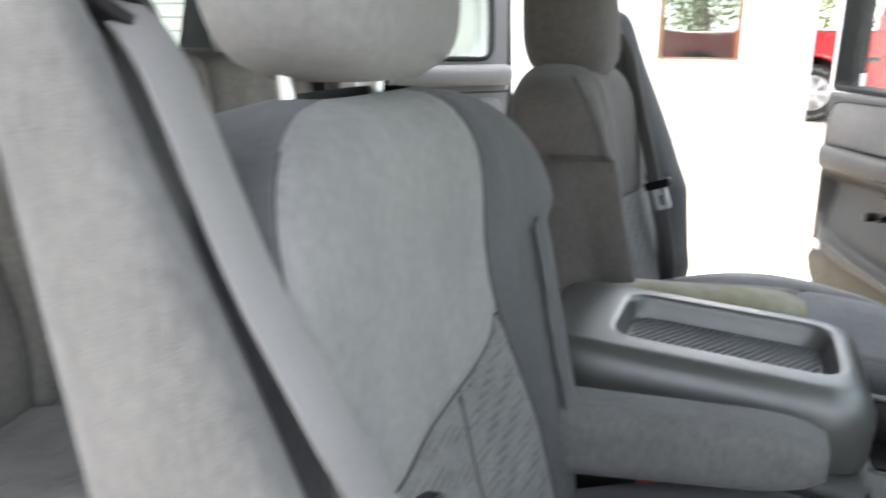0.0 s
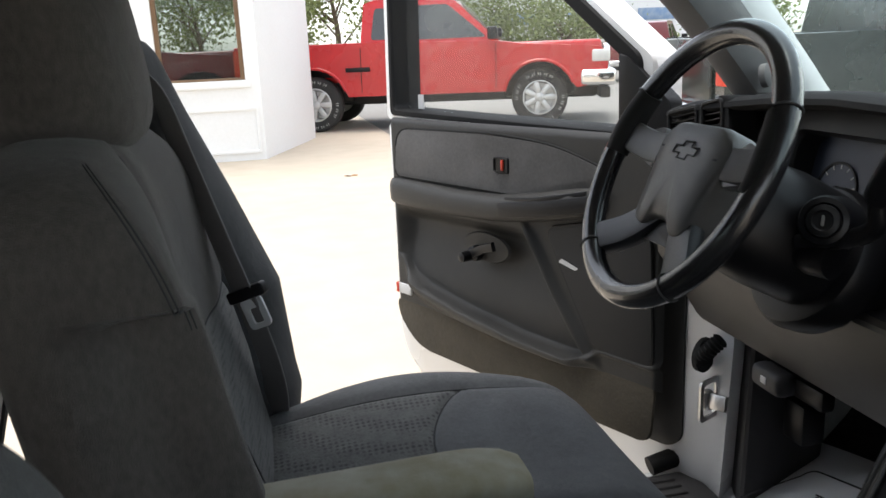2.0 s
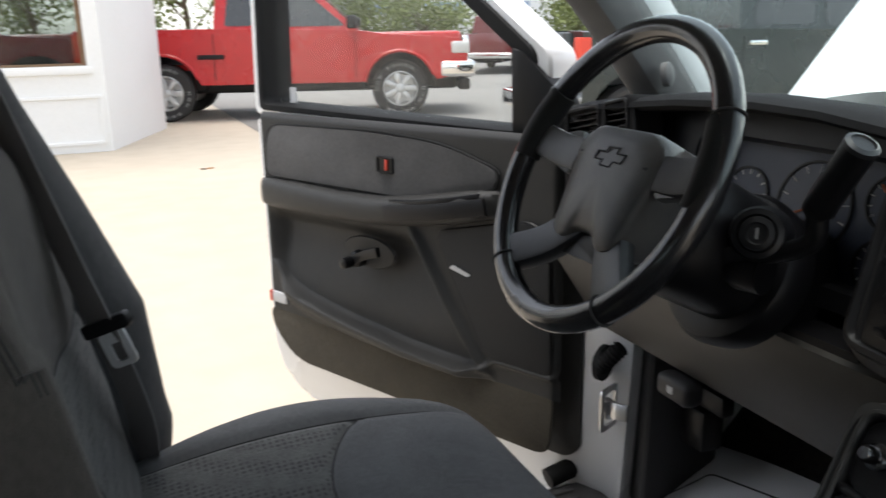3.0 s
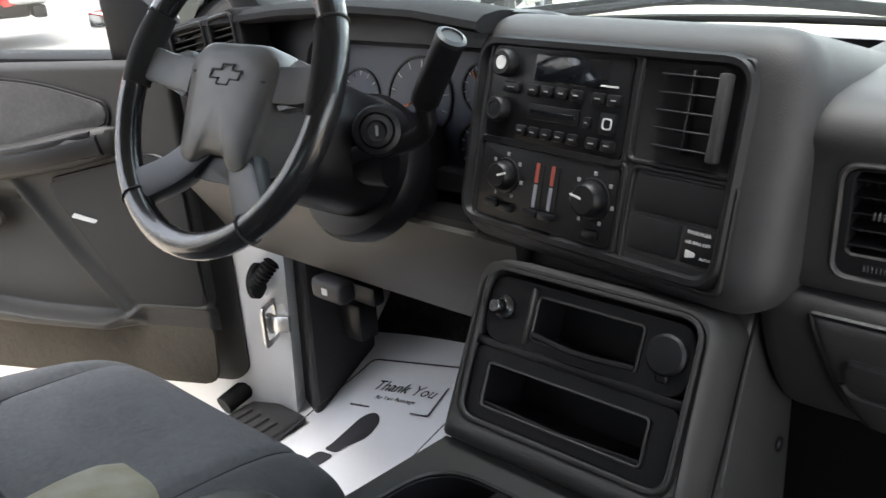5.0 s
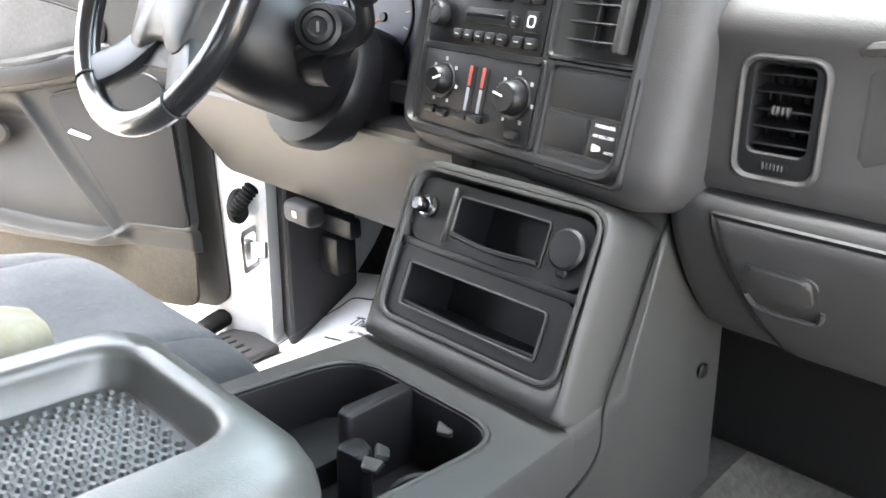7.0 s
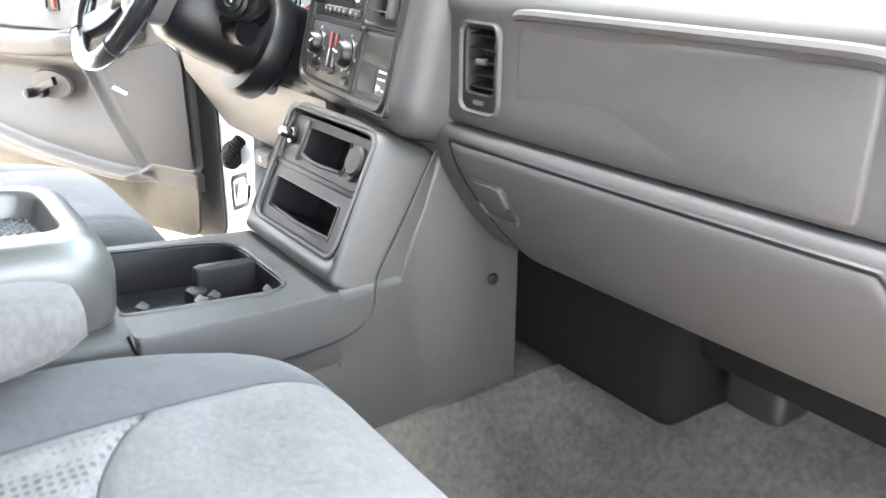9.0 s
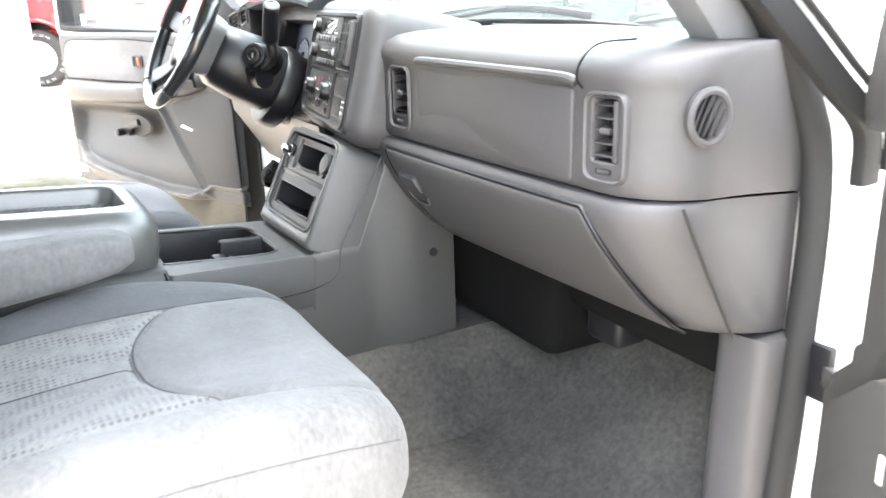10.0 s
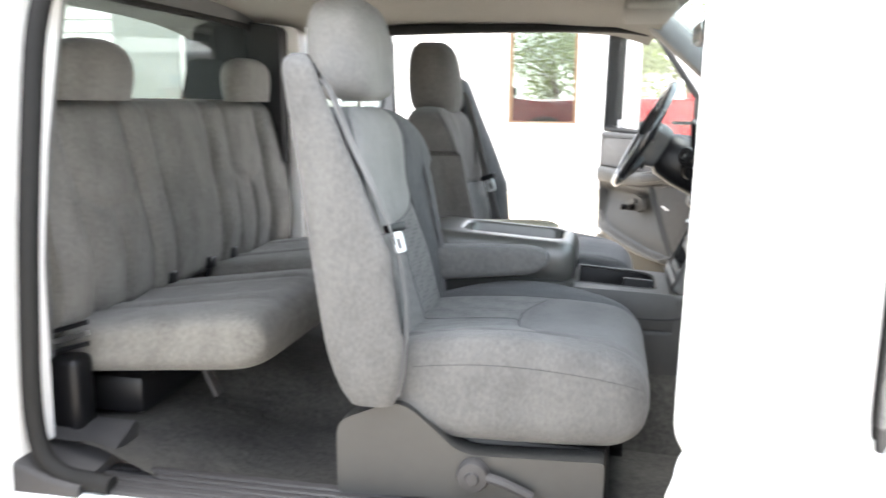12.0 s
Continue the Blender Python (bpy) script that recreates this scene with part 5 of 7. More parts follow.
def steering():
    root = thing("steering_wheel", (-0.007, 0.378, 1.287), "black leather steering wheel with worn grey hub and four spokes", "steering wheel")
    R = 0.173
    circle = [WHEEL @ Vector((R * math.cos(6.28318 * i / 72), R * math.sin(6.28318 * i / 72), 0.012)) for i in range(72)]
    rim = part("rim", tube(circle, 0.0155, 16, closed=True), LEATHER, root, "shiny worn black leather rim")
    for a in (28, 152, 232, 308):
        q = radians(a)
        t = [WHEEL @ Vector((R * math.cos(q) + 0.0166 * (math.cos(b) * math.cos(q)), R * math.sin(q) + 0.0166 * math.cos(b) * math.sin(q), 0.012 + 0.0166 * math.sin(b))) for b in [6.28318 * i / 14 for i in range(14)]]
        part("stitch", tube(t, 0.0012, 5, closed=True), SEAM, rim)
    # grips wrapped on the inner side of the rim
    for a0, a1 in ((150, 185), (355, 390)):
        path = [WHEEL @ Vector(((R - 0.004) * math.cos(radians(a)), (R - 0.004) * math.sin(radians(a)), 0.012)) for a in range(a0, a1, 4)]
        part("grip", tube(path, [0.0165 + 0.002 * math.sin(3.14 * i / (len(path) - 1)) for i in range(len(path))], 14), RUBBER, rim)
    hub = rounded([(-0.082, 0.034), (-0.074, -0.010), (-0.062, -0.080), (-0.036, -0.086), (-0.018, -0.068), (0.018, -0.068), (0.036, -0.086), (0.062, -0.080), (0.074, -0.010), (0.082, 0.034), (0.058, 0.058), (-0.058, 0.058)], [0.012, 0.03, 0.012, 0.010, 0.014, 0.014, 0.010, 0.012, 0.03, 0.012, 0.03, 0.03], 5)
    rows = []
    for k, z in ((0.90, -0.060), (1.0, -0.035), (1.0, -0.006), (0.975, 0.001), (0.92, 0.004), (0.6, 0.009), (0.2, 0.011)):
        rows.append([WHEEL @ Vector((p[0] * k, p[1] * k, z)) for p in hub])
    cover = part("airbag_cover", loft(rows), HUB, root, "worn grey airbag cover")
    # emblem: a plain outlined cross
    e = [(-0.026, -0.004), (-0.009, -0.004), (-0.011, -0.0105), (0.009, -0.0105), (0.011, -0.004), (0.026, -0.004), (0.029, 0.006), (0.012, 0.006), (0.014, 0.0125), (-0.006, 0.0125), (-0.008, 0.006), (-0.023, 0.006)]
    part("emblem", tube([WHEEL @ Vector((p[0], p[1] + 0.018, 0.0112)) for p in e], 0.0012, 5, closed=True), INK, cover, "dark outlined emblem")
    for x, y, w in ((0, -0.008, 0.022), (-0.062, 0.020, 0.008), (0.062, 0.016, 0.010)):
        part("print", rbox((-w / 2, -0.0014, 0), (w / 2, 0.0014, 0.0006), 0.0002, 1, on(WHEEL, x, y, 0.0102 if x == 0 else 0.0062)), INK, cover)
    # spokes
    face = WHEEL.to_3x3() @ Vector((0, 0, 1))
    for s in (-1, 1):
        path = smooth_path([WHEEL @ Vector((s * 0.078, 0.016, -0.008)), WHEEL @ Vector((s * 0.12, 0.018, -0.004)), WHEEL @ Vector((s * 0.172, 0.026, 0.010))], 4)
        part("upper_spoke", tube(path, 0, flat=(0.042, 0.018), up=face), HUB if s < 0 else DARK, root)
        path = smooth_path([WHEEL @ Vector((s * 0.030, -0.055, -0.018)), WHEEL @ Vector((s * 0.070, -0.098, -0.008)), WHEEL @ Vector((s * 0.118, -0.132, 0.010))], 4)
        part("lower_spoke", tube(path, 0, flat=(0.046, 0.024), up=face), SPOKE, root, "dark spoke with reflected sky blue put into its colour")
    arch = rounded([(-0.060, -0.062), (-0.035, -0.074), (0.0, -0.070), (0.035, -0.074), (0.060, -0.062), (0.050, -0.100), (0.020, -0.098), (-0.020, -0.098), (-0.050, -0.100)], 0.012, 4)
    part("spoke_bridge", slab(arch, -0.035, -0.012, WHEEL, 0.006), BLACK, root)
    for s in (-1, 1):
        o = [(s * 0.079, -0.012), (s * 0.130, 0.000), (s * 0.136, 0.036), (s * 0.090, 0.048)]
        part("button_pad", slab(rounded(o if s > 0 else o[::-1], 0.010, 4), -0.016, -0.002, WHEEL, 0.006), HUB, root, "worn grey button pad")


# dark plastic with a little reflected sky blue put into the colour
SPOKE = surface("spoke_plastic", (0.018, 0.019, 0.022), (0.013, 0.014, 0.016), 40, 0.35, 0.2, 700)
HUB = surface("worn_hub", (0.055, 0.056, 0.060), (0.095, 0.092, 0.088), 25, 0.34, 0.3, 700, big=9, spread=0.3)
steering()


def column():
    root = thing("steering_column", (0.12, 0.378, 1.18), "black plastic steering column shroud with ignition lock", "steering column")
    rows = []
    for d, r in ((0.055, 0.055), (0.075, 0.072), (0.14, 0.080), (0.22, 0.078), (0.30, 0.085)):
        c = WHEEL @ Vector((0, -0.02, -d))
        rows.append([c + (WHEEL.to_3x3() @ Vector((r * sgn_pow(math.cos(6.28318 * i / 28), 0.8), r * sgn_pow(math.sin(6.28318 * i / 28), 0.8), 0))) for i in range(28)])
    part("shroud", loft(rows), BLACK, root)
    cm = WHEEL @ Matrix.Translation((0, -0.030, -0.225))
    part("collar", lathe([(0.070, -0.05), (0.096, -0.03), (0.100, 0.0), (0.094, 0.012), (0.080, 0.016), (0.060, 0.016)], cm, 36), BLACK, root, "black shroud collar")
    # ignition lock towards the passenger side
    km = Matrix.Translation((0.108, 0.266, 1.232)) @ Vector((-0.72, -0.62, 0.25)).to_track_quat("Z", "Y").to_matrix().to_4x4()
    part("lock_housing", lathe([(0.034, -0.06), (0.030, 0.0), (0.027, 0.010), (0.021, 0.012), (0.019, 0.009)], km, 26), BLACK, root)
    part("lock_ring", lathe([(0.019, 0.006), (0.018, 0.014), (0.012, 0.016), (0.010, 0.013), (0.001, 0.0125)], km, 26), DARK, root, "dark ignition lock face")
    part("key_slot", rbox((-0.0016, -0.006, 0.012), (0.0016, 0.006, 0.0145), 0.0005, 1, km), STEEL, root)
    # gear lever
    lever = smooth_path([(0.10, 0.30, 1.20), (0.125, 0.245, 1.215), (0.13, 0.212, 1.235), (0.125, 0.205, 1.268), (0.12, 0.18, 1.305), (0.118, 0.158, 1.338)], 5)
    n = len(lever)
    part("gear_lever", tube(lever, [0.011 if i < n * 0.55 else 0.0165 for i in range(n)], 14), BLACK, root, "black column gear lever")
    tip = Vector((0.118, 0.158, 1.338))
    d = (tip - Vector((0.12, 0.18, 1.305))).normalized()
    lm = Matrix.Translation(tip) @ d.to_track_quat("Z", "Y").to_matrix().to_4x4()
    # end paler than the lever: the light on its top is put into the colour
    part("lever_end", lathe([(0.0168, -0.002), (0.0168, 0.003), (0.012, 0.005), (0.011, 0.003), (0.001, 0.003)], lm, 20), SPOKE, root, "dark lever end, paler for the light on its flat top")
    part("shift_boot", lathe([(0.024, -0.02), (0.024, 0.01), (0.017, 0.025), (0.012, 0.035)], axes((0.118, 0.285, 1.185), (0, 0, 1), (1, 0.3, 0)), 20), BLACK, root)
    part("turn_lever", tube(smooth_path([(0.10, 0.45, 1.22), (0.09, 0.52, 1.23), (0.075, 0.58, 1.235)], 4), 0.010, 10), BLACK, root)


column()


# ---- centre stack: radio, heater, vent, airbag switch ----
def stack_details():
    part("stack_bezel", frame_ring(rr(0.352, 0.222, 0.032, 6, 0.004, 0.0), rr(0.322, 0.195, 0.022, 6, 0.004, 0.0), -0.01, 0.010, STACK, 0.006, 0.01), DARK, dash, "dark centre stack frame")
    part("stack_plate", slab(rr(0.326, 0.198, 0.022, 5, 0.004, 0.0), -0.012, 0.002, STACK), DARK, dash)
    # raised rims round the four fields
    for cx, cy, w, h in ((-0.048, 0.047, 0.196, 0.108), (-0.046, -0.054, 0.200, 0.092), (0.114, 0.052, 0.112, 0.102), (0.122, -0.058, 0.108, 0.100)):
        part("field_rim", frame_ring(rr(w + 0.012, h + 0.010, 0.012, 5, cx, cy), rr(w - 0.002, h - 0.002, 0.008, 5, cx, cy), 0.0, 0.007, STACK, 0.0025, 0.004), DARK, dash)
    radio = thing("car_radio", tuple(STACK @ Vector((-0.048, 0.047, 0))), "black car radio with cassette slot and two knobs", "radio")
    part("faceplate", slab(rr(0.192, 0.104, 0.006, 4, -0.048, 0.047), 0.0, 0.006, STACK, 0.002), BLACK, radio)
    part("display", slab(rr(0.100, 0.030, 0.003, 3, -0.030, 0.079), 0.005, 0.0075, STACK, 0.001), SCREEN, radio, "dark glossy display")
    for x, y, r in ((-0.122, 0.080, 0.016), (-0.124, 0.028, 0.015)):
        k = part("knob", lathe([(r, 0.004), (r * 0.96, 0.016), (r * 0.8, 0.019), (r * 0.55, 0.019), (r * 0.5, 0.017), (0.001, 0.017)], on(STACK, x, y), 22), DARK, radio, "dark round knob")
        part("knob_face", lathe([(r * 0.5, 0.0165), (r * 0.48, 0.0185), (0.001, 0.0185)], on(STACK, x, y), 18), PRINT if y > 0.05 else BLACK, k)
    keys = [(-0.110, 0.054, 0.026)] + [(-0.078 + 0.0205 * i, 0.054, 0.017) for i in range(4)] + [(0.012, 0.054, 0.017), (0.032, 0.054, 0.017)]
    keys += [(-0.088 + 0.0185 * i, 0.008, 0.015) for i in range(5)] + [(0.012, 0.008, 0.017), (0.032, 0.008, 0.017), (0.002, 0.028, 0.010)]
    for x, y, w in keys:
        b = part("button", slab(rr(w, 0.0125, 0.004, 3, x, y), 0.004, 0.0105, STACK, 0.002), BLACK, radio)
        part("print", rbox((x - w * 0.2, y - 0.0006, 0.0100), (x + w * 0.2, y + 0.0008, 0.0109), 0.0002, 1, STACK), DIM, b)
    part("cassette_door", slab(rr(0.072, 0.017, 0.002, 3, -0.046, 0.031), 0.004, 0.008, STACK, 0.0015), BLACK, radio)
    part("cassette_slot", rbox((-0.078, 0.029, 0.0078), (-0.014, 0.033, 0.0086), 0.0002, 1, STACK), SCREEN, radio)
    b = part("map_button", slab(rr(0.022, 0.022, 0.003, 3, 0.028, 0.030), 0.004, 0.009, STACK, 0.002), BLACK, radio)
    part("print", frame_ring(rr(0.012, 0.012, 0.004, 3, 0.028, 0.030), rr(0.009, 0.009, 0.003, 3, 0.028, 0.030), 0.008, 0.0098, STACK), PRINT, b)
    part("print", rbox((0.012, 0.0665, 0.0072), (0.034, 0.0685, 0.0082), 0.0002, 1, STACK), PRINT, radio)
    # heater controls
    heat = thing("heater_controls", tuple(STACK @ Vector((-0.046, -0.054, 0))), "black heater panel with two dials and sliders", "heater controls")
    part("faceplate", slab(rr(0.194, 0.086, 0.006, 4, -0.046, -0.054), 0.0, 0.0055, STACK, 0.002), DARK, heat)
    for x, y, r in ((-0.103, -0.046, 0.017), (0.022, -0.049, 0.019)):
        k = part("dial", lathe([(r + 0.004, 0.005), (r + 0.003, 0.0075), (r, 0.008), (r * 0.92, 0.020), (r * 0.75, 0.023), (0.001, 0.023)], on(STACK, x, y), 24), BLACK, heat, "black dial")
        part("pointer", rbox((-0.0012, 0.002, 0.0225), (0.0012, r * 0.9, 0.0238), 0.0003, 1, on(STACK, x, y) @ Matrix.Rotation(radians(-70 if x < 0 else 80), 4, "Z")), PRINT, k)
        for a in range(-60, 241, 50):
            q = radians(a)
            part("mark", rbox((-0.0022, -0.0022, 0.0050), (0.0022, 0.0022, 0.0060), 0.0003, 1, on(STACK, x + (r + 0.008) * math.cos(q), y + (r + 0.008) * math.sin(q))), DIM, heat)
    for x in (-0.055, -0.033):
        part("slider_track", slab(rr(0.005, 0.054, 0.001, 2, x + 0.0055, -0.051), 0.004, 0.0062, STACK), BLACK, heat)
        part("warm_bar", rbox((x - 0.004, -0.046, 0.005), (x + 0.001, -0.024, 0.0062), 0.0003, 1, STACK), WARM, heat, "red warm scale")
        part("cool_bar", rbox((x - 0.004, -0.074, 0.005), (x + 0.001, -0.048, 0.0062), 0.0003, 1, STACK), BLUE, heat, "pale cool scale")
        part("slider_knob", slab(rr(0.020, 0.008, 0.002, 3, x, -0.080), 0.005, 0.014, STACK, 0.002), BLACK, heat)
    for x, y in ((-0.118, -0.080), (-0.095, -0.082), (0.028, -0.086)):
        part("push_button", slab(rr(0.020, 0.010, 0.004, 3, x, y), 0.004, 0.010, STACK, 0.002), BLACK, heat)
    # side air vent of the stack
    vent = thing("stack_air_vent", tuple(STACK @ Vector((0.114, 0.052, 0))), "dark louvred air vent in the centre stack", "air vent", "air vents")
    part("recess", slab(rr(0.108, 0.098, 0.008, 4, 0.114, 0.052), 0.0, 0.004, STACK), BLACK, vent)
    for i in range(5):
        y = 0.018 + 0.017 * i
        part("louvre", rbox((0.085, y - 0.001, 0.003), (0.150, y + 0.001, 0.014), 0.0006, 1, STACK), DARK, vent)
    part("thumb_bar", rbox((0.146, 0.010, 0.003), (0.156, 0.092, 0.018), 0.003, 2, STACK), DASH, vent)
    part("centre_bar", rbox((0.116, 0.012, 0.003), (0.119, 0.092, 0.012), 0.001, 1, STACK), DARK, vent)
    # blank and airbag lamp
    sw = thing("airbag_indicator", tuple(STACK @ Vector((0.122, -0.058, 0))), "black airbag indicator panel with white lettering", "indicator")
    part("blank_plate", slab(rr(0.100, 0.038, 0.004, 3, 0.122, -0.030), 0.0, 0.006, STACK, 0.002), DARK, sw)
    part("blank_plate", slab(rr(0.058, 0.036, 0.004, 3, 0.101, -0.070), 0.0, 0.006, STACK, 0.002), DARK, sw)
    part("lamp_plate", slab(rr(0.040, 0.036, 0.004, 3, 0.152, -0.070), 0.0, 0.0055, STACK, 0.002), BLACK, sw)
    part("lettering", join(text_bm("PASSENGER", 0.0048, on(STACK, 0.150, -0.057, 0.0058)), text_bm("AIR BAG OFF", 0.0046, on(STACK, 0.150, -0.0665, 0.0058))), PRINT, sw, "white lettering")
    part("lamp", slab(rounded([(0.139, -0.082), (0.139, -0.074), (0.149, -0.076), (0.149, -0.080)], 0.001, 2), 0.004, 0.0065, STACK), PRINT, sw)
    part("lettering", text_bm("AUTO", 0.004, on(STACK, 0.160, -0.080, 0.0058)), PRINT, sw)
    part("lower_pocket", slab(rr(0.104, 0.016, 0.005, 4, 0.122, -0.099), 0.0, 0.005, STACK, 0.003), DARK, sw)


SCREEN = surface("dark_screen", (0.006, 0.007, 0.009), None, 30, 0.08)
BLUE = surface("pale_scale", (0.22, 0.23, 0.27), None, 30, 0.5)
stack_details()


# ---- passenger side vents, airbag seam, glove box ----
def louvre_vent(m, w, h, name_label, bar=False):
    """A flush vent: soft outer rim, dark inner frame, level louvres over upright vanes, a thumb wheel below."""
    root = thing("air_vent", tuple(m.translation), name_label, "air vent", "air vents")
    part("bezel", frame_ring(rr(w + 0.028, h + 0.036, 0.020, 8, 0, -0.006), rr(w + 0.016, h + 0.024, 0.015, 8, 0, -0.006), -0.04, 0.005, m, 0.004, 0.0), DASH, root, sharp=60)
    part("inner_frame", frame_ring(rr(w + 0.017, h + 0.025, 0.015, 8, 0, -0.006), rr(w, h, 0.008, 8, 0, 0.003), -0.04, 0.001, m, 0.002, 0.0), DARK if not bar else DASH, root)
    part("recess", slab(rr(w, h, 0.008, 4, 0, 0.003), -0.044, -0.036, m), BLACK, root)
    side = 0.009 if bar else 0.0
    for i in range(5):
        y = 0.003 - h / 2 + h * (i + 0.5) / 5
        part("louvre", rbox((-w / 2, y - 0.0011, -0.024), (w / 2 - side, y + 0.0011, -0.003), 0.0007, 1, m @ Matrix.Translation((0, y, -0.012)) @ Matrix.Rotation(radians(9), 4, "X") @ Matrix.Translation((0, -y, 0.012))), DARK if not bar else DASH, root)
    for i in range(6):
        x = -w / 2 + (w - side) * (i + 0.5) / 6
        part("vane", rbox((x - 0.0008, 0.003 - h / 2, -0.036), (x + 0.0008, 0.003 + h / 2, -0.026), 0.0004, 1, m), BLACK, root)
    if bar:
        part("thumb_bar", rbox((w / 2 - 0.009, 0.004 - h / 2, -0.024), (w / 2 - 0.001, 0.002 + h / 2, 0.002), 0.003, 2, m), DASH, root)
    for i in range(4):
        part("nub", rbox((-0.008 + 0.0042 * i, -0.0016, -0.006), (-0.0055 + 0.0042 * i, 0.0062, 0.0022), 0.001, 1, m), DASH, root)
    part("wheel_slot", slab(rr(0.026, 0.007, 0.003, 3, 0.0, -h / 2 - 0.0085), 0.0, 0.0018, m), BLACK, root)
    for i in range(6):
        part("wheel_tooth", rbox((-0.0095 + 0.0034 * i, -h / 2 - 0.0112, 0.001), (-0.0078 + 0.0034 * i, -h / 2 - 0.0058, 0.0036), 0.0005, 1, m), DASH, root)


def passenger_details():
    # fields: local x towards the passenger door, y up, z towards the seats
    louvre_vent(VENT_IN, 0.051, 0.076, "grey louvred air vent beside the stack")
    louvre_vent(VENT_OUT, 0.043, 0.078, "grey louvred air vent near the door", True)
    # airbag cover: a flush panel with a fine joint round it
    m = axes((0.2140, -0.512, 1.177), (0.020, -1, 0), (0.0, 0, 1))
    panel = slab(rr(0.405, 0.122, 0.010, 5), -0.01, 0.0015, m, 0.004, 3)
    for v in panel.verts:
        lm = m.inverted() @ v.co
        v.co += (m.to_3x3() @ Vector((0, 0, -0.004 * (lm.x / 0.2) ** 2 + 0.004)))
    part("airbag_panel", panel, DASH, dash, "grey passenger airbag cover", sharp=60)
    part("pad_lip", tube(smooth_path([(0.212, -0.300, 1.246), (0.206, -0.325, 1.250), (0.204, -0.42, 1.251), (0.206, -0.56, 1.251), (0.211, -0.70, 1.250), (0.216, -0.722, 1.244)], 5), 0.0065, 8), DASH, dash)
    part("pad_joint", tube(smooth_path([(0.300, -0.735, 1.2935), (0.240, -0.735, 1.2905), (0.214, -0.734, 1.272), (0.209, -0.732, 1.250), (0.2235, -0.728, 1.235)], 5), 0.0016, 5), BLACK, dash)
    part("pad_joint", tube(smooth_path([(0.2235, -0.728, 1.235), (0.2245, -0.728, 1.18), (0.2225, -0.728, 1.12)], 5), 0.0013, 5), BLACK, dash)
    # round side outlet facing the door
    rm = axes((0.300, -0.862, 1.209), (1, 0, 0), (0, 0, 1))
    rm = Matrix.Translation((0.300, -0.862, 1.209)) @ Matrix(((1, 0, 0), (0, 0, -1), (0, 1, 0))).to_4x4()
    o = thing("round_air_vent", (0.300, -0.862, 1.209), "round grey air vent at the dash end", "air vent", "air vents")
    part("bezel", lathe([(0.033, -0.006), (0.036, 0.003), (0.031, 0.006), (0.027, 0.005), (0.025, -0.004)], rm, 28), DASH, o)
    part("recess", lathe([(0.026, -0.008), (0.026, -0.003), (0.001, -0.003)], rm, 24), BLACK, o)
    for i in range(5):
        x = -0.018 + 0.009 * i
        h = math.sqrt(0.025 ** 2 - x * x)
        part("louvre", rbox((x - 0.0016, -h, -0.003), (x + 0.0016, h, 0.004), 0.0008, 1, rm @ Matrix.Rotation(radians(-25), 4, "Z")), DARK, o)
    # glove box lid
    box = thing("glove_box", (0.23, -0.50, 1.0), "closed grey glove box with a square latch", "glove box")
    prof = [(0.1995, 1.090), (0.1985, 1.080), (0.205, 1.058), (0.219, 1.030), (0.240, 0.996), (0.268, 0.960), (0.296, 0.930), (0.316, 0.916)]

    def lid_point(u, v, lift):
        """u across from the console to the door, v down the lid."""
        i = min(len(prof) - 2, int(v * (len(prof) - 1)))
        f = v * (len(prof) - 1) - i
        x, z = (prof[i][k] * (1 - f) + prof[i + 1][k] * f for k in (0, 1))
        left, right = -0.197 - 0.055 * v ** 1.5, -0.742 - 0.075 * v
        y = left + (right - left) * u
        return Vector((x + 0.020 * ((abs(y) - 0.16) / 0.7) ** 2 - lift * 0.8, y, z - lift * 0.5))

    def rim_drop(u, v):
        e = min(u * 0.55, (1 - u) * 0.55, v * 0.24, (1 - v) * 0.24)
        return 0.0075 * math.sqrt(max(0.0, 1 - (1 - min(1, e / 0.010)) ** 2)) - 0.0025

    steps = [0, 0.004, 0.009, 0.016] + [0.03 + 0.94 * k / 14 for k in range(15)] + [0.984, 0.991, 0.996, 1]
    part("lid", loft([[lid_point(u, v, rim_drop(u, v)) for v in (0, 0.012, 0.03, 0.06, 0.14, 0.25, 0.4, 0.55, 0.7, 0.85, 0.94, 0.97, 0.988, 1)] for u in steps], False), DASH, box, sharp=70)
    edge = [lid_point(0, v / 10, 0.001) for v in range(10, -1, -1)] + [lid_point(u / 12, 0, 0.001) for u in range(13)] + [lid_point(1, v / 10, 0.001) for v in range(11)]
    part("lid_joint", tube(edge, 0.0034, 6), BLACK, box, "dark joint round the lid")
    lm = axes(lid_point(0.088, 0.43, 0.0035), (0.006, -1, 0), (-0.52, 0, 0.86))
    part("latch_recess", slab(rr(0.070, 0.062, 0.012, 5, 0, -0.006), -0.004, 0.0012, lm, 0.001), CONSOLE, box, "shaded latch recess")
    lt = part("latch", slab(rr(0.060, 0.036, 0.008, 5, 0, 0.006), 0.0, 0.0060, lm, 0.004, 3), DASH, box, "square latch handle")
    part("latch_lip", tube(smooth_path([lm @ Vector((-0.036, -0.020, 0.001)), lm @ Vector((-0.028, -0.036, 0.0025)), lm @ Vector((0.0, -0.039, 0.003)), lm @ Vector((0.030, -0.036, 0.0025)), lm @ Vector((0.037, -0.018, 0.001))], 5), 0.0030, 6), DASH, lt)
    # closing panel at the dash end, seam lines and cowl side
    part("end_seam", tube(smooth_path([(0.268, -0.8635, 1.103), (0.312, -0.8635, 1.02), (0.372, -0.8635, 0.915)], 4), 0.0022, 5), BLACK, dash)
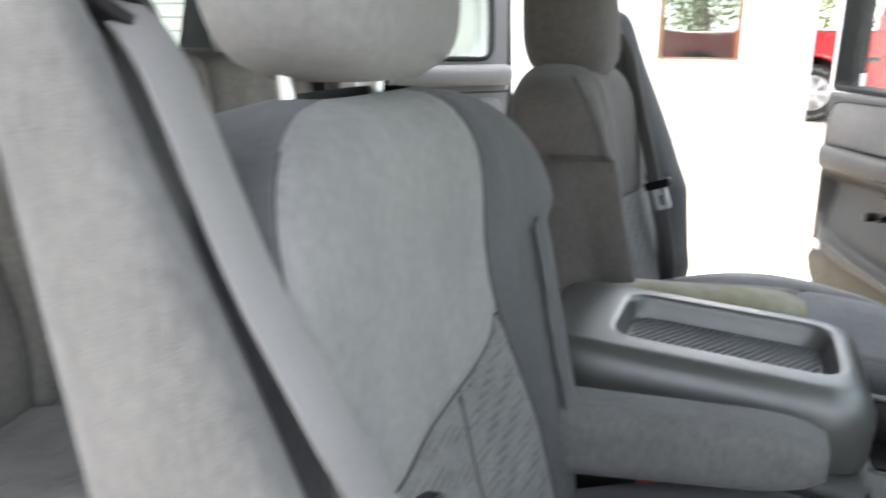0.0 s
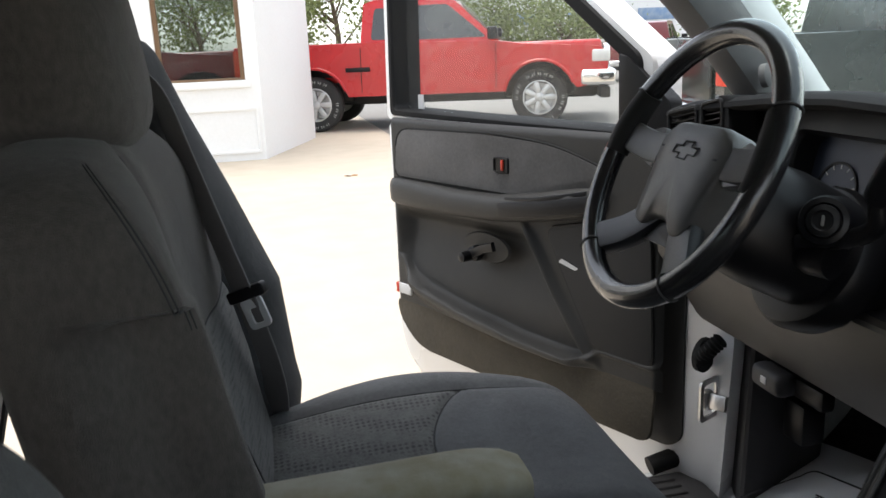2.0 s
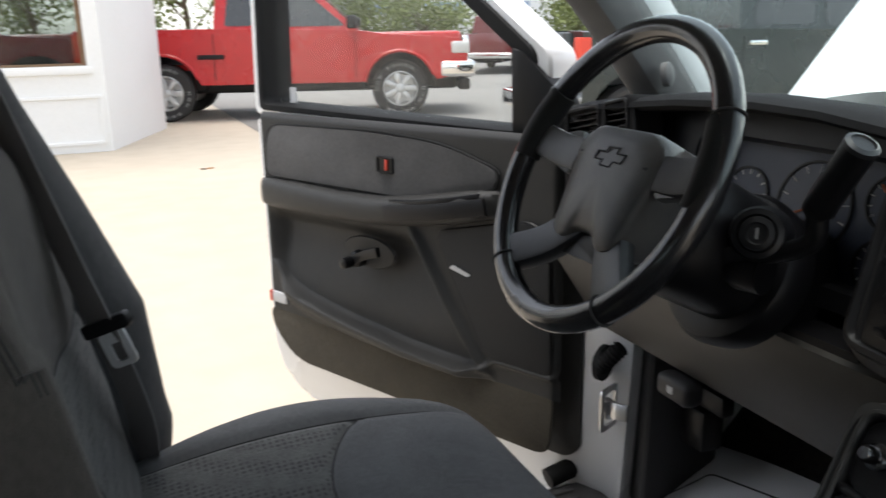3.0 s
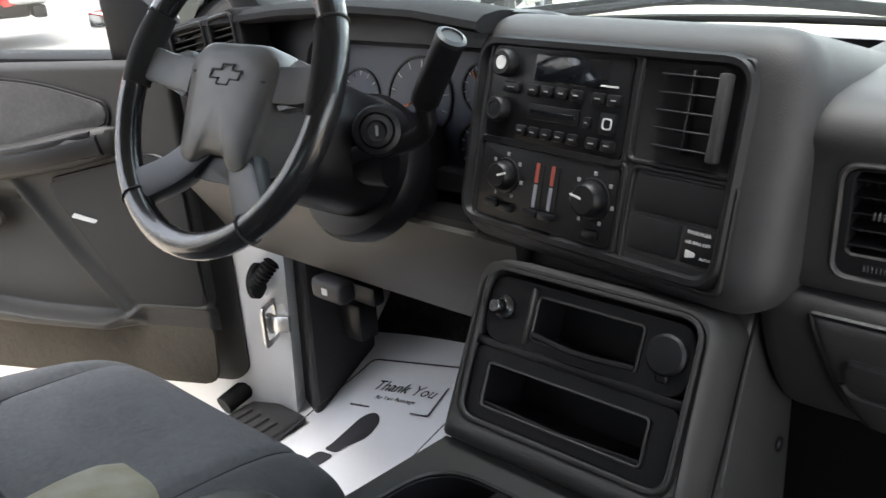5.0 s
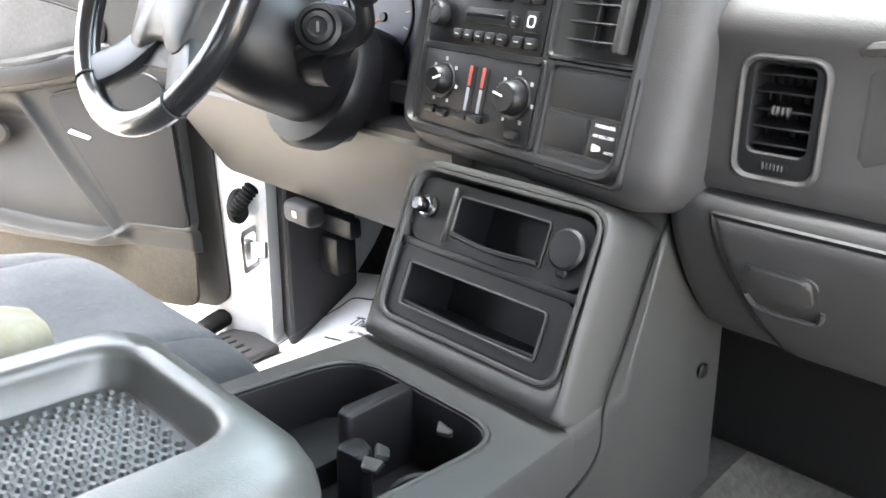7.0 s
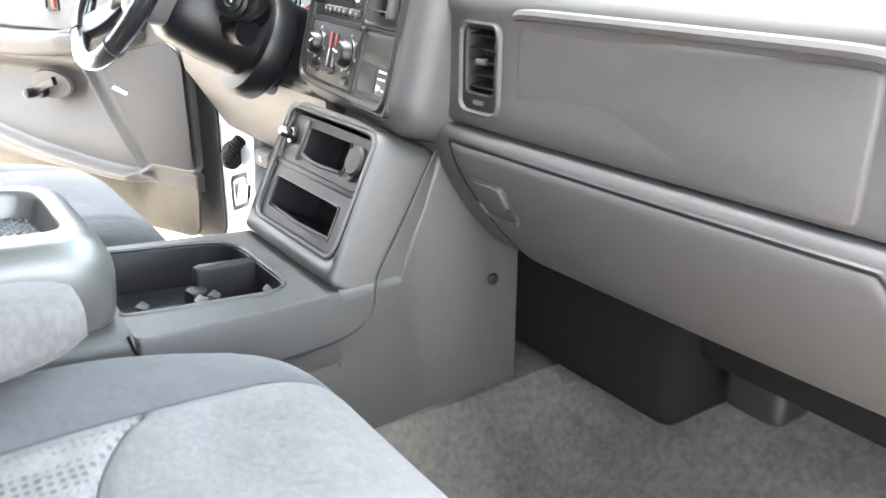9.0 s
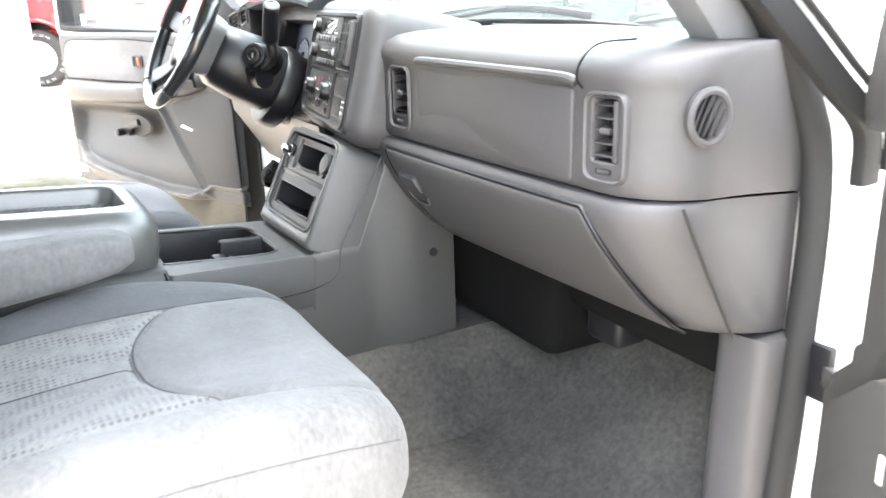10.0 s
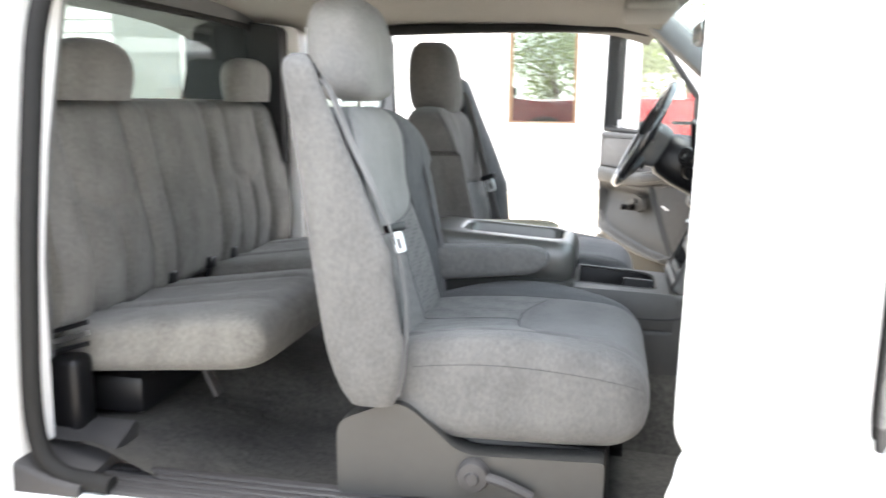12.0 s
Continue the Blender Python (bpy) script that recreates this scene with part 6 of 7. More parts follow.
    # dark underside: heater case and duct in the footwell, both blackened for its shade
    part("shaded_heater_case", rbox((0.40, -0.43, 0.700), (0.80, 0.12, 1.06), 0.03, 3), UNLIT, dash)
    part("shaded_heater_case", rbox((0.44, -0.80, 0.80), (0.80, -0.41, 1.06), 0.03, 3), UNLIT, dash)
    part("air_duct", rbox((0.455, -0.55, 0.752), (0.53, -0.46, 0.86), 0.015, 3), DARK, dash, "air duct darkened for the footwell's shade")
    part("firewall", rbox((0.78, -0.80, 0.55), (0.84, 0.80, 1.16), 0.01), BLACK, dash)
    # added plate, out of view: keeps daylight from above out of the footwell
    part("light_stop", rbox((0.46, -0.80, 1.075), (0.79, 0.80, 1.09), 0.003, 1), BLACK, dash)


passenger_details()


# ---- driver side: cluster, vent, pedals, lamp switch ----
def cluster():
    root = thing("instrument_cluster", (0.29, 0.39, 1.2), "instrument cluster with blue-grey gauges and orange needles", "instrument cluster")
    m = axes((0.300, 0.375, 1.215), (0, -1, 0), (0.22, 0, 1))
    part("face", slab(rr(0.36, 0.150, 0.03, 6), -0.01, 0.0, m), GAUGE, root, "blue-grey gauge face")
    part("shroud", frame_ring(rr(0.60, 0.235, 0.05, 6, -0.045, 0.01), rr(0.36, 0.150, 0.03, 6), -0.005, 0.045, m, 0.01, 0.02), BLACK, root)
    for x, y, r, a in ((-0.118, 0.0, 0.042, 200), (0.0, 0.006, 0.060, 205), (0.108, 0.030, 0.034, 130), (0.112, -0.046, 0.034, 100), (-0.045, -0.05, 0.02, 90)):
        part("gauge_ring", lathe([(r, 0.0), (r, 0.003), (r - 0.003, 0.003), (r - 0.003, 0.0)], on(m, x, y), 32), DARK, root)
        part("dial_plate", lathe([(r - 0.003, 0.0), (r - 0.004, 0.0012), (0.001, 0.0012)], on(m, x, y), 32), GAUGE, root)
        for k in range(11):
            q = radians(220 - 26 * k)
            part("tick", rbox((r * 0.74, -0.0008, 0.001), (r * 0.90, 0.0008, 0.002), 0.0002, 1, on(m, x, y) @ Matrix.Rotation(q, 4, "Z")), PRINT, root)
        part("needle", rbox((-0.006, -0.0012, 0.002), (r * 0.8, 0.0012, 0.0034), 0.0004, 1, on(m, x, y) @ Matrix.Rotation(radians(a), 4, "Z")), NEEDLE, root, "orange needle")
        part("needle_cap", lathe([(0.007, 0.001), (0.006, 0.005), (0.001, 0.005)], on(m, x, y), 14), BLACK, root)
    vm = DRIVER_VENT
    v = thing("driver_air_vent", (0.213, 0.743, 1.302), "black louvred air vent beside the cluster", "air vent", "air vents")
    for x, w in ((-0.043, 0.092), (0.055, 0.056)):
        part("bezel", frame_ring(rr(w + 0.012, 0.054, 0.013, 5, x), rr(w, 0.042, 0.009, 5, x), -0.004, 0.004, vm, 0.002), DARK, v)
        part("recess", slab(rr(w, 0.042, 0.009, 4, x), -0.030, -0.026, vm), BLACK, v)
        for k in range(4):
            y = -0.015 + 0.010 * k
            part("louvre", rbox((x - w / 2, y - 0.001, -0.020), (x + w / 2, y + 0.001, -0.002), 0.0005, 1, vm), BLACK, v)


GAUGE = surface("gauge_face", (0.045, 0.055, 0.085), (0.034, 0.042, 0.066), 20, 0.4)
NEEDLE = surface("orange_needle", (0.75, 0.16, 0.03), None, 20, 0.5)
cluster()


def footwell():
    kick = thing("door_check", (0.28, 0.781, 0.762), "steel door check arm on the hinge post", "door check")
    part("bracket", frame_ring(rr(0.060, 0.085, 0.012, 4), rr(0.040, 0.065, 0.010, 4), 0.0, 0.006, axes((0.285, 0.781, 0.762), (-0.9, -0.44, 0), (0, 0, 1)), 0.002), STEEL, kick)
    part("arm", tube(smooth_path([(0.284, 0.770, 0.765), (0.274, 0.752, 0.772), (0.285, 0.725, 0.775)], 3), 0, flat=(0.010, 0.030)), STEEL, kick)
    part("roller", rbox((0.268, 0.766, 0.745), (0.287, 0.788, 0.785), 0.006), STEEL, kick)
    g = thing("wiring_boot", (0.275, 0.793, 0.848), "black ribbed rubber wiring boot at the hinge post", "wiring boot")
    part("grommet", lathe([(0.034, 0.0), (0.034, 0.010), (0.024, 0.016), (0.016, 0.016)], axes((0.281, 0.793, 0.848), (-0.9, -0.44, 0), (0, 0, 1)), 20), RUBBER, g)
    pts = smooth_path([(0.276, 0.791, 0.848), (0.262, 0.780, 0.852), (0.268, 0.762, 0.872), (0.285, 0.750, 0.895)], 8)
    part("bellows", tube(pts, [0.013 + 0.0035 * (i % 2) for i in range(len(pts))], 10), RUBBER, g)
    br = thing("parking_brake_release", (0.285, 0.62, 0.885), "grey brake release handle under the dash", "handle")
    part("handle", rbox((0.262, 0.545, 0.865), (0.30, 0.625, 0.905), 0.012, 3), DASH, br)
    part("print", rbox((0.2605, 0.578, 0.880), (0.2625, 0.592, 0.892), 0.0004, 1), PRINT, br)
    pk = thing("parking_brake_pedal", (0.42, 0.66, 0.80), "black parking brake pedal on its arm", "pedal")
    part("arm", tube([(0.47, 0.70, 0.93), (0.44, 0.69, 0.82)], 0, flat=(0.03, 0.012)), BLACK, pk)
    part("pad", rbox((0.405, 0.62, 0.785), (0.435, 0.72, 0.825), 0.008, 2), BLACK, pk)
    part("box", rbox((0.40, 0.66, 0.70), (0.45, 0.72, 0.78), 0.008, 2), BLACK, pk)
    bp = thing("brake_pedal", (0.50, 0.33, 0.72), "black ribbed brake pedal", "pedal")
    part("arm", tube(smooth_path([(0.66, 0.36, 0.98), (0.58, 0.36, 0.82), (0.51, 0.36, 0.735)], 4), 0, flat=(0.012, 0.03)), BLACK, bp)
    pm = axes((0.50, 0.36, 0.725), (0, -1, 0), (0.5, 0, 0.86))
    pad = part("pad", slab(rr(0.13, 0.06, 0.012, 4), -0.004, 0.010, pm, 0.004), RUBBER, bp)
    for k in range(6):
        part("rib", rbox((-0.055 + 0.021 * k - 0.004, -0.024, 0.009), (-0.055 + 0.021 * k + 0.004, 0.024, 0.013), 0.001, 1, pm), RUBBER, pad)
    gp = thing("gas_pedal", (0.52, 0.19, 0.66), "black ribbed gas pedal", "pedal")
    gm = axes((0.52, 0.215, 0.68), (0, -1, 0), (0.6, 0, 0.8))
    pad = part("pad", slab(rr(0.055, 0.13, 0.012, 4), -0.004, 0.008, gm, 0.003), RUBBER, gp)
    for k in range(7):
        part("rib", rbox((-0.022, -0.05 + 0.016 * k, 0.007), (0.022, -0.046 + 0.016 * k, 0.011), 0.001, 1, gm), RUBBER, pad)
    # paper floor mat with print
    mat = thing("paper_floor_mat", (0.30, 0.52, 0.53), "white paper floor mat with printed thanks and shoe mark", "floor mat")

    def place(u, v, up=0.0):
        """u towards the passenger side, v towards the front; the mat climbs the toe board."""
        x, y = 0.12 + v + 0.2 * u, 0.60 - u
        z = 0.548 + 0.006 * math.sin(u * 11 + v * 5) + 0.35 * max(0, u - 0.10) + max(0, x - 0.33) * 0.46
        return Vector((x, y, z + up))

    rows = [[place(-0.20 + 0.40 * i / 16, 0.44 * k / 20) for i in range(17)] for k in range(21)]
    bm = loft([r + [p + Vector((0, 0, -0.0015)) for p in r[::-1]] for r in rows])
    part("sheet", bm, PAPER, mat)

    def draped(bm, up):
        for v in bm.verts:
            v.co = place(v.co.x, v.co.y, up + v.co.z)
        return bm

    part("border", draped(frame_ring(rr(0.285, 0.40, 0.022, 8, 0.025, 0.175), rr(0.279, 0.394, 0.020, 8, 0.025, 0.175), 0.0, 0.0006), 0.0012), INK, mat, "black border line")
    part("lettering", draped(text_bm("Thank You", 0.031, Matrix.Translation((0.006, 0.316, 0)), 0.0002, shear=0.35), 0.0014), INK, mat, "black script lettering")
    part("lettering", draped(text_bm("For Your Patronage", 0.011, Matrix.Translation((0.002, 0.291, 0)), 0.0002, shear=0.35), 0.0014), INK, mat, "small black script lettering")
    part("border", draped(rbox((-0.085, 0.268, 0), (0.092, 0.2715, 0.0006), 0.0001, 1), 0.0012), INK, mat)
    part("border", draped(rbox((0.0885, 0.268, 0), (0.092, 0.335, 0.0006), 0.0001, 1), 0.0012), INK, mat)
    sole = rounded([(-0.034, 0.11), (0.0, 0.135), (0.034, 0.11), (0.036, 0.06), (0.020, 0.0), (0.022, -0.03), (-0.022, -0.03), (-0.022, 0.0), (-0.038, 0.06)], 0.022, 4)
    heel = rounded([(-0.026, -0.04), (0.026, -0.04), (0.026, -0.10), (-0.026, -0.10)], 0.016, 4)
    sm = Matrix.Translation((-0.022, 0.165, 0)) @ Matrix.Rotation(radians(-4), 4, "Z") @ Matrix.Scale(0.72, 4)
    part("shoe_mark", draped(slab(sole, 0, 0.0006, sm), 0.0012), INK, mat, "printed black shoe mark")
    part("shoe_mark", draped(slab(heel, 0, 0.0006, sm), 0.0012), INK, mat, "printed black shoe mark")


footwell()


# ---- door hardware ----
def driver_door_details():
    root, m = DRIVER_DOOR, DM

    def P(bm):
        bm.transform(m)
        return bm

    part("lock_bezel", P(frame_ring(rr(0.050, 0.036, 0.006, 4, 0.449, 1.172), rr(0.040, 0.028, 0.004, 4, 0.449, 1.172), 0.01, 0.0275, None, 0.002)), BLACK, root)
    part("lock_recess", P(slab(rr(0.040, 0.028, 0.004, 3, 0.449, 1.172), 0.014, 0.0238)), BLACK, root)
    part("lock_lever", P(rbox((0.440, 1.160, 0.020), (0.447, 1.184, 0.0285), 0.002)), ORANGE, root, "red lock lever")
    # window crank and its cup
    part("crank_cup", P(lathe([(0.075, 0.0), (0.070, 0.006), (0.045, 0.004), (0.001, 0.003)], Matrix.Translation((0.530, 0.962, 0.001)) @ Matrix.Diagonal((1.15, 0.50, 1, 1)), 28)), DOORTRIM, root)
    part("crank_hub", P(lathe([(0.020, 0.0), (0.019, 0.016), (0.012, 0.022), (0.001, 0.022)], Matrix.Translation((0.556, 0.945, 0.010)), 22)), BLACK, root, "black crank hub")
    part("crank_arm", P(tube([(0.556, 0.945, 0.034), (0.50, 0.970, 0.040), (0.465, 0.980, 0.040)], 0, flat=(0.022, 0.012), up=(0, 0, 1))), BLACK, root)
    part("crank_knob", P(lathe([(0.010, 0.0), (0.013, 0.010), (0.012, 0.034), (0.001, 0.038)], Matrix.Translation((0.556, 0.943, 0.03)), 18)), BLACK, root)
    r = part("reflector", P(slab(rr(0.066, 0.028, 0.004, 3, 0.862, 0.790), 0.008, 0.0225, None, 0.002)), PRINT, root, "white and red door reflector")
    part("red_end", P(rbox((0.883, 0.776, 0.014), (0.8952, 0.804, 0.0238), 0.001, 1)), ORANGE, r)
    part("badge", P(slab(rounded([(0.262, 0.985), (0.215, 0.972), (0.222, 0.966), (0.270, 0.977)], 0.002, 2), 0.022, 0.0265)), PRINT, root, "small bright speaker badge")
    # black pull grip let into the armrest, with a finger slot along its top
    part("pull_grip", P(tube(smooth_path([(0.455, 1.074, 0.040), (0.40, 1.080, 0.049), (0.28, 1.098, 0.048), (0.165, 1.120, 0.034)], 5), 0, flat=(0.036, 0.026), up=(0, 0, 1))), DARK, root, "dark pull grip")
    part("pull_recess", P(tube(smooth_path([(0.41, 1.100, 0.048), (0.34, 1.108, 0.052), (0.26, 1.122, 0.050), (0.18, 1.138, 0.038)], 5), 0, flat=(0.012, 0.010), up=(0, 0, 1))), BLACK, root)
    part("door_lip", P(tube([(0.935, 0.66, -0.050), (0.945, 1.0, -0.050), (0.942, 1.24, -0.050)], 0.009, 8)), RUBBER, root)


def passenger_door_details():
    root, m = PASS_DOOR, PM

    def P(bm):
        bm.transform(m)
        return bm

    # armrest: a long rounded box, its top a plate with switches, then the pull cup
    rows = []
    for u, top, out, low in ((0.16, 1.085, 0.030, 1.05), (0.19, 1.100, 0.062, 1.01), (0.24, 1.106, 0.080, 0.98), (0.33, 1.100, 0.088, 0.965), (0.44, 1.086, 0.092, 0.96), (0.62, 1.075, 0.094, 0.96), (0.85, 1.078, 0.090, 0.965), (0.93, 1.08, 0.070, 0.98), (0.955, 1.07, 0.03, 1.01)):
        o = rounded([(0.0, low - 0.05), (out * 0.75, low), (out, (low + top) / 2), (out, top), (0.0, top)], [0.0, 0.03, 0.03, 0.018, 0.0], 4)
        rows.append([Vector((u, p[1], p[0])) for p in o])
    # armrest, plate and cup rim: trim plastic darkened in colour to offset skylight
    part("armrest", P(loft(rows)), DARK, root, "grey plastic armrest, drawn dark against the open sky's light")
    tilt = Matrix.Translation((0.315, 1.1035, 0.044)) @ Matrix.Rotation(radians(-3.5), 4, "Z") @ Matrix.Rotation(radians(-90), 4, "X")
    sw = part("switch_plate", P(slab(rounded([(-0.135, -0.012), (-0.10, -0.036), (0.115, -0.040), (0.12, 0.036), (-0.08, 0.034), (-0.135, 0.01)], [0.02, 0.03, 0.012, 0.012, 0.03, 0.02], 5), 0, 0.005, tilt, 0.003)), DARK, root, "switch plate drawn dark against the open sky's light")
    part("switch_bezel", P(slab(rr(0.036, 0.030, 0.005, 4, 0.0, 0.002), 0.003, 0.007, tilt, 0.002)), BLACK, sw)
    part("window_switch", P(slab(rr(0.022, 0.022, 0.005, 4, 0.0, 0.002), 0.006, 0.013, tilt, 0.004)), BLACK, sw)
    part("slot", P(slab(rr(0.022, 0.064, 0.008, 4, 0.042, 0.0), 0.003, 0.006, tilt, 0.001)), BLACK, sw)
    part("lock_switch", P(slab(rr(0.016, 0.050, 0.006, 4, 0.042, 0.0), 0.005, 0.012, tilt, 0.004)), BLACK, sw, "black lock switch")
    part("pull_cup", P(slab(rounded([(-0.085, -0.022), (0.085, -0.026), (0.085, 0.030), (-0.085, 0.026)], 0.022, 5), -0.004, 0.0035, Matrix.Translation((0.55, 1.0765, 0.045)) @ Matrix.Rotation(radians(-90), 4, "X"), 0.002)), BLACK, root, "dark pull cup")
    part("cup_rim", P(tube([Vector((0.55 + p[0], 1.079, 0.045 + p[1])) for p in rounded([(-0.09, -0.027), (0.09, -0.031), (0.09, 0.035), (-0.09, 0.031)], 0.026, 5)], 0.004, 6, closed=True)), DARK, root)
    part("speaker_grille", P(slab(rounded([(-0.115, 0.68), (0.13, 0.68), (0.20, 0.74), (0.10, 0.93), (0.02, 0.955), (-0.105, 0.85)], 0.035, 5), 0.008, 0.026, None, 0.010, 3)), DOORTRIM, root, "grey speaker panel")
    part("edge_line", P(tube(smooth_path([(0.13, 0.685, 0.026), (0.17, 0.80, 0.026), (0.10, 0.935, 0.026), (0.02, 0.965, 0.022)], 5), 0.004, 6)), BLACK, root)
    part("badge", P(rbox((0.028, 0.825, 0.025), (0.036, 0.860, 0.0285), 0.001, 1)), PRINT, root, "small bright badge")
    part("map_pocket", P(slab(rounded([(0.93, 0.86), (0.90, 0.78), (0.34, 0.74), (0.22, 0.765), (0.24, 0.81), (0.40, 0.79), (0.84, 0.83)], 0.02, 4), 0.005, 0.05, None, 0.012)), DOORTRIM, root)
    part("side_moulding", P(rbox((0.0, 0.70, -0.088), (1.04, 0.79, -0.070), 0.006, 2)), DASH, root, "grey side moulding")


driver_door_details()
passenger_door_details()


# ---- rear doors ----
def rear_door(s, hinge, way, label):
    """A rear cab door swung open on its rear hinge. u runs to the free edge, w looks into the cab."""
    d = Vector((way[0], way[1], 0)).normalized()
    w = Vector((d.y, -d.x, 0)) * s
    m = Matrix.Translation((hinge[0], hinge[1], 0)) @ Matrix((d, Vector((0, 0, 1)), w)).transposed().to_4x4()
    root = thing("rear_door", tuple(m @ Vector((0.2, 0.6, 0))), label, "car door", "open rear doors")

    def P(bm):
        bm.transform(m)
        return bm

    o = rounded([(0.0, 0.54), (0.36, 0.54), (0.455, 0.80), (0.465, 1.22), (0.445, 1.68), (0.10, 1.68), (0.0, 1.28)], [0.03, 0.06, 0.06, 0.04, 0.06, 0.06, 0.05], 5)
    hole = rounded([(0.075, 1.36), (0.23, 1.352), (0.385, 1.35), (0.385, 1.46), (0.375, 1.615), (0.15, 1.615), (0.09, 1.46)], [0.03, 0.03, 0.04, 0.05, 0.04, 0.04, 0.05], 5)
    part("shell", P(frame_ring(o, hole, -0.10, -0.020, None, 0.010)), WHITE, root, "white door shell")
    inner = [p + (Vector((0.23, 1.1)) - p).normalized() * 0.016 for p in o]
    part("trim", P(frame_ring(inner, hole, -0.022, 0.0, None, 0.008)), PILLAR, root, "grey plastic rear door trim")
    part("pane", P(slab(hole, -0.064, -0.060)), TINTED, root, "tinted quarter window")
    part("window_seal", P(tube([Vector((p[0], p[1], 0.002)) for p in hole], 0.007, 6, closed=True)), RUBBER, root)
    part("ledge", P(rbox((0.04, 1.275, -0.004), (0.445, 1.335, 0.045), 0.022, 4)), PILLAR, root, "rounded ledge below the window")
    part("panel", P(slab(rounded([(0.05, 0.92), (0.42, 0.92), (0.42, 1.235), (0.05, 1.235)], 0.03, 4), -0.002, 0.012, None, 0.006)), PILLAR, root)
    part("joint", P(tube([Vector((0.05, 1.255, 0.003)), Vector((0.44, 1.255, 0.003))], 0.003, 5)), BLACK, root)
    part("pull", P(join(tube(smooth_path([(0.12, 1.09, 0.012), (0.16, 1.10, 0.045), (0.30, 1.10, 0.050), (0.38, 1.09, 0.040), (0.41, 1.075, 0.012)], 5), 0.016, 10), rbox((0.10, 1.02, 0.006), (0.42, 1.085, 0.030), 0.012, 3))), PILLAR, root, "grey pull handle ledge")
    part("latch_handle", P(rbox((0.445, 1.16, -0.05), (0.470, 1.26, -0.005), 0.008, 2)), BLACK, root, "black latch handle on the free edge")
    part("latch_hook", P(rbox((0.40, 1.655, -0.06), (0.455, 1.70, -0.01), 0.008, 2)), BLACK, root, "black latch at the top of the door")
    part("edge_seal", P(tube([Vector((p[0], p[1], -0.012)) for p in o], 0.008, 6, closed=True)), RUBBER, root)


rear_door(1, (-1.36, 0.945), (0.62, 0.78), "rear cab door standing half open with grey inner trim")
rear_door(-1, (-1.345, -0.955), (-0.2, -0.98), "rear cab door swung wide open with grey inner trim")


def rear_belts():
    b = thing("rear_seat_belt", (-1.36, 0.70, 1.1), "black rear seat belt on the corner post", "seat belt", "rear seat belts")
    part("webbing", tube(smooth_path([(-1.40, 0.715, 1.60), (-1.385, 0.71, 1.40), (-1.37, 0.70, 1.15)], 4), 0, flat=(0.004, 0.05), up=(1, 0.2, 0)), BLACK, b)
    part("retractor", rbox((-1.43, 0.69, 1.50), (-1.36, 0.76, 1.56), 0.012, 3), BLACK, b)
    for y, z in ((-0.20, 0.885), (0.04, 0.885), (0.20, 0.89)):
        k = thing("rear_buckle", (-1.36, y, z), "black belt buckle lying in the bench crease", "belt buckle", "rear belt buckles")
        part("buckle", rbox((-1.375, y - 0.018, z - 0.025), (-1.345, y + 0.016, z + 0.012), 0.006, 3), BLACK, k)
        part("stalk", tube([(-1.375, y, z - 0.06), (-1.36, y, z - 0.02)], 0, flat=(0.026, 0.010)), BLACK, k)
    k = thing("outer_belt_anchor", (-1.30, -0.70, 0.85), "dark belt stalks beside the bench end", "belt anchor")
    for z in (0.86, 0.885, 0.835):
        part("stalk", tube([(-1.37, -0.70, z - 0.03), (-1.28, -0.715, z)], 0, flat=(0.016, 0.012)), STEEL if z == 0.86 else BLACK, k)
    part("cover", rbox((-1.38, -0.735, 0.60), (-1.30, -0.66, 0.80), 0.02, 3), BLACK, k)


rear_belts()


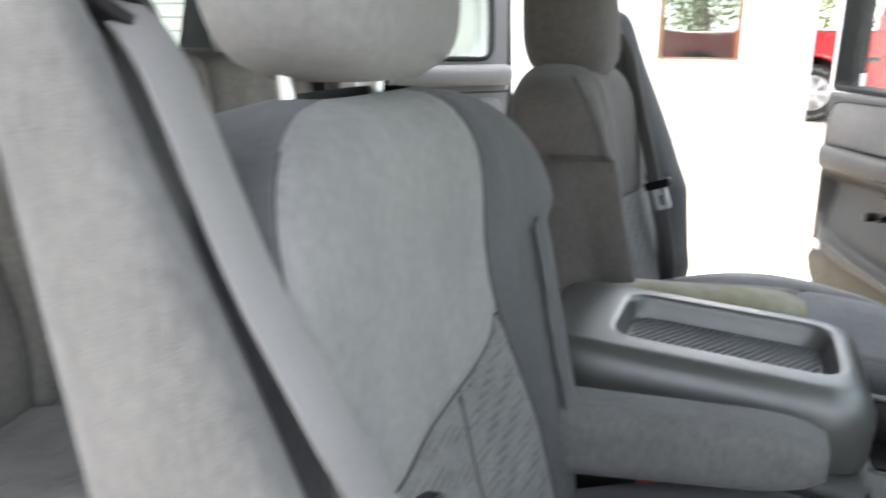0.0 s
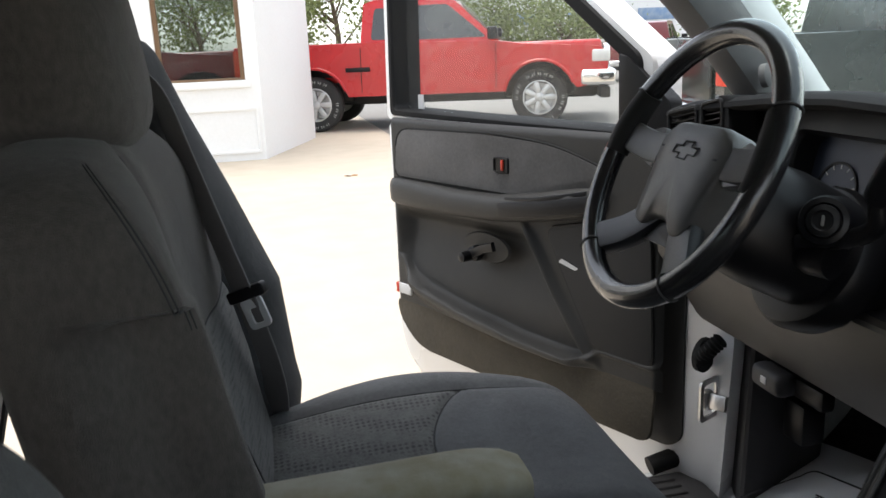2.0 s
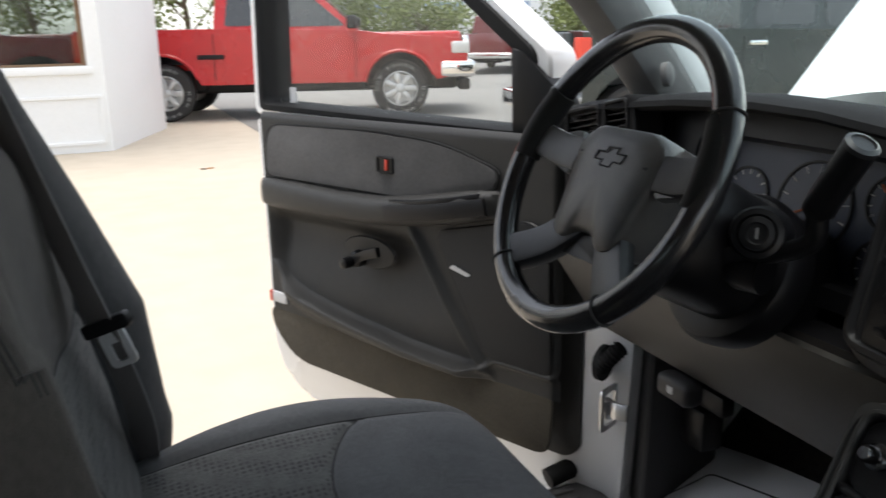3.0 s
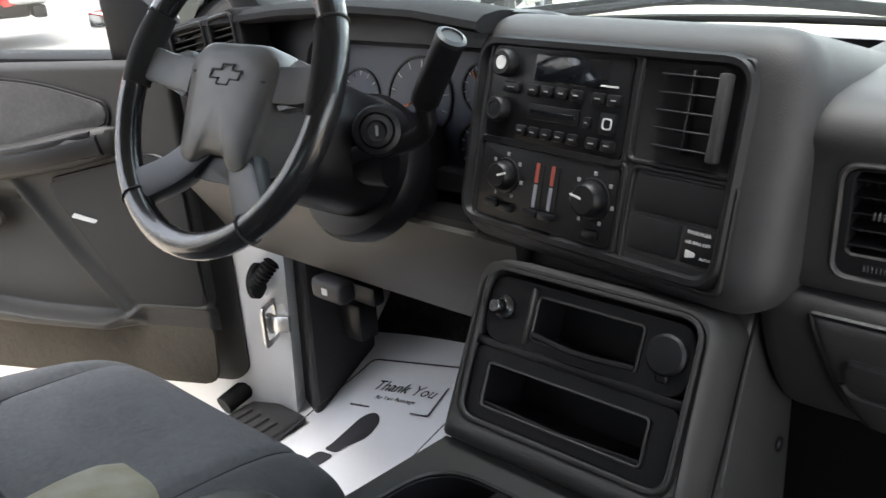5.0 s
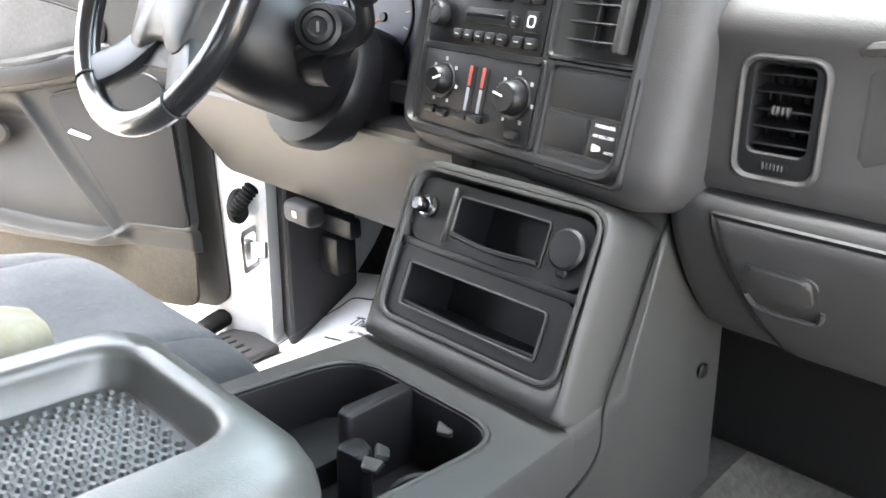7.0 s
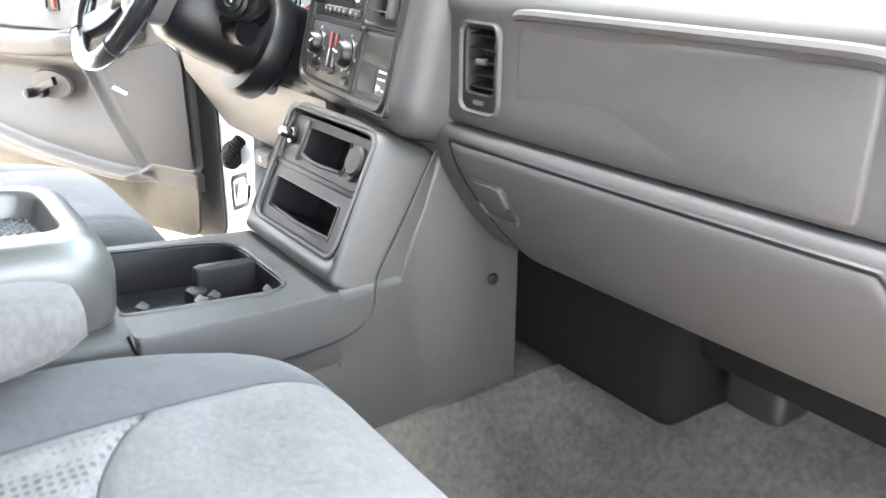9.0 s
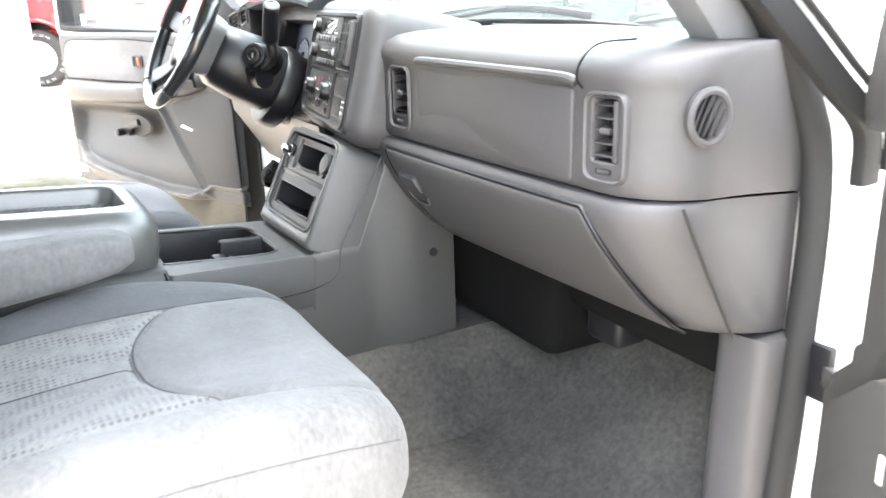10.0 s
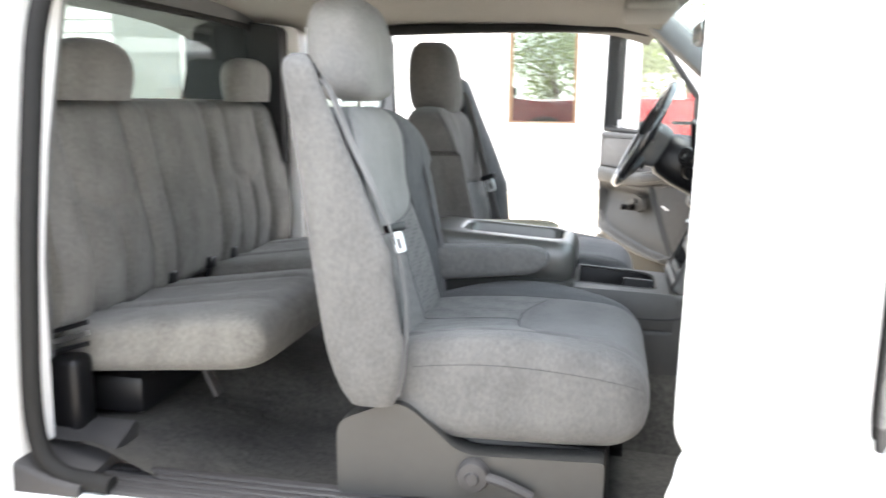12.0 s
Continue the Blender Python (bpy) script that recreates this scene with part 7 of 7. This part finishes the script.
# ---- small cab fittings ----
def fittings():
    for s in (1, -1):
        v = 0.187 if s > 0 else -0.222
        b = thing("belt_buckle", (-0.44, v, 0.87), "grey belt buckle with red button on a stalk", "belt buckle", "front belt buckles")
        part("stalk", tube([(-0.50, v, 0.74), (-0.455, v, 0.85)], 0, flat=(0.042, 0.014), up=(1, 0, 0)), DASH, b)
        hb = part("housing", rbox((-0.470, v - 0.015, 0.838), (-0.420, v + 0.015, 0.897), 0.008, 3), DASH, b)
        part("button", rbox((-0.466, v - 0.012, 0.892), (-0.422, v + 0.012, 0.904), 0.003, 2), ORANGE, hb, "red release button")
    t = thing("pillar_speaker", (0.325, 0.725, 1.37), "small round grey tweeter on the pillar", "speaker")
    part("grille", lathe([(0.020, -0.006), (0.020, 0.004), (0.015, 0.008), (0.001, 0.009)], axes((0.325, 0.715, 1.372), (0.4, 0.2, -0.5), (0, 0.2, 1)), 22), PILLAR, t)
    r = thing("rear_view_mirror", (0.12, 0.0, 1.58), "dark rear-view mirror on its stalk", "mirror")
    part("housing", rbox((0.09, -0.13, 1.545), (0.125, 0.13, 1.605), 0.016, 4), DARK, r)
    part("glass", slab(rr(0.235, 0.048, 0.012, 4), 0, 0.002, axes((0.0895, 0, 1.575), (0, -1, 0), (0, 0, 1))), CHROME, r)
    part("stalk", tube(smooth_path([(0.12, 0, 1.60), (0.16, 0, 1.62), (0.175, 0, 1.60)], 4), 0.008, 8), DARK, r)
    # door latch striker and check on the passenger hinge post
    c = thing("door_check", (0.47, -0.90, 0.86), "dark door check on the white hinge post", "door check")
    part("plate", rbox((0.475, -0.935, 0.82), (0.50, -0.90, 0.90), 0.005), BLACK, c)
    part("arm", tube([(0.485, -0.92, 0.86), (0.46, -0.97, 0.86), (0.43, -1.02, 0.86)], 0, flat=(0.012, 0.03)), STEEL, c)
    w = thing("sun_visor_clip", (0.0, -0.02, 1.66), "small tan visor clip on the headliner", "clip")
    part("clip", rbox((-0.03, -0.04, 1.665), (0.01, 0.0, 1.69), 0.006), HEADLINER, w)


fittings()


# ---- building beside the yard ----
def building():
    root = thing("building", (-2.5, 12.5, 0), "white stucco building with a wood-framed window", "building")
    win = (-1.74, -0.63, 1.08, 2.75)
    # front wall in four strips round the opening, then the body behind
    x0, x1, z0, z1 = win
    for lo, hi in (((-14, 10.95, 0), (x0, 11.2, 5)), ((x1, 10.95, 0), (-0.44, 11.2, 5)), ((x0, 10.95, 0), (x1, 11.2, z0)), ((x0, 10.95, z1), (x1, 11.2, 5))):
        part("wall", rbox(lo, hi, 0.0), STUCCO, root)
    side = [(-0.44, 10.95), (0.40, 13.3), (0.40, 18), (-0.6, 18), (-0.6, 11.2)]
    part("side_wall", slab([Vector(p) for p in side], 0, 5), STUCCO, root)
    part("roof", rbox((-14.4, 10.6, 5), (0.8, 11.6, 5.25), 0.03), STUCCO, root)
    # panel mouldings below the window
    for px0, px1, pz0, pz1 in ((-1.70, -0.50, 0.10, 0.72),):
        m = Matrix.Translation((0, 10.95, 0)) @ Matrix(((1, 0, 0), (0, 0, -1), (0, 1, 0))).to_4x4()
        w, h = px1 - px0, pz1 - pz0
        part("moulding", frame_ring(rr(w, h, 0.01, 2, (px0 + px1) / 2, (pz0 + pz1) / 2), rr(w - 0.08, h - 0.08, 0.01, 2, (px0 + px1) / 2, (pz0 + pz1) / 2), 0, 0.03, m, 0.006), STUCCO, root)
    w = part("window", rbox((x0 - 0.06, 10.90, z0 - 0.10), (x1 + 0.06, 11.0, z0 - 0.01), 0.01), STUCCO, root)
    cx, cz = (x0 + x1) / 2, (z0 + z1) / 2
    m = Matrix.Translation((0, 10.98, 0)) @ Matrix(((1, 0, 0), (0, 0, -1), (0, 1, 0))).to_4x4()
    part("window_frame", frame_ring(rr(x1 - x0 + 0.02, z1 - z0 + 0.02, 0.004, 2, cx, cz), rr(x1 - x0 - 0.12, z1 - z0 - 0.06, 0.004, 2, cx, cz), -0.16, -0.04, m, 0.006), WOOD, w, "brown wooden window frame")
    part("pane", slab(rr(x1 - x0 - 0.1, z1 - z0 - 0.05, 0.004, 2, cx, cz), -0.12, -0.115, m), TINTED, w, "tinted window glass")
    # siding clad store front further left, seen through the cab's rear window
    return root


DARKGLASS = surface("dark_window", (0.03, 0.035, 0.035), None, 20, 0.04)
building()


def wheel_bm(m, r, width):
    w = width / 2
    prof = [(0.60, -0.8), (0.68, -1), (0.93, -0.98), (1, -0.72), (1, 0.72), (0.93, 0.98), (0.68, 1), (0.60, 0.8), (0.60, -0.8)]
    return loft([[Vector((r * q * math.cos(6.28318 * i / 36), r * q * math.sin(6.28318 * i / 36), w * h)) for i in range(36)] for q, h in prof], True, False, m)


def add_wheel(root, m, r=0.40, rim=CHROME, lettered=False):
    """A wheel; local z looks out of the vehicle."""
    t = part("wheel", wheel_bm(m, r, 0.24), TYRE, root, "black tyre on a bright alloy rim")
    part("rim", lathe([(r * 0.62, -0.06), (r * 0.62, 0.10), (r * 0.58, 0.105), (r * 0.54, 0.07), (r * 0.50, 0.0), (0.001, 0.0)], m, 32), rim, t)
    for k in range(7):
        part("spoke", rbox((r * 0.08, -r * 0.105, 0.03), (r * 0.57, r * 0.105, 0.088), 0.02, 2, m @ Matrix.Rotation(6.28318 * k / 7, 4, "Z")), rim, t)
    part("hub_cap", lathe([(r * 0.16, 0.03), (r * 0.16, 0.10), (r * 0.10, 0.115), (0.001, 0.115)], m, 18), rim, t)
    if lettered:
        for k in range(24):
            if k % 12 in (0, 1, 2, 3, 4, 6, 7, 8):
                for e in (-0.016, 0.016):
                    part("print", rbox((r * 0.78, e - 0.005, 0.114), (r * 0.88, e + 0.005, 0.1225), 0.002, 1, m @ Matrix.Rotation(radians(15 * k + 60), 4, "Z")), LETTER, t)


def pickup(name, label, at, heading, paint, cab, rim=CHROME, lettered=False, base=3.68, flares=True, size=1.0, rear=0.60, tail=-1.15):
    """A parked pickup truck; local x forwards from the rear axle, y to its left. cab: (rear, front) of the cab."""
    root = thing(name, (at[0], at[1], 0), label, "pickup truck")
    h = Vector((heading[0], heading[1], 0)).normalized()
    M = Matrix.Translation((at[0], at[1], 0)) @ Matrix((h, Vector((-h.y, h.x, 0)), Vector((0, 0, 1)))).transposed().to_4x4() @ Matrix.Scale(size, 4)
    nose = base + 0.95
    c0, c1 = cab

    def side(y0, y1, pts, nm, mat, r=0.04, lab=""):
        rows = [[M @ Vector((p[0], y, p[1])) for p in rounded(pts, r, 4)] for y in (y0, y0 + 0.03 * (1 if y1 > y0 else -1), y1 - 0.03 * (1 if y1 > y0 else -1), y1)]
        return part(nm, loft(rows), mat, root, lab)

    def arch(cx, r=0.50, zc=0.42):
        return [(cx + r * math.cos(radians(a)), zc + r * math.sin(radians(a))) for a in range(170, 5, -15)]

    # lower body side with wheel arches, both sides joined by the floor
    hood = 1.17
    for s in (1, -1):
        low = [(tail, 0.62)] + [(x, z) for x, z in arch(0.0)] + [(0.52, 0.50), (base - 0.52, 0.50)] + arch(base) + [(base + 0.53, 0.52), (nose, 0.60), (nose + 0.02, 0.98), (nose - 0.10, hood - 0.08), (c1 + 0.35, hood), (c1, 1.22), (c0, 1.27), (c0 - 0.02, 1.27), (tail, 1.27)]
        rows = []
        for y, k in ((0.60, 1.0), (0.965, 1.0), (0.985, 0.985)):
            rows.append([M @ Vector((p[0], s * y, 0.9 + (p[1] - 0.9) * k)) for p in low])
        body = part("body_side", loft(rows), paint, root)
        # door and cab seams, handles, trim
        for x in (c0, c0 + rear + 0.02, c1 - 0.02):
            part("seam", tube([M @ Vector((x, s * 0.988, 0.56)), M @ Vector((x + 0.01, s * 0.988, 1.2))], 0.006, 5), BLACK, body)
        if rear > 0.7:
            part("door_handle", rbox((c0 + 0.06, s * 0.975, 1.12), (c0 + 0.24, s * 1.01, 1.165), 0.01, 2, M), CHROME, body)
        part("door_handle", rbox((c0 + rear + 0.08, s * 0.975, 1.10), (c0 + rear + 0.25, s * 1.008, 1.14), 0.01, 2, M), BLACK if lettered else CHROME, body)
        part("mirror", rbox((c1 - 0.12, s * 1.0, 1.24), (c1 + 0.02, s * 1.20, 1.42), 0.03, 3, M), BLACK, body)
        part("headlamp", rbox((nose - 0.22, s * 0.60, 0.87), (nose + 0.045, s * 1.0, 1.05), 0.035, 3, M), LAMP, body, "clear headlamp")
        part("tail_lamp", rbox((tail - 0.02, s * 0.82, 0.85), (tail + 0.08, s * 0.995, 1.22), 0.01, 2, M), ORANGE, body, "red tail lamp")
        if flares:
            part("flare", tube([M @ Vector((p[0], s * 0.985, p[1])) for p in arch(base, 0.51)], 0.028, 8), paint, body)
            part("flare", tube([M @ Vector((p[0], s * 0.985, p[1])) for p in arch(0.0, 0.51)], 0.028, 8), paint, body)
            part("step", rbox((0.50, s * 0.97, 0.86), (0.86, s * 1.03, 0.92), 0.01, 2, M), BLACK, body)
    part("hood", rbox((c1 + 0.10, -0.80, 0.9), (nose - 0.06, 0.80, hood + 0.015), 0.05, 3, M), paint, root)
    part("bed_floor", rbox((tail, -0.65, 0.70), (c0, 0.65, 0.78), 0.01, 1, M), paint, root)
    part("tailgate", rbox((tail - 0.03, -0.72, 0.66), (tail + 0.05, 0.72, 1.26), 0.015, 2, M), paint, root)
    part("underbody", rbox((tail + 0.1, -0.55, 0.36), (nose - 0.1, 0.55, 0.72), 0.05, 2, M), BLACK, root)
    # cab greenhouse: pillars, roof, panes
    zr = 1.86
    prof = [(c0, 1.20), (c1 + 0.05, 1.20), (c1 - 0.62, zr - 0.03), (c1 - 0.85, zr), (c0 + 0.22, zr), (c0 + 0.06, zr - 0.05)]
    rows = []
    for y in (-0.92, -0.90, 0.90, 0.92):
        rows.append([M @ Vector((p[0], y * (1 - 0.16 * max(0, (p[1] - 1.2) / 0.66)), p[1])) for p in prof])
    part("cab", loft(rows), paint, root)
    for s in (1, -1):
        panes = [[(c0 + 0.16, 1.30), (c0 + rear - 0.06, 1.30), (c0 + rear - 0.04, 1.74), (c0 + 0.22, 1.74)], [(c0 + rear + 0.06, 1.28), (c1 - 0.14, 1.28), (c1 - 0.70, 1.76), (c0 + rear + 0.08, 1.76)]]
        for pts in panes:
            rows = [[M @ Vector((p[0], s * (y - 0.147 * max(0, (p[1] - 1.2) / 0.66)), p[1])) for p in rounded(pts, 0.05, 4)] for y in (0.90, 0.928)]
            part("side_window", loft(rows), CABGLASS, root, "tinted side window")
    ws = [(c1 + 0.02, 1.24), (c1 - 0.58, zr - 0.06)]
    rows = [[M @ Vector((x + 0.02, y * (0.80 if z < 1.5 else 0.70), z + 0.01)) for y in (-1, -0.5, 0, 0.5, 1)] for x, z in ws]
    part("windscreen", loft([r + [p + Vector((0, 0, 0.01)) for p in r[::-1]] for r in rows]), DARKGLASS, root)
    part("grille", rbox((nose - 0.02, -0.56, 0.80), (nose + 0.05, 0.56, 1.08), 0.02, 2, M), BLACK, root)
    part("grille_surround", frame_ring(rr(1.22, 0.36, 0.06, 4), rr(1.06, 0.24, 0.05, 4), -0.02, 0.06, M @ axes((nose + 0.01, 0, 0.94), (0, 1, 0), (0, 0, 1)), 0.01), CHROME, root)
    part("bumper", rbox((base + 0.57, -1.005, 0.54), (nose + 0.13, 1.005, 0.78), 0.06, 4, M), CHROME, root, "chrome front bumper")
    part("air_dam", rbox((nose - 0.10, -0.90, 0.36), (nose + 0.06, 0.90, 0.52), 0.03, 2, M), BLACK, root)
    part("rear_bumper", rbox((tail - 0.16, -0.92, 0.50), (tail + 0.02, 0.92, 0.68), 0.03, 3, M), CHROME, root)
    for x in (0.0, base):
        part("wheel_well", rbox((x - 0.52, -0.62, 0.40), (x + 0.52, 0.62, 0.96), 0.05, 2, M), BLACK, root)
        for s in (1, -1):
            wm = M @ Matrix.Translation((x, s * 0.84, 0.40)) @ Matrix(((1, 0, 0), (0, 0, s), (0, 1, 0))).to_4x4()
            add_wheel(root, wm, 0.40, rim, lettered)
    return root


ALLOY = surface("alloy_rim", (0.58, 0.58, 0.57), (0.48, 0.48, 0.47), 12, 0.35, metal=0.5)
LETTER = surface("tyre_lettering", (0.42, 0.42, 0.41), None, 30, 0.8)
CABGLASS = surface("cab_glass", (0.030, 0.033, 0.032), (0.018, 0.020, 0.020), 3, 0.03, spec=0.9)
LAMP = surface("lamp_glass", (0.70, 0.70, 0.68), (0.5, 0.5, 0.48), 12, 0.08, coat=1.0)
hd = Vector((4.15 - 0.55, 13.15 - 14.35))
hd.normalize()
left = Vector((-hd.y, hd.x))
pickup("red_pickup", "bright red pickup truck with lettered tyres and chrome wheels", (0.55 + left.x * 0.96, 14.35 + left.y * 0.96), hd, RED, (0.72, 2.70), rim=ALLOY, lettered=True, base=3.30, size=1.19)
pickup("dark_red_pickup", "dark red pickup truck parked with its tail towards the yard", (11.6, 24.6), (0.62, 0.78), DARKRED, (0.9, 2.6), rim=STEEL, flares=False)
pickup("dark_green_pickup", "dark green crew pickup truck parked ahead", (4.61, 7.52), (0.985, -0.17), GREEN, (1.0, 3.45), rim=STEEL, flares=False, size=1.1, rear=0.85, tail=-0.56)
pickup("black_pickup", "dark pickup truck parked on the far gravel", (15.5, 20.5), (0.9, -0.4), GREEN, (0.9, 2.6), rim=STEEL, flares=False)


def small_car(name, label, at, turn, paint):
    """A small parked car."""
    root = thing(name, (at[0], at[1], 0), label, "car")
    M = Matrix.Translation((at[0], at[1], 0)) @ Matrix.Rotation(radians(turn), 4, "Z")
    prof = rounded([(-2.1, 0.35), (2.15, 0.35), (2.2, 0.72), (1.2, 0.95), (0.45, 1.42), (-1.2, 1.46), (-2.05, 0.98), (-2.15, 0.7)], [0.1, 0.1, 0.15, 0.2, 0.2, 0.2, 0.15, 0.1], 5)
    rows = [[M @ Vector((p[0], y * (1 - 0.10 * max(0, p[1] - 0.9) / 0.5), p[1])) for p in prof] for y in (-0.86, -0.80, 0.80, 0.86)]
    part("body", loft(rows), paint, root)
    rows = [[M @ Vector((x, y, z)) for y in (-0.66, 0, 0.66)] for x, z in ((1.16, 1.0), (0.52, 1.42))]
    part("windscreen", loft([r + [p + Vector((0, 0, 0.012)) for p in r[::-1]] for r in rows]), TEAL, root, "green-tinted windscreen")
    for s in (1, -1):
        pts = rounded([(1.05, 0.98), (0.45, 1.36), (-1.15, 1.38), (-1.8, 1.0)], 0.05, 3)
        part("side_window", loft([[M @ Vector((p[0], s * (y - 0.09 * (p[1] - 0.9) / 0.5), p[1])) for p in pts] for y in (0.83, 0.868)]), TEAL, root)
        part("head_lamp", rbox((1.95, s * 0.5, 0.62), (2.2, s * 0.8, 0.78), 0.04, 3, M), LAMP, root)
        for x in (-1.3, 1.35):
            add_wheel(root, M @ Matrix.Translation((x, s * 0.74, 0.31)) @ Matrix(((1, 0, 0), (0, 0, s), (0, 1, 0))).to_4x4(), 0.31, STEEL)


SILVER = surface("silver_paint", (0.55, 0.56, 0.57), (0.5, 0.51, 0.52), 6, 0.3, metal=0.4, coat=0.8)
TEAL = surface("teal_glass", (0.05, 0.09, 0.085), None, 10, 0.05)
small_car("silver_car", "pale silver car with green-tinted glass parked ahead", (8.0, -0.9), 172, SILVER)
pickup("dark_red_truck", "dark red truck parked behind the building window", (-5.6, 15.6), (1, 0.05), DARKRED, (0.72, 2.70), rim=STEEL, flares=False, base=3.3, size=1.25)


# ---- trees and distance ----
def tree(at, height, spread, seed):
    rng = random.Random(seed)
    root = thing("tree", at, "leafy green tree behind the parking lot", "tree", "trees behind the lot")
    base = Vector(at)
    limbs = bmesh.new()
    trunk = smooth_path([base, base + Vector((0.1, 0, height * 0.25)), base + Vector((-0.1, 0.1, height * 0.5)), base + Vector((0.1, 0, height * 0.8))], 4)
    limbs = tube(trunk, [0.13 * height / 6 * (1 - 0.8 * i / (len(trunk) - 1)) for i in range(len(trunk))], 8)
    ends = []
    for k in range(9):
        a = rng.uniform(0, 6.28)
        z0 = height * rng.uniform(0.12, 0.6)
        st = base + Vector((0, 0, z0))
        en = st + Vector((math.cos(a) * spread * rng.uniform(0.5, 1), math.sin(a) * spread * rng.uniform(0.5, 1), height * rng.uniform(0.1, 0.4)))
        limbs = join(limbs, tube(smooth_path([st, st.lerp(en, 0.5) + Vector((0, 0, 0.2)), en], 3), [0.05, 0.045, 0.04, 0.03, 0.025, 0.02, 0.015], 6))
        ends += [en, st.lerp(en, 0.6)]
    part("trunk", limbs, BARK, root)
    verts, faces = [], []
    for c in ends + [base + Vector((0, 0, height * 0.85))]:
        for k in range(260):
            d = Vector((rng.gauss(0, 1), rng.gauss(0, 1), rng.gauss(0, 0.7))) * spread * 0.22
            p = c + d
            u = Vector((rng.gauss(0, 1), rng.gauss(0, 1), rng.gauss(0, 1))).normalized() * rng.uniform(0.05, 0.13)
            v = u.cross(Vector((rng.gauss(0, 1), rng.gauss(0, 1), rng.gauss(0, 1)))).normalized() * u.length * 0.7
            i = len(verts)
            verts += [p - u, p - v, p + u, p + v]
            faces.append((i, i + 1, i + 2, i + 3))
    me = bpy.data.meshes.new("crown")
    me.from_pydata([v - base for v in verts], [], faces)
    me.materials.append(LEAF)
    crown = new("crown", me)
    crown.parent = root
    tagged(crown, "uneven crown of small green leaves", kind="stuff")


for k, (x, y, hgt, sp) in enumerate(((0.5, 34, 6.5, 2.6), (3.5, 40, 8, 3.2), (9, 44, 4.2, 3.0), (15, 40, 3.6, 2.8), (20, 33, 3.4, 2.6), (28, 30, 3.4, 2.8), (36, 26, 4.0, 3.2), (-3, 42, 7, 3.0), (46, 22, 4.2, 3.4), (14, 46, 4.6, 3.4))):
    tree((x, y, 0), hgt, sp, 11 + k)


def shed():
    root = thing("far_building", (12, 40, 0), "low white commercial building with blue signs beyond the lot", "building")
    part("wall", rbox((7, 47, 0), (32, 52, 4.2), 0.02), STUCCO, root)
    for x in (9, 13.5, 18, 22.5):
        part("sign_board", rbox((x, 46.94, 2.3), (x + 2.6, 46.99, 3.0), 0.01), SIGN, root, "blue sign board")
    part("roof", rbox((6.6, 46.6, 4.2), (32.4, 52.4, 4.45), 0.02), SILVER, root)


SIGN = surface("sign_blue", (0.10, 0.22, 0.42), (0.4, 0.45, 0.5), 3, 0.5)
shed()


def shop_front():
    """Clad annex on the rear left, seen through the cab's back window."""
    root = thing("clad_building", (-10, 9.9, 0), "pale clad annex with a dark glazed doorway behind the truck", "building")
    part("wall", rbox((-16, 9.54, 0), (-4.9, 10.9, 4.2), 0.02), STUCCO, root)
    for k in range(20):
        part("board", rbox((-16, 9.50, 0.2 * k + 0.02), (-7.75, 9.54, 0.2 * k + 0.205), 0.012, 1), STUCCO, root)
    part("corner_board", rbox((-7.74, 9.46, 0), (-6.62, 9.54, 4.2), 0.01), SAGE, root, "grey-green panel")
    d = part("doorway", rbox((-6.60, 9.48, 0.0), (-5.30, 9.53, 2.9), 0.005), DARKGLASS, root, "dark glazed doorway")
    for x in (-6.60, -6.02, -5.34):
        part("door_post", rbox((x, 9.45, 0), (x + 0.06, 9.50, 2.9), 0.005), STUCCO, d)
    part("door_rail", rbox((-6.60, 9.45, 1.55), (-5.30, 9.48, 1.60), 0.004), STUCCO, d)


SAGE = surface("sage_panel", (0.36, 0.38, 0.36), None, 4, 0.8)
shop_front()


def leaf_litter():
    root = thing("fallen_leaf", (0.48, 8.85, 0.0), "curled dry leaf lying on the yard", "leaf")
    bm = loft([[(0.40 + 0.03 * i, 8.83 + 0.015 * j, 0.006 + 0.010 * math.sin(i * 1.3 + j)) for j in range(4)] for i in range(6)], False)
    part("blade", bm, LITTER, root)


LITTER = surface("dry_leaf", (0.30, 0.17, 0.08), None, 20, 0.9)
leaf_litter()
